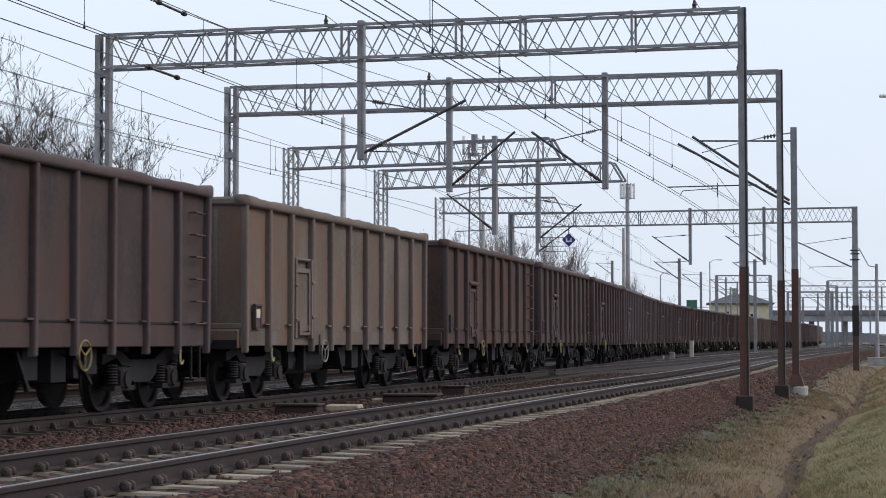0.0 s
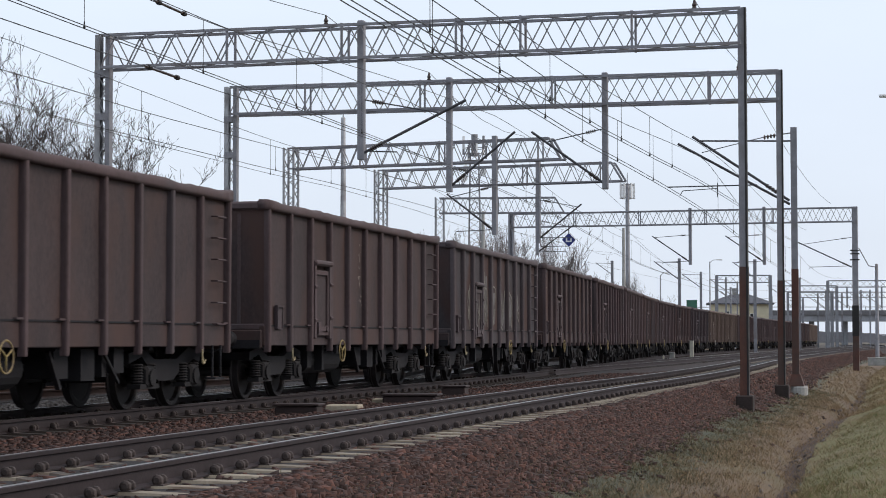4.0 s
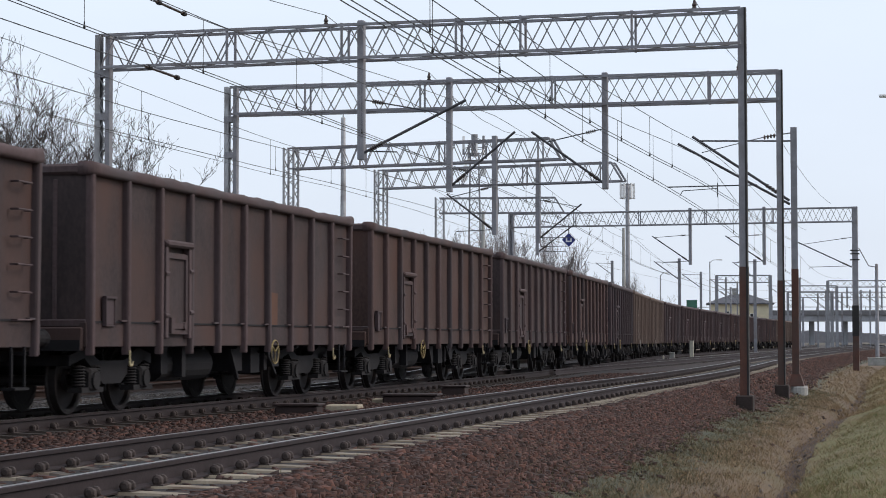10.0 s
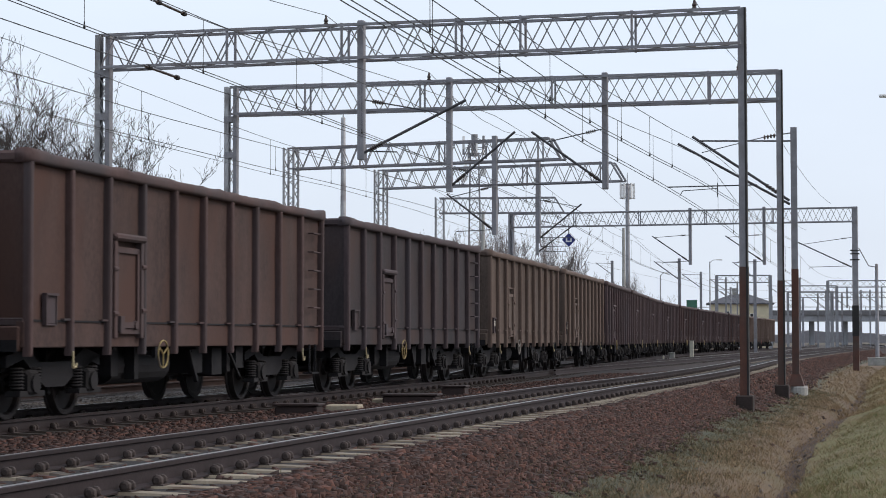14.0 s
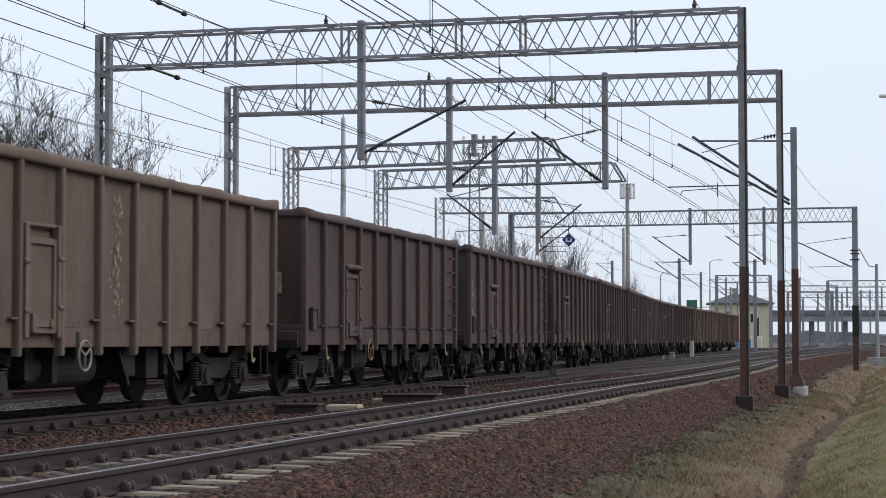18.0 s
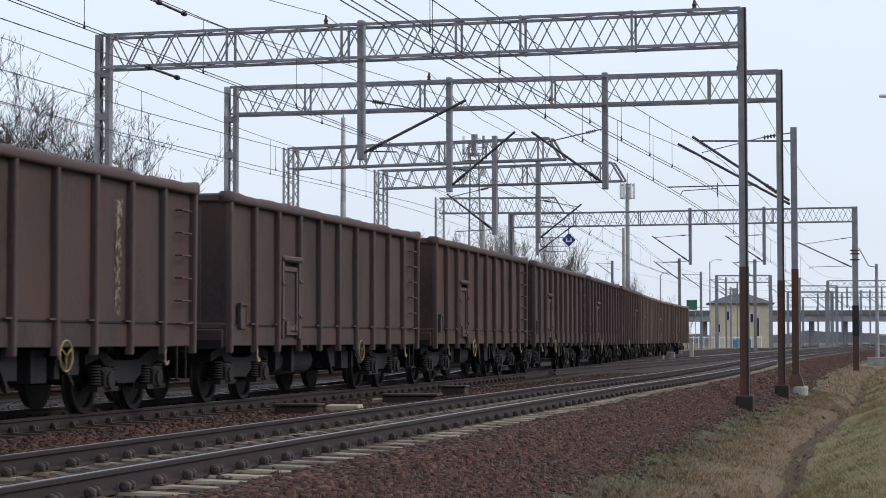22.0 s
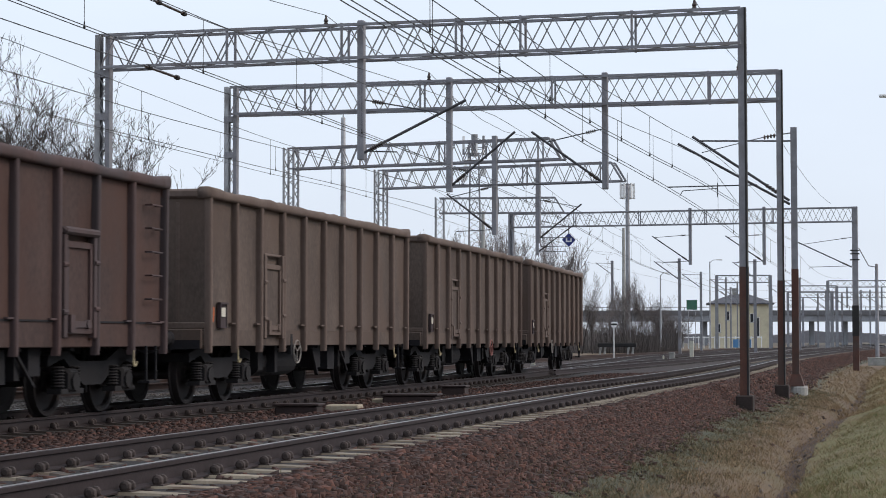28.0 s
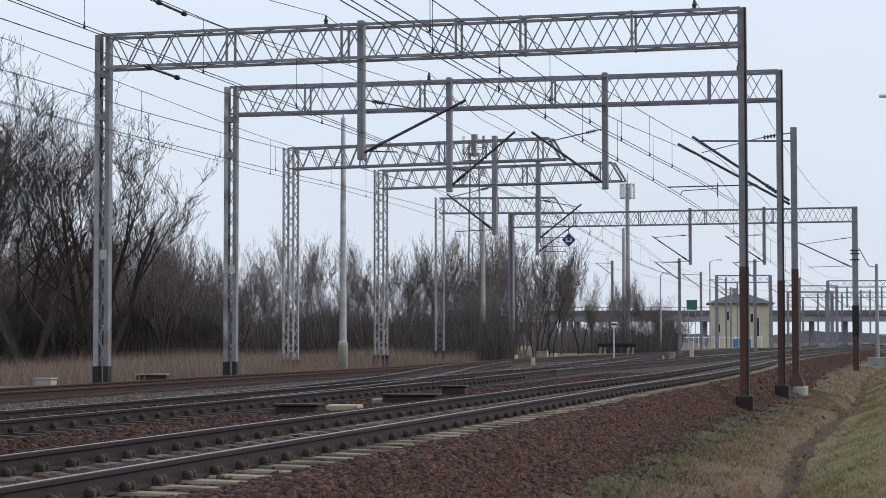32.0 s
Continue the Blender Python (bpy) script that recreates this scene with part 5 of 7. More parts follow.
def build_side_mast():
    """A rusting mast on a concrete block with a swing bracket over the near track."""
    x, y = 11.0, 62.6
    m = thing("bracket_mast", "dark grey overhead line mast, rust-red foot on concrete block", "mast", pose(x, y, 0, 0, 0, -13))
    part("mast", Shape().box(-0.09, 0.09, -0.10, 0.10, 3.2, 7.64).box(-0.10, 0.10, -0.13, -0.10, 3.2, 7.64).mesh("mast", GREY_PAINT), m)
    part("lower_mast", Shape().box(-0.105, 0.105, -0.14, 0.11, -0.45, 3.2).mesh("lower_mast", MAST_RUST), m, label="rust-red lower mast")
    v = Shape()
    v.add([(-0.22, -0.24, -0.45), (0.26, -0.24, -0.45), (0.26, 0.24, -0.45), (-0.22, 0.24, -0.45), (-0.13, -0.16, -0.08), (0.14, -0.16, -0.08), (0.14, 0.16, -0.08), (-0.13, 0.16, -0.08)],
          [(3, 2, 1, 0), (4, 5, 6, 7), (0, 1, 5, 4), (1, 2, 6, 5), (2, 3, 7, 6), (3, 0, 4, 7)])
    part("mast_shoe", v.mesh("mast_shoe", MAST_RUST), m)
    part("footing", Shape().lathe([(0.27, -1.1), (0.27, -0.5), (0.24, -0.44)], 14, "z", (0.1, 0, 0)).mesh("footing", CONCRETE), m, label="pale round concrete footing")
    strut = part("inclined_strut", Shape().tube((-0.15, 0, 5.35), (-3.17, 0, 7.43), 0.042, n=8).mesh("inclined_strut", STRUT_GREY), m)
    part("inclined_strut", Shape().tube((-0.15, 0.25, 5.25), (-3.67, 0.4, 7.25), 0.04, n=8).mesh("inclined_strut", STRUT_GREY), m)
    part("top_stay", Shape().tube((-0.1, 0, 7.22), (-3.0, 0, 7.29), 0.03, n=6).mesh("top_stay", STRUT_GREY), m)
    part("top_stay", Shape().tube((-0.1, 0.25, 7.5), (-0.9, 0.28, 7.4), 0.02, n=6).tube((-0.9, 0.28, 7.4), (-2.9, 0.35, 6.95), 0.015, n=6).mesh("top_stay", STRUT_GREY), m)
    sh = Shape()
    for i in range(5):
        sh.lathe([(0.05, 0), (0.08, 0.03), (0.04, 0.06)], 8, "x", (-0.55 - 0.1 * i, 0.26, 7.44 - 0.015 * i))
    part("insulator", sh.mesh("insulator", INSULATOR), m)
    sh = Shape()
    for i in range(5):
        p = Vector((-0.45 - 0.09 * i, 0, 5.56 + 0.062 * i))
        sh.tube(p, p + Vector((-0.05, 0, 0.03)), 0.065, n=8)
    part("insulator", sh.mesh("insulator", INSULATOR), m)
    part("steady_arm", Shape().tube((-1.15, 0, 5.86), (-3.97, 0, 5.84), 0.022, n=6).tube((-2.4, 0.1, 5.78), (-3.5, 0.1, 5.72), 0.014, n=6).tube((-3.5, 0.1, 5.72), (-3.6, 0.1, 5.55), 0.012, n=6).tube((-2.4, 0.1, 5.95), (-2.4, 0.1, 5.5), 0.014, n=6).mesh("steady_arm", STRUT_GREY), m)


build_side_mast()


# ---- contact wires, messengers and feeders ----
def bights(s0, s1, high, span=60.0, dip=0.55):
    """Heights of a messenger hung in spans from s0 on to s1."""
    rows, s = [], s0
    while s < s1:
        rows += [(s + span * q, high - dip * 4 * q * (1 - q)) for q in (0.001, 0.15, 0.3, 0.5, 0.7, 0.85)]
        s += span
    return rows


def catenary(label, way, off, contact, messenger, droppers, twin=0.06, radius=0.008):
    """Contact wires and their messenger, by rows of station and height, with droppers between them."""
    r = thing("contact_line", label, "overhead wire", group="overhead wires")
    sq = [(math.cos(a) * radius, math.sin(a) * radius) for a in (0.8, 2.36, 3.93, 5.5)]

    def height(rows, s):
        return float(np.interp(s, [q[0] for q in rows], [q[1] for q in rows]))

    def run(nm, o, rows):
        st = []
        for s in np.arange(max(-80, rows[0][0]), rows[-1][0] + 0.1, 2.5):
            x, y, a = way(s, off + o)
            st.append(((x, y, height(rows, s)), (math.cos(a), -math.sin(a))))
        return part(nm, Shape().sweep(st, sq).mesh(nm, WIRE), r)
    run("messenger", 0.0, messenger)
    for k in ((-1, 1) if twin else (0,)):
        run("contact_wire", twin * k, contact)
    for s in droppers:
        x, y, _ = way(s, off)
        low, high = height(contact, s), height(messenger, s)
        part("dropper", Shape().tube((x, y, low), (x, y, high), 0.005, n=4).mesh("dropper", WIRE), r)
        part("clamp", Shape().tube((x, y, low - 0.02), (x, y, low + 0.09), 0.022, 0.007, n=5).mesh("clamp", BLACK_TAR), r)


FAR_DROPS = list(np.arange(66.0, 130.0, 7.0))
catenary("overhead contact line of the near track, twin wires", near_way, 0.0, [(-80, 4.9), (22, 4.89), (35, 4.94), (48, 4.92), (64, 4.90), (360, 4.9)],
         [(-80, 6.2), (-10, 5.9), (12, 5.62), (26, 5.60), (35, 5.65), (44, 5.80), (55, 6.27), (62, 6.55)] + bights(62, 360, 6.5), [15.2, 20.8, 26.4, 30.9, 35.0, 39.2, 43.5, 49.0] + FAR_DROPS)
catenary("second contact line of the near track where sections overlap", near_way, 0.3, [(-80, 4.85), (10, 4.88), (24, 4.95), (27, 4.98), (33, 5.08), (39, 5.20), (47, 5.29), (57, 5.49), (62, 5.58), (130, 7.0)],
         [(-80, 6.4), (-20, 6.0), (12, 5.74), (28, 5.81), (34, 5.91), (38, 6.02), (46, 6.18), (50, 6.29), (57, 6.57), (130, 8.0)], [15.5, 20.0, 25.0, 29.5, 33.8, 38.2, 42.2, 46.3, 50.3])
catenary("overhead contact line above the coal train's track", train_way, 0.0, [(-80, 5.61), (38, 5.61), (64, 5.63), (300, 5.6)],
         [(-80, 6.8), (-15, 6.9), (10, 6.55), (24, 6.48), (32, 6.52), (38, 6.62), (43, 6.72), (47.5, 6.84)] + bights(58.5, 300, 6.84), [16.9, 22.2, 27.5, 32.6, 38.0, 43.0] + FAR_DROPS)
catenary("second contact line over the train's track, running out", train_way, 0.35, [(-80, 5.1), (10, 5.13), (24, 5.17), (29, 5.22), (33, 5.25), (38, 5.35), (42, 5.39), (64, 5.8), (120, 7.0)],
         [(-80, 6.5), (10, 6.1), (24, 6.14), (29, 6.28), (33, 6.38), (39, 6.71), (45, 7.02), (58, 7.6), (120, 8.0)], [38.6], twin=0.0)
catenary("overhead contact line above the rusty siding", siding_way, 0.0, [(-80, 5.8), (37, 5.80), (46, 5.80), (57, 5.90), (63, 6.0), (240, 6.0)],
         [(-80, 7.6), (20, 7.25), (37, 7.14), (44, 7.03), (52, 6.93), (57, 6.91), (70, 6.95)] + bights(79, 240, 7.1), [34.4, 45.4, 56.5, 67.5, 88.0, 97.0, 106.0], twin=0.0)
catenary("second contact line above the rusty siding", siding_way, 0.0, [(-80, 5.86), (37, 5.83), (42, 5.83), (46, 5.89), (52, 5.97), (58, 6.06), (120, 6.8)],
         [(-80, 6.6), (37, 6.48), (46, 6.52), (52, 6.64), (57, 6.75), (90, 7.3), (120, 7.6)], [40.0, 45.9, 51.6, 57.0, 63.0, 69.0], twin=0.0, radius=0.010)


def feeder(label, rows, sag, radius=0.009):
    """A single wire from support to support, sagging between them."""
    f = thing("feeder_wire", label, "overhead wire", group="overhead wires")
    sq = [(math.cos(a) * radius, math.sin(a) * radius) for a in (0.8, 2.36, 3.93, 5.5)]
    st = []
    for p, q in zip(rows[:-1], rows[1:]):
        p, q = Vector(p), Vector(q)
        span = (q - p).length
        n = max(3, int(span / 4))
        for i in range(n + 1):
            k = i / n
            c = p.lerp(q, k)
            st.append(((c.x, c.y, c.z - 4 * k * (1 - k) * span * sag), (0.97, -0.22)))
    part("wire", Shape().sweep(st, sq).mesh("wire", WIRE), f)


feeder("earth wire over the gantry beams beside the train", [(-17.0, -11.0, 9.06), (-2.90, 49.46, 9.06), (-0.42, 60.08, 9.06), (3.2, 78.5, 9.0), (6.6, 122.4, 9.0), (16.0, 180.0, 9.0)], 0.022)
feeder("earth wire from the gantries on to the far portal", [(-8.2, -13.0, 9.06), (5.96, 47.17, 9.06), (8.60, 58.03, 9.06), (22.86, 117.8, 9.0)], 0.010)
feeder("thin wire between the far masts of the junction", [(4.6, 122.8, 8.9), (12.4, 140.0, 9.2), (30.0, 243.0, 8.8)], 0.006)


def section_insulator(label, s0, s1, off, z):
    """A dark insulating link let into a wire."""
    (x0, y0, _), (x1, y1, _) = line(s0, off), line(s1, off)
    t = thing("section_insulator", label, "insulator", group="section insulators")
    part("rod", Shape().tube((x0, y0, z), (x1, y1, z), 0.022, n=6).mesh("rod", INSULATOR), t)
    for q in (0.1, 0.9):
        part("clamp", Shape().tube((x0 + (x1 - x0) * q, y0 + (y1 - y0) * q, z), (x0 + (x1 - x0) * (q + 0.08), y0 + (y1 - y0) * (q + 0.08), z), 0.04, n=6).mesh("clamp", BLACK_TAR), t)


section_insulator("dark insulating link in the second messenger over the train", 29.4, 30.8, 0.35, 6.305)
section_insulator("dark insulating link in the contact wire over the train", 29.0, 30.5, 0.35, 5.225)


# ---- bare woods, thicket and reeds ----
BARK = surface("bare_bark", (0.034, 0.027, 0.025), (0.062, 0.050, 0.046), 0.95, 0, 2, 20, 0.3)
# twigs lighter than the bark: haze of distance put into their colour
TWIGS = surface("bare_twigs", (0.120, 0.102, 0.099), (0.200, 0.173, 0.168), 0.95, 0, 0.5, 8, 0.0)
REED = island_surface("dry_reed", [(0.1782, 0.1293, 0.1037), (0.2106, 0.1548, 0.1253), (0.2376, 0.1760, 0.1447), (0.1674, 0.1230, 0.0994)])
BRUSH = island_surface("brown_brush", [(0.062, 0.053, 0.050), (0.074, 0.063, 0.060), (0.084, 0.072, 0.069), (0.058, 0.050, 0.048)])

# paler copy of the brush tones, the haze by the bridge painted in
REED_SCRUB = island_surface("pale_scrub", [(0.105, 0.090, 0.084), (0.128, 0.110, 0.104), (0.145, 0.126, 0.120), (0.098, 0.084, 0.080)])
DARK_BRUSH = island_surface("dark_brush", [(0.034, 0.027, 0.025), (0.042, 0.034, 0.031), (0.050, 0.041, 0.037), (0.030, 0.024, 0.022)])


def twig_tube(v, f, p, q, r0, r1):
    d = (q - p)
    if d.length < 1e-5:
        return
    d.normalize()
    u = Vector((0, 0, 1)) if abs(d.z) < 0.9 else Vector((1, 0, 0))
    a = d.cross(u).normalized()
    b = a.cross(d)
    k = len(v)
    for e, r in ((p, r0), (q, r1)):
        for c, s in ((1, 0), (-0.5, 0.87), (-0.5, -0.87)):
            v.append(e + r * (c * a + s * b))
    f += [(k, k + 1, k + 4, k + 3), (k + 1, k + 2, k + 5, k + 4), (k + 2, k, k + 3, k + 5)]


def twig_strip(v, f, p, q, r0, r1, roll):
    """A twig too fine to show its roundness: one thin tapering strip."""
    d = q - p
    a = d.cross(roll)
    if a.length < 1e-6:
        return
    a.normalize()
    k = len(v)
    v += [p - a * r0, p + a * r0, q + a * r1, q - a * r1]
    f.append((k, k + 1, k + 2, k + 3))


def bare_tree(seed, height, lean, stems, spread, levels, share, fine, thick=0.013, rise=0.10):
    """A bare winter tree: trunk and limbs of round tubes, twigs in a mesh of their own."""
    rnd = random.Random(seed)
    tv, tf, cv, cf = [], [], [], []

    def grow(p, d, length, r, level):
        seg = 4 if level == 0 else 3
        q = p
        kick = 0.07 + 0.02 * level
        for i in range(seg):
            d = (d + Vector((rnd.gauss(0, kick), rnd.gauss(0, kick), rnd.gauss(rise if level else 0.03, kick * 0.6)))).normalized()
            nq = q + d * (length / seg)
            r0, r1 = max(r * (1 - 0.55 * i / seg), fine), max(r * (1 - 0.55 * (i + 1) / seg), fine * 0.8)
            if level < 2:
                twig_tube(tv, tf, q, nq, r0, r1)
            else:
                twig_strip(cv, cf, q, nq, r0, r1, Vector((rnd.gauss(0, 1), rnd.gauss(0, 1), rnd.gauss(0, 0.4))))
            q = nq
            if level < levels and (i > 0 or level > 0):
                n = share[level]
                for _ in range(int(n) + (rnd.random() < n - int(n))):
                    side = Vector((rnd.gauss(0, 1), rnd.gauss(0, 1), rnd.gauss(0.35, 0.35))).normalized()
                    nd = (d * (1 - spread) + side * spread).normalized()
                    grow(q.lerp(q - d * (length / seg), rnd.random() * 0.8), nd, length * rnd.uniform(0.42, 0.72), r1 * rnd.uniform(0.42, 0.66), level + 1)
    for k in range(stems):
        a = 6.2832 * (k + rnd.random() * 0.6) / stems
        d = Vector((lean * math.cos(a), lean * math.sin(a), 1)).normalized()
        o = 0.16 * (stems > 1)
        grow(Vector((o * math.cos(a), o * math.sin(a), -0.3)), d, height * rnd.uniform(0.52, 0.62), height * thick / (1 + 0.22 * (stems > 1)), 0)
    k = height / max(p.z for p in cv)
    out = []
    for v, f, nm, mat in ((tv, tf, "trunk", BARK), (cv, cf, "crown", BARK if height > 13 else TWIGS)):
        me = bpy.data.meshes.new(nm)
        me.from_pydata([tuple(p * k) for p in v], [], f)
        me.materials.append(mat)
        out.append(me)
    return out


TREE_KINDS = [bare_tree(3, 13.6, 0.50, 4, 0.50, 5, (1.5, 1.5, 1.5, 1.2, 0.8), 0.0115, 0.018), bare_tree(12, 13.2, 0.34, 4, 0.46, 5, (1.5, 1.5, 1.5, 1.2, 0.8), 0.0115, 0.017),
              bare_tree(21, 9.0, 0.16, 2, 0.40, 5, (1.9, 1.8, 1.6, 1.2, 0.9), 0.009, 0.011, 0.16), bare_tree(35, 8.5, 0.22, 3, 0.38, 5, (1.6, 1.6, 1.4, 1.2, 0.9), 0.009, 0.010, 0.18),
              bare_tree(44, 9.5, 0.06, 1, 0.42, 5, (2.6, 2.1, 1.8, 1.4, 0.9), 0.009, 0.013, 0.14), bare_tree(58, 7.0, 0.30, 6, 0.40, 4, (1.7, 1.9, 1.8, 1.4), 0.009, 0.008, 0.14)]


def tree(kind, x, y, z, size, turn, label):
    t = thing("bare_tree", label, "tree", Matrix.Translation((x, y, z)) @ Matrix.Rotation(turn, 4, "Z") @ Matrix.Diagonal((size, size, size, 1)), "bare trees beyond the reeds")
    part("trunk", TREE_KINDS[kind][0], t)
    part("crown", TREE_KINDS[kind][1], t)


BIG = "tall bare deciduous tree with rising grey-brown limbs"
MID = "bare deciduous tree with a fine twiggy brown crown"
LOW = "bare bushy tree with many thin stems"
for kind, x, y, size, turn in ((0, -17.4, 84, 1.04, 0.4), (1, -20.4, 88, 1.14, 2.2), (1, -15.0, 87, 0.98, 4.0), (2, -12.6, 90, 0.80, 0.6), (1, -22.8, 94, 1.12, 5.2), (0, -19.2, 87, 1.08, 2.9)):
    tree(kind, x, y, -0.3, size, turn, BIG)
_rnd = random.Random(8)
# crown heights along the edge of the wood, as seen over the siding: share of the way, height
for u, top, d in ((-0.225, 7.0, 102), (-0.212, 7.4, 106), (-0.198, 7.2, 104), (-0.185, 7.4, 108), (-0.172, 7.4, 104), (-0.160, 7.4, 110), (-0.146, 7.9, 106), (-0.135, 7.8, 118), (-0.122, 7.2, 122), (-0.108, 6.6, 130), (-0.098, 6.0, 128), (-0.086, 7.6, 140),
                  (-0.075, 8.4, 136), (-0.066, 7.9, 145), (-0.055, 8.0, 150), (-0.046, 7.2, 144), (-0.036, 6.0, 150), (-0.026, 7.3, 150), (-0.017, 7.8, 150), (-0.008, 7.9, 155), (0.0, 8.2, 150),
                  (0.008, 9.4, 150), (0.016, 9.0, 158), (0.024, 9.3, 154), (0.031, 8.9, 160), (0.039, 9.2, 158), (0.046, 9.4, 162), (0.053, 8.8, 165), (0.060, 7.8, 178), (0.067, 8.2, 184), (0.074, 6.0, 185),
                  (0.081, 5.3, 190), (0.088, 6.4, 200), (0.094, 7.6, 205), (0.100, 6.8, 205), (0.106, 5.4, 210), (0.112, 4.9, 220), (0.117, 4.6, 230)):
    kind = _rnd.choice((2, 3, 4, 5, 2, 3))
    base = {2: 9.0, 3: 8.5, 4: 9.5, 5: 7.0}[kind]
    tree(kind, u * d + _rnd.uniform(-0.3, 0.3), d, -0.3, (top + 0.3) / base * _rnd.uniform(1.04, 1.18), _rnd.uniform(0, 6.28), MID if kind != 5 else LOW)
    if _rnd.random() < 0.75 and u < 0.04:
        kind = _rnd.choice((2, 5, 5))
        base = {2: 9.0, 5: 7.0}[kind]
        d2 = d * 0.93
        tree(kind, (u + 0.006) * d2, d2, -0.3, (top * 0.62) / base, _rnd.uniform(0, 6.28), LOW)


for k in range(13):
    d = 92 + 9 * _rnd.random()
    tree(5, (-0.235 + 0.0108 * k) * d, d, -0.3, _rnd.uniform(0.74, 1.0) - 0.022 * max(0, k - 6), _rnd.uniform(0, 6.28), LOW)


def blades(name, label, mat, spots, count, tall, wide, lean, kind="stuff", category="grass", wave=0.9):
    """Many thin upright blades, three points each, in one sheet of stuff."""
    rng = np.random.default_rng(len(label) + count)
    x, y, z = spots(rng, count)
    h = tall[0] + (tall[1] - tall[0]) * rng.random(count) ** 1.5
    h = h * (0.72 + 0.28 * np.sin(x * wave + 1.3 * np.sin(y * wave * 0.7)) * np.cos(y * wave * 0.6 + x * wave * 0.37))
    a = rng.random(count) * 6.283
    w = wide * (0.6 + 0.8 * rng.random(count))
    lx, ly = rng.normal(0, lean, count) * h, rng.normal(0, lean, count) * h
    v = np.empty((count, 5, 3))
    ca, sa = np.cos(a) * w / 2, np.sin(a) * w / 2
    v[:, 0] = np.stack([x - ca, y - sa, z], 1)
    v[:, 1] = np.stack([x + ca, y + sa, z], 1)
    v[:, 2] = np.stack([x + ca * 0.7 + lx * 0.4, y + sa * 0.7 + ly * 0.4, z + h * 0.55], 1)
    v[:, 3] = np.stack([x - ca * 0.7 + lx * 0.4, y - sa * 0.7 + ly * 0.4, z + h * 0.55], 1)
    v[:, 4] = np.stack([x + lx, y + ly, z + h], 1)
    k = np.arange(count)[:, None] * 5
    quads = k + np.array([[0, 1, 2, 3]])
    tris = k + np.array([[3, 2, 4]])
    me = bpy.data.meshes.new(name)
    me.vertices.add(count * 5)
    me.vertices.foreach_set("co", v.ravel())
    me.loops.add(count * 7)
    me.polygons.add(count * 2)
    me.loops.foreach_set("vertex_index", np.concatenate([quads, tris], 1).ravel())
    starts = np.stack([np.arange(count) * 7, np.arange(count) * 7 + 4], 1).ravel()
    me.polygons.foreach_set("loop_start", starts)
    me.materials.append(mat)
    me.update()
    me.validate()
    return tagged(new(name, me), label, category, kind=kind)


def fan(d0, d1, u0, u1):
    """Spots spread over a wedge of the ground seen from the tripod: distances d0..d1, bearings u0..u1."""
    def spots(rng, n):
        d = np.sqrt(d0 * d0 + (d1 * d1 - d0 * d0) * rng.random(n))
        u = u0 + (u1 - u0) * rng.random(n)
        return u * d, d, np.full(n, -0.35)
    return spots


blades("thicket", "brown leafless thicket filling the edge of the wood", DARK_BRUSH, fan(90, 108, -0.26, -0.12), 26000, (0.7, 3.4), 0.016, 0.22, category="thicket")
blades("thicket", "dark leafless brush behind the tall bare trees", DARK_BRUSH, fan(96, 124, -0.28, -0.12), 40000, (2.0, 6.6), 0.030, 0.20, category="thicket")
blades("thicket", "brown leafless thicket under the bare trees", BRUSH, fan(116, 172, -0.15, 0.036), 80000, (1.8, 4.8), 0.026, 0.20, category="thicket")
blades("thicket", "low brown brush before the far bridge", BRUSH, fan(190, 245, 0.075, 0.118), 14000, (0.7, 4.4), 0.035, 0.24, category="thicket")
blades("thicket", "low pale brush and scrub under the bridge", REED_SCRUB, fan(196, 262, 0.045, 0.080), 15000, (0.8, 4.2), 0.040, 0.24, category="thicket")


def reed_spots(rng, n):
    s = 50 + 86 * rng.random(n)
    o = -9.3 - 9 * rng.random(n)
    x, y, a = np.interp(s, LINE_S, LINE_X), np.interp(s, LINE_S, LINE_Y), np.interp(s, LINE_S, LINE_T)
    return x + o * np.cos(a), y - o * np.sin(a), np.full(n, -0.27)


blades("reeds", "pale dry reeds and dead grass beside the siding", REED, reed_spots, 105000, (0.25, 1.2), 0.0095, 0.30, category="reeds")


# ---- loose stones of the ballast, grass of the verge ----
# stone tones vary widely; the darkest stand in for shaded gaps
STONES = island_surface("ballast_stones", [(0.0086, 0.0035, 0.0026), (0.0564, 0.0234, 0.0164), (0.0206, 0.0094, 0.0071), (0.1089, 0.0472, 0.0340), (0.0131, 0.0056, 0.0040), (0.0673, 0.0324, 0.0248)], 0.9, 60)
STONES_GREY = island_surface("grey_ballast_stones", [(0.055, 0.042, 0.036), (0.110, 0.088, 0.076), (0.080, 0.062, 0.053), (0.150, 0.122, 0.106)], 0.9, 60)
DRY_GRASS = island_surface("dry_grass_blades", [(0.2048, 0.1401, 0.0792), (0.3308, 0.2283, 0.1305), (0.1575, 0.1098, 0.0630), (0.2520, 0.1784, 0.0972)])
TURF_GRASS = island_surface("dull_turf_blades", [(0.0587, 0.0566, 0.0260), (0.0901, 0.0840, 0.0383), (0.1174, 0.0956, 0.0489), (0.0510, 0.0547, 0.0230)])
GREEN_GRASS = island_surface("winter_grass_blades", [(0.1010, 0.1121, 0.0362), (0.1431, 0.1428, 0.0507), (0.2000, 0.1672, 0.0761), (0.0842, 0.0917, 0.0309)])


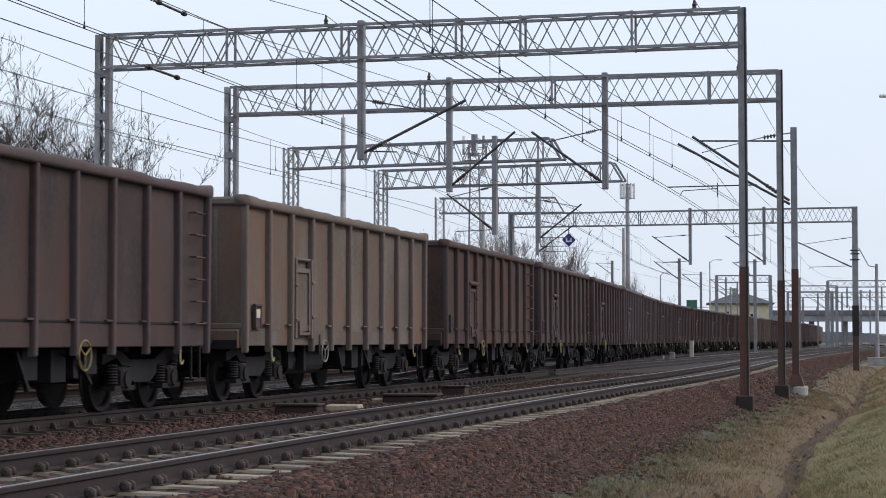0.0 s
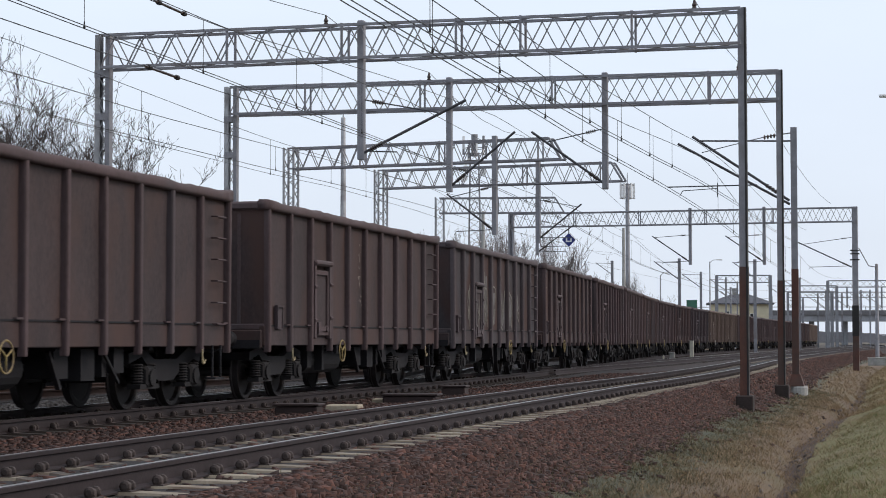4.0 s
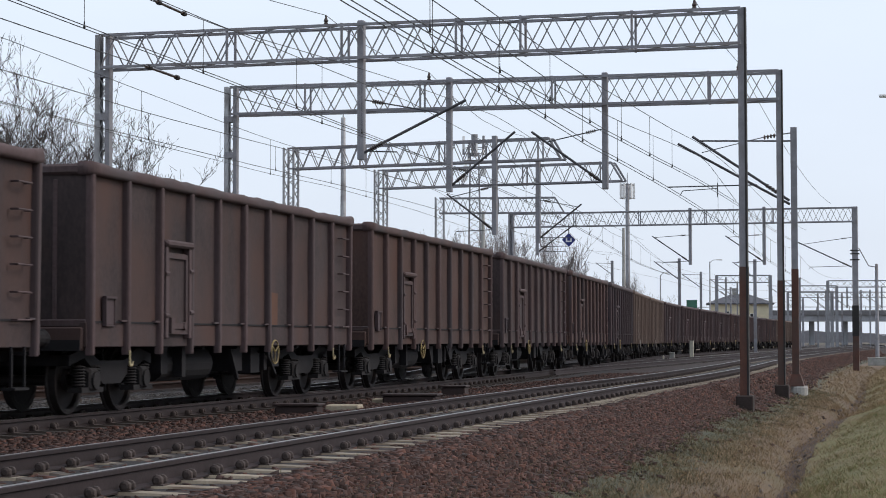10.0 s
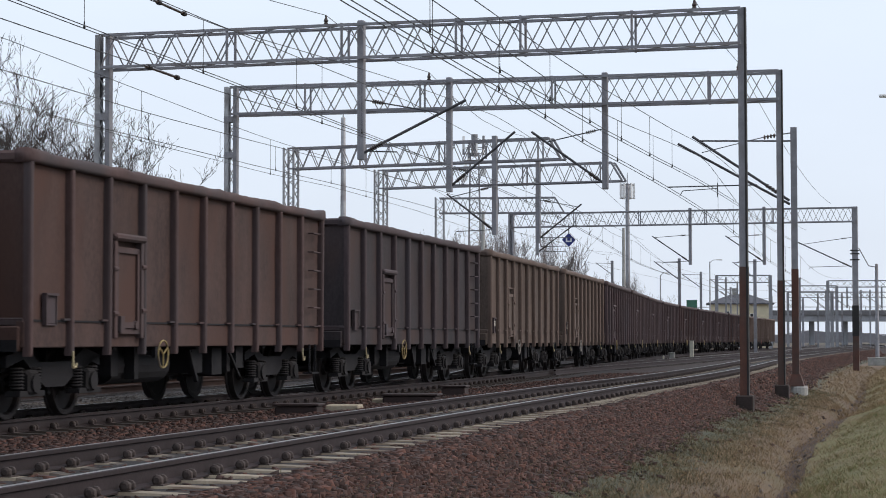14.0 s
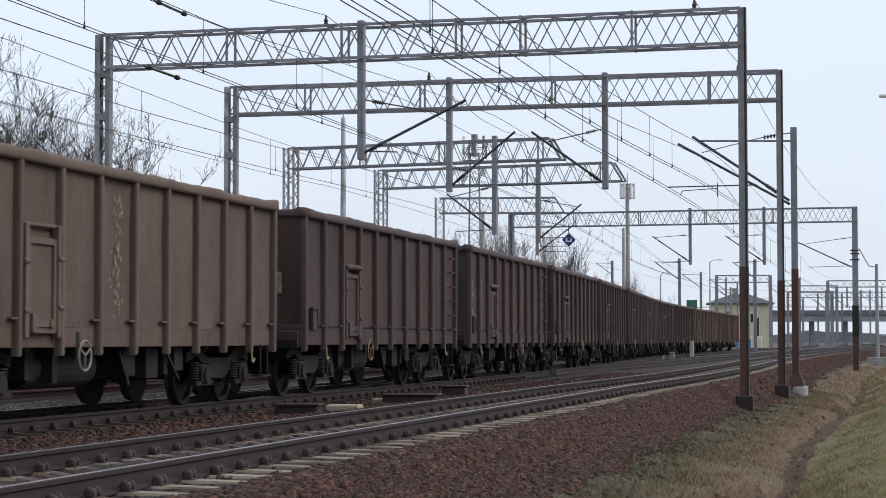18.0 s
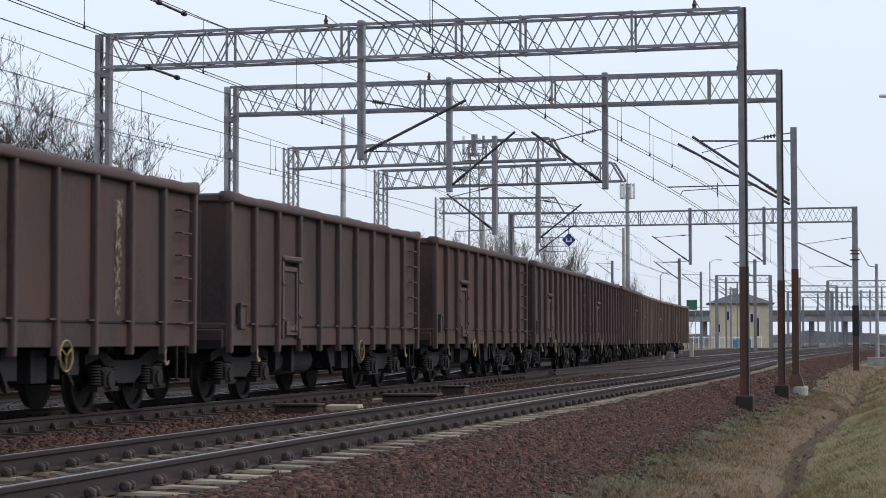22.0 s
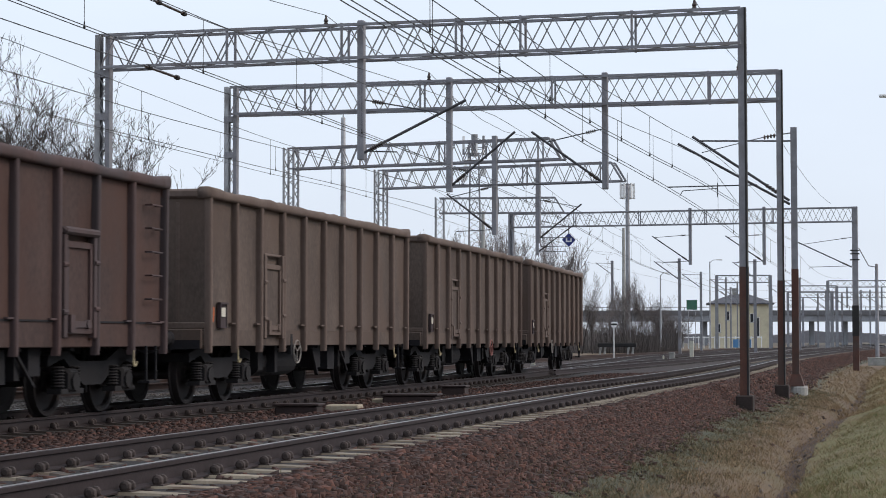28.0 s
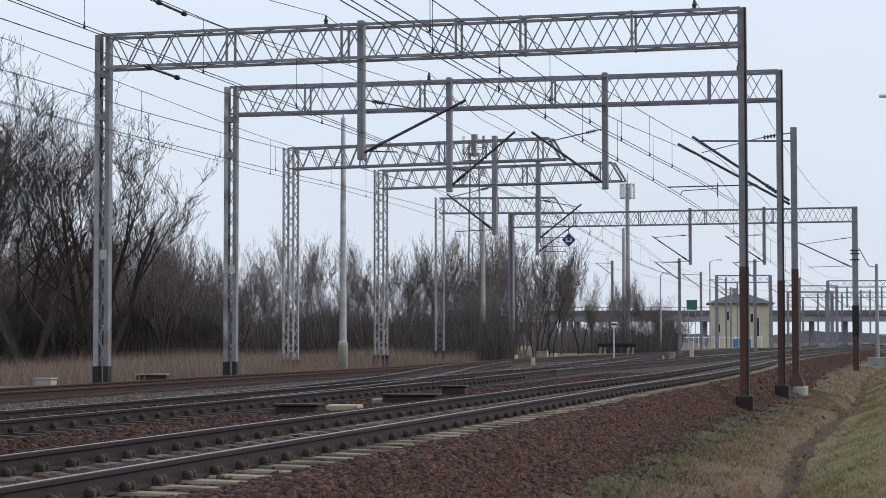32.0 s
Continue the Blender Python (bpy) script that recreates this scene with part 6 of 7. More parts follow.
def verge_spots(s0, s1, o0, o1, lift=0.0, patch=0.0, power=1.0, spill=0.0):
    """Spots on the ground between stations and offsets from the near track, denser towards the tripod."""
    def spots(rng, n):
        s = s0 + (s1 - s0) * rng.random(n) ** power
        o = o0 + (o1 - o0) * rng.random(n)
        if patch:
            o += patch * (np.sin(s * 1.7) * np.sin(s * 0.63 + 2) + rng.normal(0, 0.9, n))
        if spill:
            o = o - np.clip(o - 1.5, 0, 1) * toe(s) / 1.0 + np.where(rng.random(n) < 0.025, rng.exponential(spill, n), 0.0)
        if spill:
            o = np.where(o < 1.42, 2.84 - o, o)
        x, y, a = np.interp(s, LINE_S, LINE_X), np.interp(s, LINE_S, LINE_Y), np.interp(s, LINE_S, LINE_T)
        off = np.interp(s, [-420, 0, 40, 80, 130, 200, 460], [5.54, 5.54, 5.54, 6.83, 8.80, 10.31, 10.4]) + o
        z = np.interp(steepen(s, o), [q[0] for q in PROFILE], [q[1] for q in PROFILE]) + lift
        off = off + meander(s, o)
        return x + off * np.cos(a), y - off * np.sin(a), z
    return spots


def stones(name, label, mat, spots, count, size):
    """Loose angular stones: skewed, tilted blocks, open below, in one sheet of stuff."""
    rng = np.random.default_rng(count)
    x, y, z = spots(rng, count)
    base = np.array([(x, y, z) for z in (-0.5, 0.5) for y in (-0.66, 0.66) for x in (-0.8, 0.8)])
    r = size * (0.45 + 1.1 * rng.random((count, 1, 1)) ** 1.6)
    v = base[None] * r * (0.78 + 0.44 * rng.random((count, 8, 1))) + rng.normal(0, 0.13, (count, 8, 3)) * r
    tip, a = rng.normal(0, 0.26, (count, 1)), rng.random(count) * 6.283
    c, s = np.cos(tip), np.sin(tip)
    v = np.stack([v[:, :, 0], v[:, :, 1] * c - v[:, :, 2] * s, v[:, :, 1] * s + v[:, :, 2] * c], 2)
    c, s = np.cos(a)[:, None], np.sin(a)[:, None]
    vx, vy = v[:, :, 0] * c - v[:, :, 1] * s, v[:, :, 0] * s + v[:, :, 1] * c
    v = np.stack([vx + x[:, None], vy + y[:, None], v[:, :, 2] + z[:, None] + size * (0.9 * rng.random((count, 1)) - 0.25)], 2)
    f = np.array([(4, 5, 7, 6), (0, 1, 5, 4), (2, 6, 7, 3), (0, 4, 6, 2), (1, 3, 7, 5)])
    idx = (np.arange(count)[:, None, None] * 8 + f[None]).ravel()
    me = bpy.data.meshes.new(name)
    me.vertices.add(count * 8)
    me.vertices.foreach_set("co", v.ravel())
    me.loops.add(count * 20)
    me.polygons.add(count * 5)
    me.loops.foreach_set("vertex_index", idx)
    me.polygons.foreach_set("loop_start", np.arange(count * 5) * 4)
    me.materials.append(mat)
    me.update()
    me.validate()
    return tagged(new(name, me), label, "ballast", kind="stuff")


def crib_spots(s0, s1, o0, o1, lift):
    """Spots between the near track's sleepers, none on them."""
    def spots(rng, n):
        k = rng.integers(0, int((s1 - s0) / 0.6265), n)
        s = 8.48 + np.ceil((s0 - 8.48) / 0.6265) * 0.6265 + k * 0.6265 + 0.19 + 0.25 * rng.random(n)
        o = o0 + (o1 - o0) * rng.random(n)
        x, y, a = np.interp(s, LINE_S, LINE_X), np.interp(s, LINE_S, LINE_Y), np.interp(s, LINE_S, LINE_T)
        off = np.interp(s, [-420, 0, 40, 80, 130, 200, 460], [5.54, 5.54, 5.54, 6.83, 8.80, 10.31, 10.4]) + o
        return x + off * np.cos(a), y - off * np.sin(a), np.full(n, -0.098 + lift)
    return spots


stones("ballast_stones", "loose brown ballast stones on the near shoulder", STONES, verge_spots(11, 48, 1.36, 2.6, 0, 0.12, 1.3, 0.5), 56000, 0.031)
stones("ballast_stones", "brown ballast stones farther along the shoulder", STONES, verge_spots(48, 230, 1.38, 2.9, 0, 0.1, 1.6, 0.5), 26000, 0.050)
stones("ballast_stones", "brown ballast stones between the two tracks", STONES, verge_spots(17, 70, -4.3, -1.36, 0, 0, 1.3), 17000, 0.030)
stones("ballast_stones", "loose ballast stones between the near sleepers", STONES, crib_spots(12, 60, -1.3, 1.40, -0.03), 13000, 0.032)
stones("ballast_stones", "grey ballast stones beside the siding", STONES_GREY, verge_spots(28, 90, -9.9, -7.0, 0, 0, 1.2), 16000, 0.030)
blades("dead_grass", "tufts of dead grass at the foot of the ballast", DRY_GRASS, verge_spots(15, 60, 3.05, 4.6, -0.02, 0.3, 1.5), 70000, (0.03, 0.15), 0.006, 0.8, wave=0.0)
blades("verge_grass", "short green and yellow grass on the ditch bank", GREEN_GRASS, verge_spots(16, 85, 4.75, 7.2, -0.02, 0.1, 1.5), 80000, (0.03, 0.12), 0.006, 0.8, wave=0.0)
blades("verge_grass", "dull green and grey turf at the foot of the ballast", TURF_GRASS, verge_spots(15, 70, 2.3, 3.6, -0.02, 0.38, 1.4), 64000, (0.03, 0.15), 0.006, 0.8, wave=0.0)
blades("dead_grass", "dead grass and weeds along the far verge", DRY_GRASS, verge_spots(55, 140, 2.9, 6.5, -0.02, 0.3, 1.2), 26000, (0.03, 0.2), 0.018, 0.7, wave=0.0)
blades("dead_grass", "dead grass on the ditch bank", DRY_GRASS, verge_spots(16, 110, 4.4, 7.4, -0.02, 0.3, 1.3), 40000, (0.03, 0.15), 0.006, 0.8, wave=0.0)
stones("ditch_litter", "stones and litter lying in the ditch", STONES_GREY, verge_spots(18, 70, 4.2, 4.75, -0.02, 0.08, 1.2), 260, 0.045)


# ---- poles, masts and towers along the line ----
# far steel greys are raised: distance haze is put into their colour
HAZE_GREY = surface("hazed_far_steel", (0.1840, 0.1840, 0.1955), (0.2760, 0.2760, 0.2990), 0.7, 0.1, 2, 30, 0.0)
CREAM = surface("cream_render", (0.5460, 0.4810, 0.3432), (0.6760, 0.6110, 0.4488), 0.9, 0, 0.8, 12, 0.1, (0.4290, 0.3770, 0.2772), 0.3, 0.35, 0.03)
SLATE = surface("dark_roof_felt", (0.060, 0.060, 0.072), (0.10, 0.10, 0.115), 0.85, 0, 1, 15, 0.1)
DARK_GLASS = surface("dark_window_glass", (0.02, 0.022, 0.026), (0.04, 0.043, 0.05), 0.15, 0, 1, 10, 0.0)
BLUE = surface("blue_sheet", (0.05, 0.16, 0.34), (0.08, 0.22, 0.42), 0.6, 0, 2, 20, 0.05)
SIGN_BLUE = surface("sign_blue_enamel", (0.012, 0.025, 0.16), (0.02, 0.035, 0.20), 0.4, 0, 4, 30, 0.0)
SIGN_WHITE = surface("sign_white_enamel", (0.72, 0.72, 0.72), (0.8, 0.8, 0.8), 0.4, 0, 4, 30, 0.0)
SIGN_BLACK = surface("sign_black_enamel", (0.012, 0.012, 0.012), (0.02, 0.02, 0.02), 0.5, 0, 4, 30, 0.0)
GREEN_BOARD = surface("green_board", (0.03, 0.12, 0.08), (0.05, 0.16, 0.11), 0.6, 0, 3, 30, 0.0)
# bridge concrete paler and bluer, with the haze in its colour
BRIDGE = surface("hazed_bridge_concrete", (0.2530, 0.2587, 0.2808), (0.3450, 0.3507, 0.3744), 0.9, 0, 0.4, 6, 0.1, (0.1955, 0.1840, 0.1930), 0.15, 0.4, 0.04)
BRIDGE_DARK = surface("bridge_parapet", (0.12, 0.115, 0.125), (0.17, 0.165, 0.175), 0.9, 0, 0.4, 6, 0.1)


def pole(name, label, category, x, y, z0, z1, r0, r1, mat, collar=None, group=""):
    p = thing(name, label, category, pose(x, y, 0), group)
    part("shaft", Shape().lathe([(r0, z0), (r0 * 0.97, z0 + 0.1), (r1, z1 - 0.05), (r1 * 0.8, z1)], 12, "z").mesh("shaft", mat, smooth=True), p)
    if collar:
        part("sleeve", Shape().lathe([(r0 * 1.35, z0 - 0.1), (r0 * 1.2, z0 + collar), (r0, z0 + collar + 0.06)], 12, "z").mesh("sleeve", CONCRETE, smooth=True), p, label="pale concrete sleeve")
    return p


p = pole("lamp_pole", "tall tapering grey pole in a concrete sleeve beside siding", "pole", -4.09, 82.0, -0.3, 10.15, 0.16, 0.09, GALV, 1.2)
part("tip", Shape().tube((0, 0, 10.1), (0, 0, 10.45), 0.02, n=6).mesh("tip", BLACK_TAR), p)
pole("concrete_pole", "tapering pale concrete pole beside the siding", "pole", 2.7, 135.0, -0.3, 9.7, 0.19, 0.11, CONCRETE, 0.7)
p = pole("radio_mast", "tall slim grey radio mast with a boxed antenna head", "mast", 23.8, 258.0, -0.3, 21.2, 0.34, 0.24, HAZE_GREY)
for k in range(6):
    a = k * math.pi / 3
    part("antenna", Shape().box(-0.14, 0.14, -0.1, 0.1, 19.2, 21.2).mesh("antenna", SIGN_WHITE), p, Matrix.Translation((0.85 * math.cos(a), 0.85 * math.sin(a), 0)) @ Matrix.Rotation(a, 4, "Z"))
for z in (19.3, 21.0):
    part("antenna_ring", Shape().ring((0, 0, z), 0.85, 0.05, "z", 14, 5).mesh("antenna_ring", HAZE_GREY), p)
part("tip", Shape().tube((0, 0, 21.2), (0, 0, 22.6), 0.05, n=6).mesh("tip", HAZE_GREY), p)
pole("concrete_pole", "pale concrete pole next to the radio mast", "pole", 20.3, 225.0, -0.3, 13.6, 0.26, 0.16, CONCRETE)
pole("concrete_pole", "pale concrete pole before the brick wall", "pole", 17.0, 270.0, -0.3, 7.0, 0.24, 0.16, CONCRETE)


def lattice_tower():
    x, y = 4.75, 300.0
    t = thing("telecom_tower", "distant lattice telecom tower crowned with antennas and platform", "tower", pose(x, y, -0.4))
    h0, h1, top = 1.15, 0.62, 29.5
    cs = [(-1, -1), (1, -1), (1, 1), (-1, 1)]
    for cx, cy in cs:
        part("tower_leg", Shape().bar((cx * h0, cy * h0, 0), (cx * h1, cy * h1, top), 0.22).mesh("tower_leg", HAZE_GREY), t)
    for i in range(4):
        a, b = cs[i], cs[(i + 1) % 4]
        lattice_face(t, "lacing", None, (a[0] * h0, a[1] * h0, 0), (a[0] * h1, a[1] * h1, top), (b[0] * h0, b[1] * h0, 0), (b[0] * h1, b[1] * h1, top), 26, 0.11, HAZE_GREY)
    for z in (28.2, 31.0):
        part("platform", Shape().lathe([(1.5, z), (1.6, z + 0.15)], 12, "z").mesh("platform", HAZE_GREY), t)
    part("railing", Shape().ring((0, 0, 29.3), 1.6, 0.05, "z", 16, 4).ring((0, 0, 30.2), 1.6, 0.05, "z", 16, 4).mesh("railing", HAZE_GREY), t)
    part("core", Shape().tube((0, 0, 29), (0, 0, 32.3), 0.5, n=10).mesh("core", HAZE_GREY), t)
    for k in range(9):
        a = k * 0.698
        part("antenna", Shape().box(-0.14, 0.14, -0.12, 0.12, 28.6 + (k % 3) * 0.7, 30.6 + (k % 3) * 0.7).mesh("antenna", SIGN_WHITE if k % 2 else HAZE_GREY), t, Matrix.Translation((1.75 * math.cos(a), 1.75 * math.sin(a), 0)) @ Matrix.Rotation(a, 4, "Z"))
    for cx, z in ((-1.6, 25.6), (-1.3, 27.0), (1.2, 26.5)):
        part("dish", Shape().lathe([(0.05, 0.25), (0.45, 0.12), (0.55, 0)], 14, "y", (cx, -1.1, z)).mesh("dish", SIGN_WHITE), t)


lattice_tower()

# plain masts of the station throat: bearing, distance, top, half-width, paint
for u, d, top, r, mat, lab in ((0.118, 150, 7.1, 0.13, GREY_PAINT, "dark grey overhead line mast"), (0.1287, 200, 7.8, 0.14, HAZE_GREY, "grey steel mast of the station throat"),
                               (0.1412, 240, 8.5, 0.13, HAZE_GREY, "grey steel mast of the station throat"), (0.1435, 262, 7.9, 0.14, HAZE_GREY, "grey steel mast of the station throat"),
                               (0.1468, 290, 8.5, 0.12, HAZE_GREY, "grey steel mast of the station throat"), (0.1557, 172, 7.9, 0.17, GREY_PAINT, "grey overhead line mast with brackets"),
                               (0.170, 235, 7.6, 0.14, HAZE_GREY, "grey steel mast of the station throat"), (0.178, 240, 8.4, 0.15, GREY_PAINT, "grey steel mast of the station throat"), (0.1795, 300, 7.2, 0.2, GREY_PAINT, "dark steel mast of the station throat"),
                               (0.187, 310, 8.2, 0.16, HAZE_GREY, "grey steel mast of the station throat"), (0.191, 270, 7.7, 0.15, HAZE_GREY, "grey steel mast of the station throat"), (0.194, 330, 9.0, 0.36, HAZE_GREY, "broad grey steel column of the throat"),
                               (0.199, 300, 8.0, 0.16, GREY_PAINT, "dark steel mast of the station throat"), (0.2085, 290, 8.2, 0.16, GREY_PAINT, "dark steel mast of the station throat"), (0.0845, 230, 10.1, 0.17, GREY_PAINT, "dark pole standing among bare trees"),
                               (0.213, 280, 8.0, 0.14, HAZE_GREY, "grey steel mast of the station throat"), (0.1507, 300, 8.7, 0.12, HAZE_GREY, "grey steel mast of the station throat"), (0.164, 300, 7.5, 0.14, HAZE_GREY, "grey steel mast of the station throat")):
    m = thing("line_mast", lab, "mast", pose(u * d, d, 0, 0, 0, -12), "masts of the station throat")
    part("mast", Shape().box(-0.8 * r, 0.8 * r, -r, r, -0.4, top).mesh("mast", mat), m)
    part("bracket", Shape().tube((0, 0, top - 1.6), (-1.9, 0, top - 0.2), 0.05, n=6).tube((0, 0, top - 0.3), (-1.8, 0, top - 0.25), 0.03, n=6).mesh("bracket", GREY_PAINT), m)


def street_lamp(label, x, y, top, arm, way=1, mat=None):
    p = pole("street_lamp", label, "lamp post", x, y, -0.4, top, 0.11, 0.06, mat or GALV, group="lamp posts")
    part("arm", Shape().tube((0, 0, top - 0.1), (way * arm * 0.4, 0, top + 0.18), 0.035, n=6).tube((way * arm * 0.4, 0, top + 0.18), (way * arm, 0, top + 0.2), 0.035, n=6).mesh("arm", mat or GALV), p)
    part("lamp_head", Shape().chamfer(way * arm - 0.3, way * arm + 0.35, -0.1, 0.1, top + 0.14, top + 0.28, 0.04).mesh("lamp_head", SIGN_WHITE), p)


street_lamp("grey lamp post with a short arm", 0.1085 * 200, 200, 7.5, 0.7)
street_lamp("tall grey lamp post with a curved arm", 0.1215 * 0.1215 * 190, 190, 10.1, 0.6)
street_lamp("grey lamp post by the signal cabin", 0.1332 * 215, 215, 9.4, 1.0)
p = pole("street_lamp", "lamp post with two hooked arms beside the line", "lamp post", 32.9, 152.0, -0.7, 6.75, 0.16, 0.12, GREY_PAINT, group="lamp posts")
part("arm", Shape().tube((0, 0, 6.5), (-0.6, 0, 6.6), 0.04, n=6).tube((-0.6, 0, 6.6), (-1.3, 0, 7.9), 0.04, n=6).tube((-1.3, 0, 7.9), (-1.75, 0, 8.0), 0.04, n=6).tube((-1.75, 0, 8.0), (-1.85, 0, 7.6), 0.05, n=6).mesh("arm", GREY_PAINT), p)
street_lamp("tall lamp post whose head leans over the verge", 18.8, 80.0, 10.55, 1.0, -1)

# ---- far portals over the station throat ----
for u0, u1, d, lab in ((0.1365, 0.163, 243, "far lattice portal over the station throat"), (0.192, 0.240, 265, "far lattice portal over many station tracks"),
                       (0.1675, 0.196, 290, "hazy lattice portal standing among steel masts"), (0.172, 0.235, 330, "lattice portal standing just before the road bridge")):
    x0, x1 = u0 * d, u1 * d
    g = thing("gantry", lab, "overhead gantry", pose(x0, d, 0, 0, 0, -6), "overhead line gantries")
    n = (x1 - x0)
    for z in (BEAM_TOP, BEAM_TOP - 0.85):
        part("chord", Shape().bar((0, 0, z), (n, 0, z), 0.14).mesh("chord", HAZE_GREY), g)
    lattice_face(g, "brace", None, (0, 0, BEAM_TOP - 0.85), (n, 0, BEAM_TOP - 0.85), (0, 0, BEAM_TOP), (n, 0, BEAM_TOP), max(8, int(n / 0.8)), 0.08, HAZE_GREY)
    lattice_face(g, "brace", None, (0, 0.3, BEAM_TOP), (n, 0.3, BEAM_TOP), (0, 0.3, BEAM_TOP - 0.85), (n, 0.3, BEAM_TOP - 0.85), max(8, int(n / 0.8)), 0.08, HAZE_GREY)
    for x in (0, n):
        part("mast", Shape().box(x - 0.2, x + 0.2, -0.2, 0.2, -0.4, BEAM_TOP).mesh("mast", HAZE_GREY), g)
    k = 0
    while k * 4.5 + 2.5 < n:
        x = k * 4.5 + 2.5
        part("drop_post", Shape().box(x - 0.1, x + 0.1, -0.1, 0.1, 5.2, BEAM_TOP - 0.85).mesh("drop_post", HAZE_GREY), g)
        part("inclined_strut", Shape().tube((x, 0, 5.3), (x - 2.0, 0, 6.9), 0.05, n=5).mesh("inclined_strut", GREY_PAINT), g)
        k += 1

# ---- the signal cabin ----
def signal_cabin():
    c = thing("signal_cabin", "cream two-storey signal cabin with a low dark hipped roof", "building", pose(47.65, 322, 0.0, 0, 0, -7))
    w, d, h = 4.75, 3.6, 6.65
    # front wall pieces round four openings
    opens = [(-3.8, -3.1, 2.2, 3.6), (-2.4, -1.7, 4.1, 5.6), (1.5, 2.1, 3.8, 5.2), (2.5, 3.0, 1.5, 4.6)]
    xs = sorted({-w, w, *[o[0] for o in opens], *[o[1] for o in opens]})
    for a, b in zip(xs[:-1], xs[1:]):
        z = -0.4
        for o in sorted([q for q in opens if q[0] <= a and q[1] >= b], key=lambda q: q[2]):
            part("front_wall", Shape().box(a, b, -d, -d + 0.35, z, o[2]).mesh("front_wall", CREAM), c)
            z = o[3]
        part("front_wall", Shape().box(a, b, -d, -d + 0.35, z, h).mesh("front_wall", CREAM), c)
    for nm, q in (("side_wall", (-w, -w + 0.35, -d + 0.35, d)), ("side_wall", (w - 0.35, w, -d + 0.35, d)), ("rear_wall", (-w + 0.35, w - 0.35, d - 0.35, d))):
        part(nm, Shape().box(*q, -0.4, h).mesh(nm, CREAM), c)
    for a, b, z0, z1 in opens:
        win = part("window", Shape().box(a, a + 0.07, -d + 0.05, -d + 0.15, z0, z1).box(b - 0.07, b, -d + 0.05, -d + 0.15, z0, z1).box(a + 0.07, b - 0.07, -d + 0.05, -d + 0.15, z0, z0 + 0.07).box(a + 0.07, b - 0.07, -d + 0.05, -d + 0.15, z1 - 0.07, z1).mesh("window", SIGN_WHITE), c)
        part("pane", Shape().box(a + 0.07, b - 0.07, -d + 0.09, -d + 0.12, z0 + 0.07, z1 - 0.07).mesh("pane", DARK_GLASS), win)
        part("sill", Shape().box(a - 0.08, b + 0.08, -d - 0.12, -d + 0.04, z0 - 0.1, z0).mesh("sill", CONCRETE), win)
    e = 0.6
    v = [(-w - e, -d - e, h), (w + e, -d - e, h), (w + e, d + e, h), (-w - e, d + e, h), (-w - e, -d - e, h + 0.2), (w + e, -d - e, h + 0.2), (w + e, d + e, h + 0.2), (-w - e, d + e, h + 0.2), (-1.4, 0, h + 1.7), (1.4, 0, h + 1.7)]
    part("roof", Shape().add(v, [(3, 2, 1, 0), (0, 1, 5, 4), (1, 2, 6, 5), (2, 3, 7, 6), (3, 0, 4, 7), (4, 5, 9, 8), (5, 6, 9), (6, 7, 8, 9), (7, 4, 8)]).mesh("roof", SLATE), c)
    part("chimney", Shape().box(-1.2, -0.4, -0.4, 0.4, h + 1.0, h + 2.5).box(-1.3, -0.3, -0.5, 0.5, h + 2.5, h + 2.65).mesh("chimney", CONCRETE), c)


signal_cabin()

# ---- the road bridge far behind ----
def road_bridge():
    b = thing("road_bridge", "long grey concrete road bridge crossing the station throat", "bridge", pose(0, 480, 0))
    x0, x1 = 24.0, 125.0
    part("deck", Shape().box(x0, x1, -5, 5, 5.4, 7.0).mesh("deck", BRIDGE), b)
    part("parapet", Shape().box(x0, x1, -5.3, -5.0, 6.8, 8.0).mesh("parapet", BRIDGE_DARK), b)
    part("parapet", Shape().box(x0, x1, 5.0, 5.3, 6.8, 8.0).mesh("parapet", BRIDGE_DARK), b)
    for k in range(26):
        x = x0 + 2 + k * 3.9
        part("railing_post", Shape().box(x - 0.08, x + 0.08, -5.25, -5.1, 8.0, 8.7).mesh("railing_post", HAZE_GREY), b)
    part("handrail", Shape().box(x0, x1, -5.25, -5.1, 8.7, 8.85).mesh("handrail", HAZE_GREY), b)
    for k in range(9):
        x = x0 + 5 + k * 11.2
        for dx in (0.0, 3.2):
            part("pier", Shape().chamfer(-0.4, 5.6, -0.55, 0.55, -0.6, 0.6, 0.15).mesh("pier", BRIDGE), b, Matrix.Translation((x + dx, 0, 0)) @ Matrix.Rotation(-math.pi / 2, 4, "Y"))
    part("abutment", Shape().box(x0 - 14, x0 + 3, -4.8, 4.8, -0.4, 5.4).mesh("abutment", BRIDGE_DARK), b)


road_bridge()


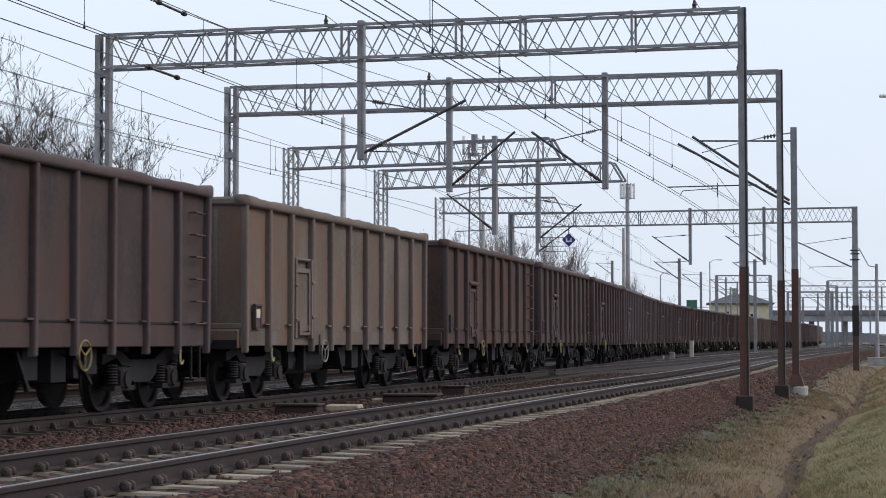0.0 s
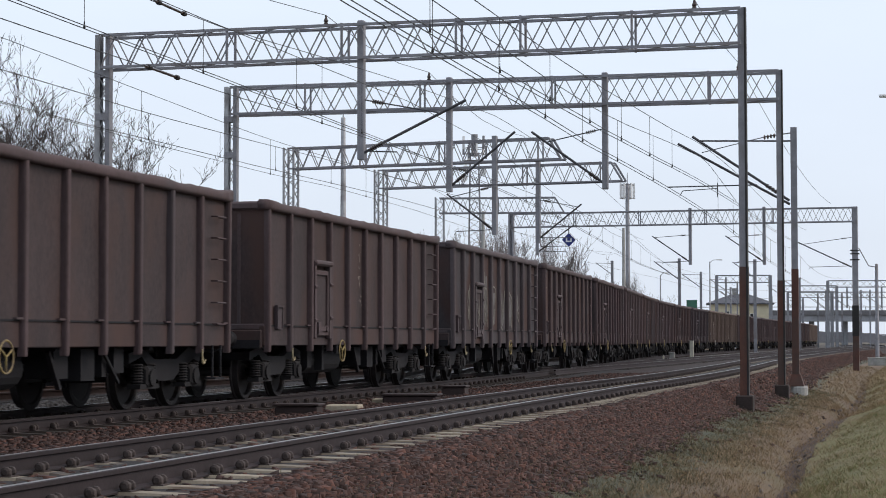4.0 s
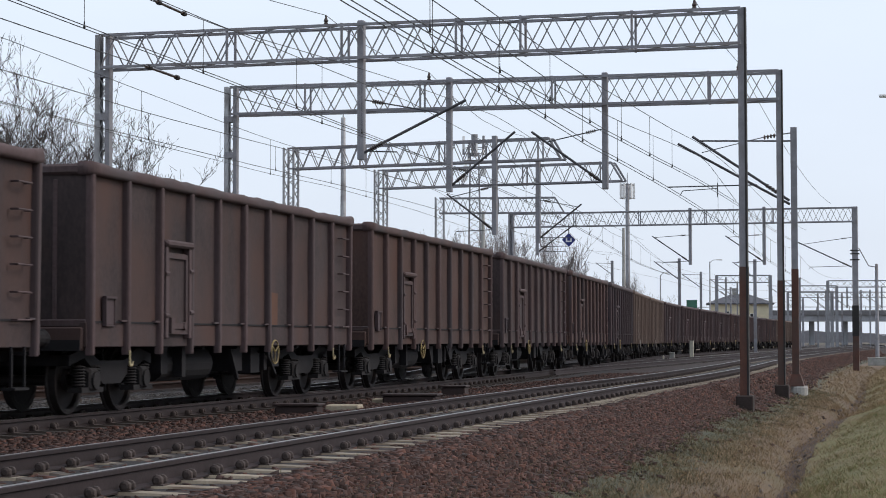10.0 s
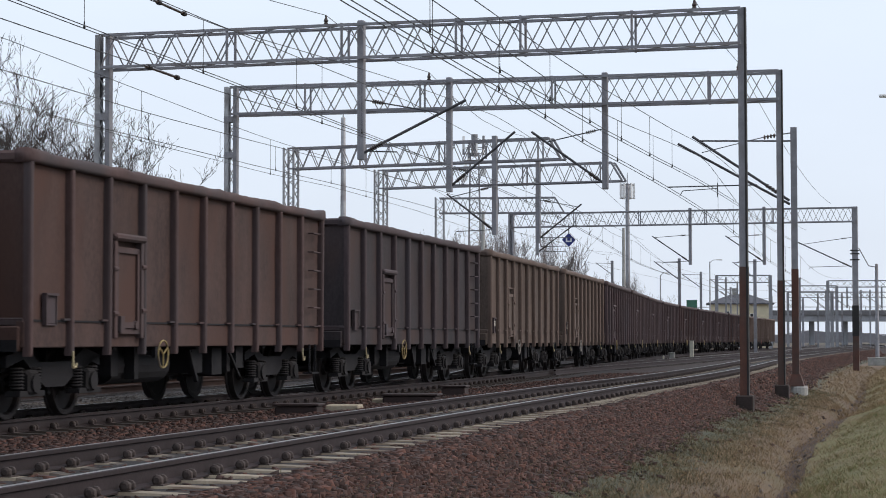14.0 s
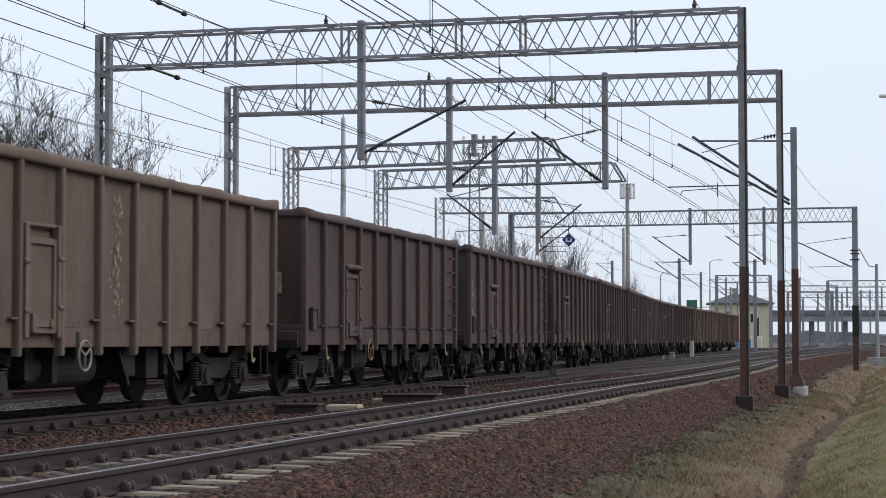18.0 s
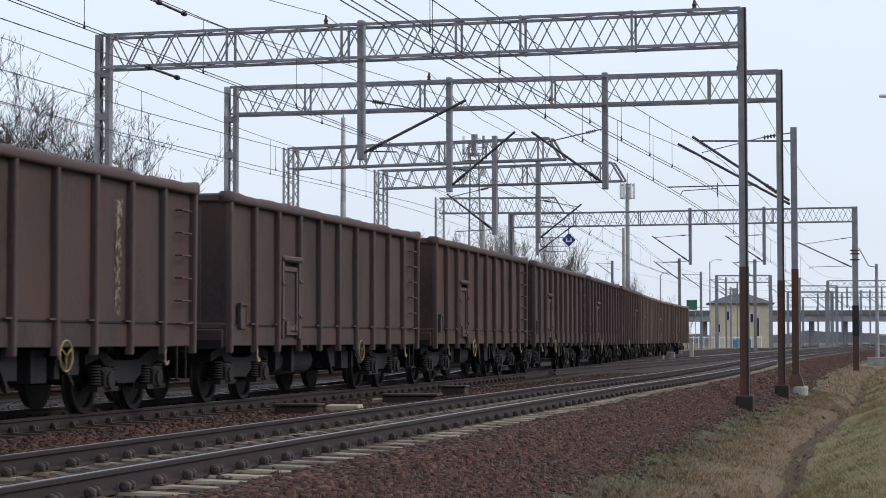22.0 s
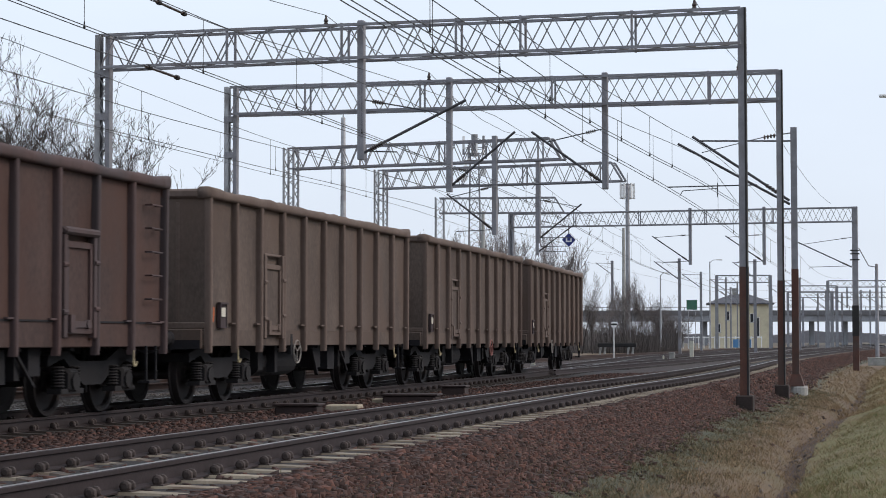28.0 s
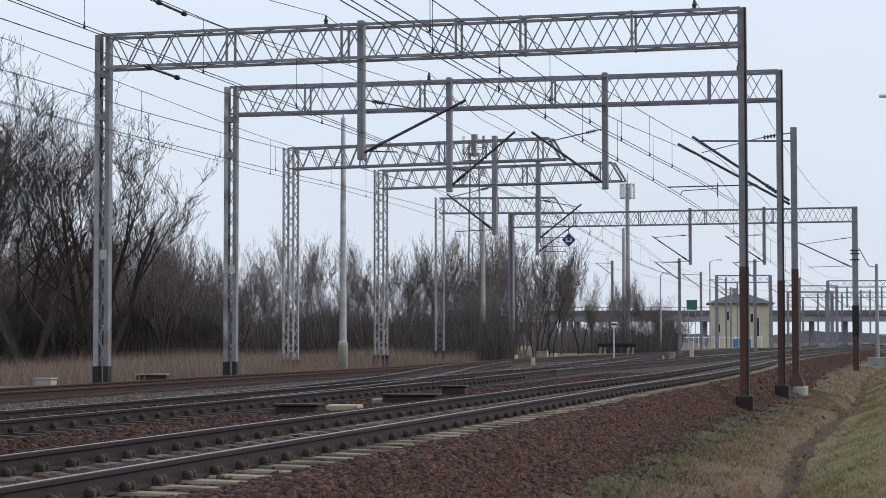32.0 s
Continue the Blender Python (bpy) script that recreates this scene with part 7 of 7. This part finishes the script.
def far_bank():
    """Hazy land under and beyond the bridge."""
    # pale blue-grey woods: the haze is in the colour itself
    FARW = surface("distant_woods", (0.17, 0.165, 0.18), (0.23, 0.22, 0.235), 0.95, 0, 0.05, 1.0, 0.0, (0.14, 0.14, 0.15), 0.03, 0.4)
    sh = Shape()
    rnd = random.Random(4)
    x, pts = -260.0, []
    while x < 520:
        pts.append((x, 3.6 + 3.6 * noise.noise((x * 0.02, 0, 0)) + rnd.uniform(-0.7, 0.7)))
        x += rnd.uniform(2.0, 5.0)
    for (a, ha), (b, hb) in zip(pts[:-1], pts[1:]):
        sh.add([(a, 0, -1), (b, 0, -1), (b, 0, hb), (a, 0, ha), (a, 30, -1), (b, 30, -1), (b, 30, hb), (a, 30, ha)], [(0, 1, 2, 3), (3, 2, 6, 7), (7, 6, 5, 4)])
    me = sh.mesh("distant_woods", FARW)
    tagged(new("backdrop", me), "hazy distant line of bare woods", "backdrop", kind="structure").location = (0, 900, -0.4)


far_bank()

# ---- trackside things ----
def box_thing(name, label, category, x, y, z, sx, sy, sz, mat, turn=-12, lid=None):
    b = thing(name, label, category, pose(x, y, z, 0, 0, turn))
    part("body", Shape().chamfer(-sx / 2, sx / 2, -sy / 2, sy / 2, 0, sz, min(0.02, sz * 0.15)).mesh("body", mat), b)
    if lid:
        part("lid", Shape().chamfer(-sx / 2 - 0.03, sx / 2 + 0.03, -sy / 2 - 0.03, sy / 2 + 0.03, sz, sz + 0.04, 0.01).mesh("lid", lid), b)
    return b


POINT_BOX = surface("point_machine_paint", (0.0228, 0.0130, 0.0119), (0.0423, 0.0234, 0.0210), 0.7, 0.1, 4, 40, 0.15)
box_thing("point_machine", "dark brown point machine box between the tracks", "point machine", -0.58, 37.0, -0.22, 1.0, 0.5, 0.19, POINT_BOX, -10, POINT_BOX)
box_thing("point_machine", "dark brown point machine box between the tracks", "point machine", 0.25, 42.5, -0.2, 0.5, 0.5, 0.20, POINT_BOX, -10, POINT_BOX)
box_thing("cable_cover", "long dark cable cover lying on the ballast", "cable cover", -2.3, 32.0, -0.22, 0.69, 0.4, 0.17, POINT_BOX, -10, POINT_BOX)
box_thing("timber_board", "pale weathered timber board lying between the tracks", "board", -1.63, 33.2, -0.22, 0.55, 0.45, 0.15, TIMBER, -8)
box_thing("timber_board", "small pale timber offcut beside the point machine", "board", -1.2, 37.3, -0.22, 0.2, 0.3, 0.13, TIMBER, -8)
box_thing("timber_board", "pale plank laid on a dark timber beam by the siding", "board", -8.42, 58.0, -0.22, 0.9, 0.2, 0.22, SLEEPER_WOOD, -6, TIMBER)
box_thing("concrete_block", "low pale concrete cable block by the siding", "concrete block", -10.45, 52.8, -0.22, 0.45, 0.4, 0.2, CONCRETE, -12, CONCRETE)
box_thing("relay_cabinet", "low grey relay cabinet beside the tracks", "cabinet", 6.2, 125.0, -0.22, 0.62, 0.45, 0.5, CONCRETE, -12, CONCRETE)
for x, y, lab in ((4.15, 114.0, "white dwarf signal beside the siding"), (4.15, 92.5, "pale dwarf signal on the train track's side"), (7.3, 130.0, "white marker beside the siding")):
    s = thing("dwarf_signal", lab, "signal", pose(x, y, -0.2), "dwarf signals")
    part("body", Shape().chamfer(-0.09, 0.09, -0.09, 0.09, 0.05, 0.36, 0.03).mesh("body", PALE_PAINT), s)
    part("foot", Shape().box(-0.13, 0.13, -0.12, 0.12, -0.05, 0.06).mesh("foot", CONCRETE), s)
box_thing("marker_post", "square white concrete marker post beside the curve", "marker post", 16.6, 134.0, -0.2, 0.26, 0.24, 1.13, PALE_PAINT, -12, CONCRETE)
box_thing("cable_box", "small grey concrete cable box beside the train's track", "cable box", 13.33, 117.0, -0.2, 0.3, 0.3, 0.44, CONCRETE, -10, CONCRETE)
box_thing("marker_peg", "short white marker peg in the ballast beside the track", "marker peg", 12.29, 112.0, -0.2, 0.09, 0.09, 0.32, PALE_PAINT, -10)
# sign on a thin post, black over white
s = thing("track_sign", "small round track sign on a slim pale post", "sign", pose(11.15, 131.0, -0.2))
part("post", Shape().tube((0, 0, 0), (0, 0, 2.3), 0.04, n=8).mesh("post", SIGN_WHITE), s)
part("plate", Shape().lathe([(0.2, -0.02), (0.2, 0.02)], 16, "y", (0, -0.05, 2.2)).mesh("plate", SIGN_WHITE), s)
part("band", Shape().box(-0.19, 0.19, -0.085, -0.072, 2.16, 2.28).mesh("band", SIGN_BLACK), s)
# buffer stop at the siding's end
b = thing("buffer_stop", "dark timber buffer stop on splayed concrete legs", "buffer stop", pose(13.0, 150.0, -0.15, 0, 0, -12))
part("beam", Shape().chamfer(-1.45, 1.45, -0.15, 0.15, 0.62, 0.92, 0.03).mesh("beam", BLACK_TAR), b)
for x in (-1.25, -0.9, 0.85, 1.2):
    part("leg", Shape().bar((x - 0.06, 0, 0), (x + 0.03, 0, 0.64), 0.14).mesh("leg", CONCRETE), b)
# the blue diamond sign under the far portal
s = thing("diamond_sign", "blue diamond overhead line sign with a white bar mark", "sign", pose(7.66, 121.9, 7.1, 0, 0, -8))
part("plate", Shape().add([(0, 0, -0.42), (0.42, 0, 0), (0, 0, 0.42), (-0.42, 0, 0), (0, 0.04, -0.42), (0.42, 0.04, 0), (0, 0.04, 0.42), (-0.42, 0.04, 0)],
                          [(0, 1, 2, 3), (7, 6, 5, 4), (0, 4, 5, 1), (1, 5, 6, 2), (2, 6, 7, 3), (3, 7, 4, 0)]).mesh("plate", SIGN_BLUE), s)
part("mark", Shape().box(-0.18, -0.10, -0.012, -0.004, -0.13, 0.16).box(-0.10, 0.10, -0.012, -0.004, -0.13, -0.05).box(0.10, 0.18, -0.012, -0.004, -0.13, 0.08).mesh("mark", SIGN_WHITE), s)
part("hanger", Shape().tube((0, 0.02, 0.38), (0, 0.02, 0.95), 0.03, n=6).tube((0, 0.02, -0.38), (-1.7, 0.02, -0.40), 0.02, n=6).mesh("hanger", BLACK_TAR), s)
# things before the cabin
c = box_thing("site_container", "blue sheeted container near the bushes", "container", 0.1105 * 262, 262, 0.0, 2.2, 2.0, 1.7, BLUE, -8)
box_thing("white_hut", "pale low hut beside the blue container", "hut", 0.1168 * 266, 266, 0.0, 1.7, 2.0, 1.8, CONCRETE, -8, SLATE)
g = thing("notice_board", "green board on two thin posts", "board", pose(0.1241 * 285, 285, -0.3, 0, 0, -8))
part("panel", Shape().box(-0.75, 0.75, -0.05, 0.05, 5.6, 7.0).mesh("panel", GREEN_BOARD), g)
for x in (-0.5, 0.5):
    part("post", Shape().box(x - 0.05, x + 0.05, 0.05, 0.15, 0, 6.9).mesh("post", GALV), g)
fence = thing("white_fence", "low white fence with blue sheets before the cabin", "fence", pose(0.117 * 290, 290, -0.2, 0, 0, -4))
for k in range(17):
    part("fence_post", Shape().box(k * 0.75 - 0.06, k * 0.75 + 0.06, -0.06, 0.06, 0, 1.75).mesh("fence_post", SIGN_WHITE), fence)
part("fence_rail", Shape().box(0, 12, -0.03, 0.03, 1.5, 1.65).mesh("fence_rail", SIGN_WHITE), fence)
for k in (7, 8, 9):
    part("sheet", Shape().box(k * 0.9 + 1.6, k * 0.9 + 2.4, -0.1, -0.05, 0.1, 1.3).mesh("sheet", BLUE), fence)
box_thing("concrete_slabs", "stack of pale concrete slabs on the verge", "concrete block", 29.6, 136.0, -0.75, 1.6, 1.4, 0.5, CONCRETE, -12, CONCRETE)


motions()
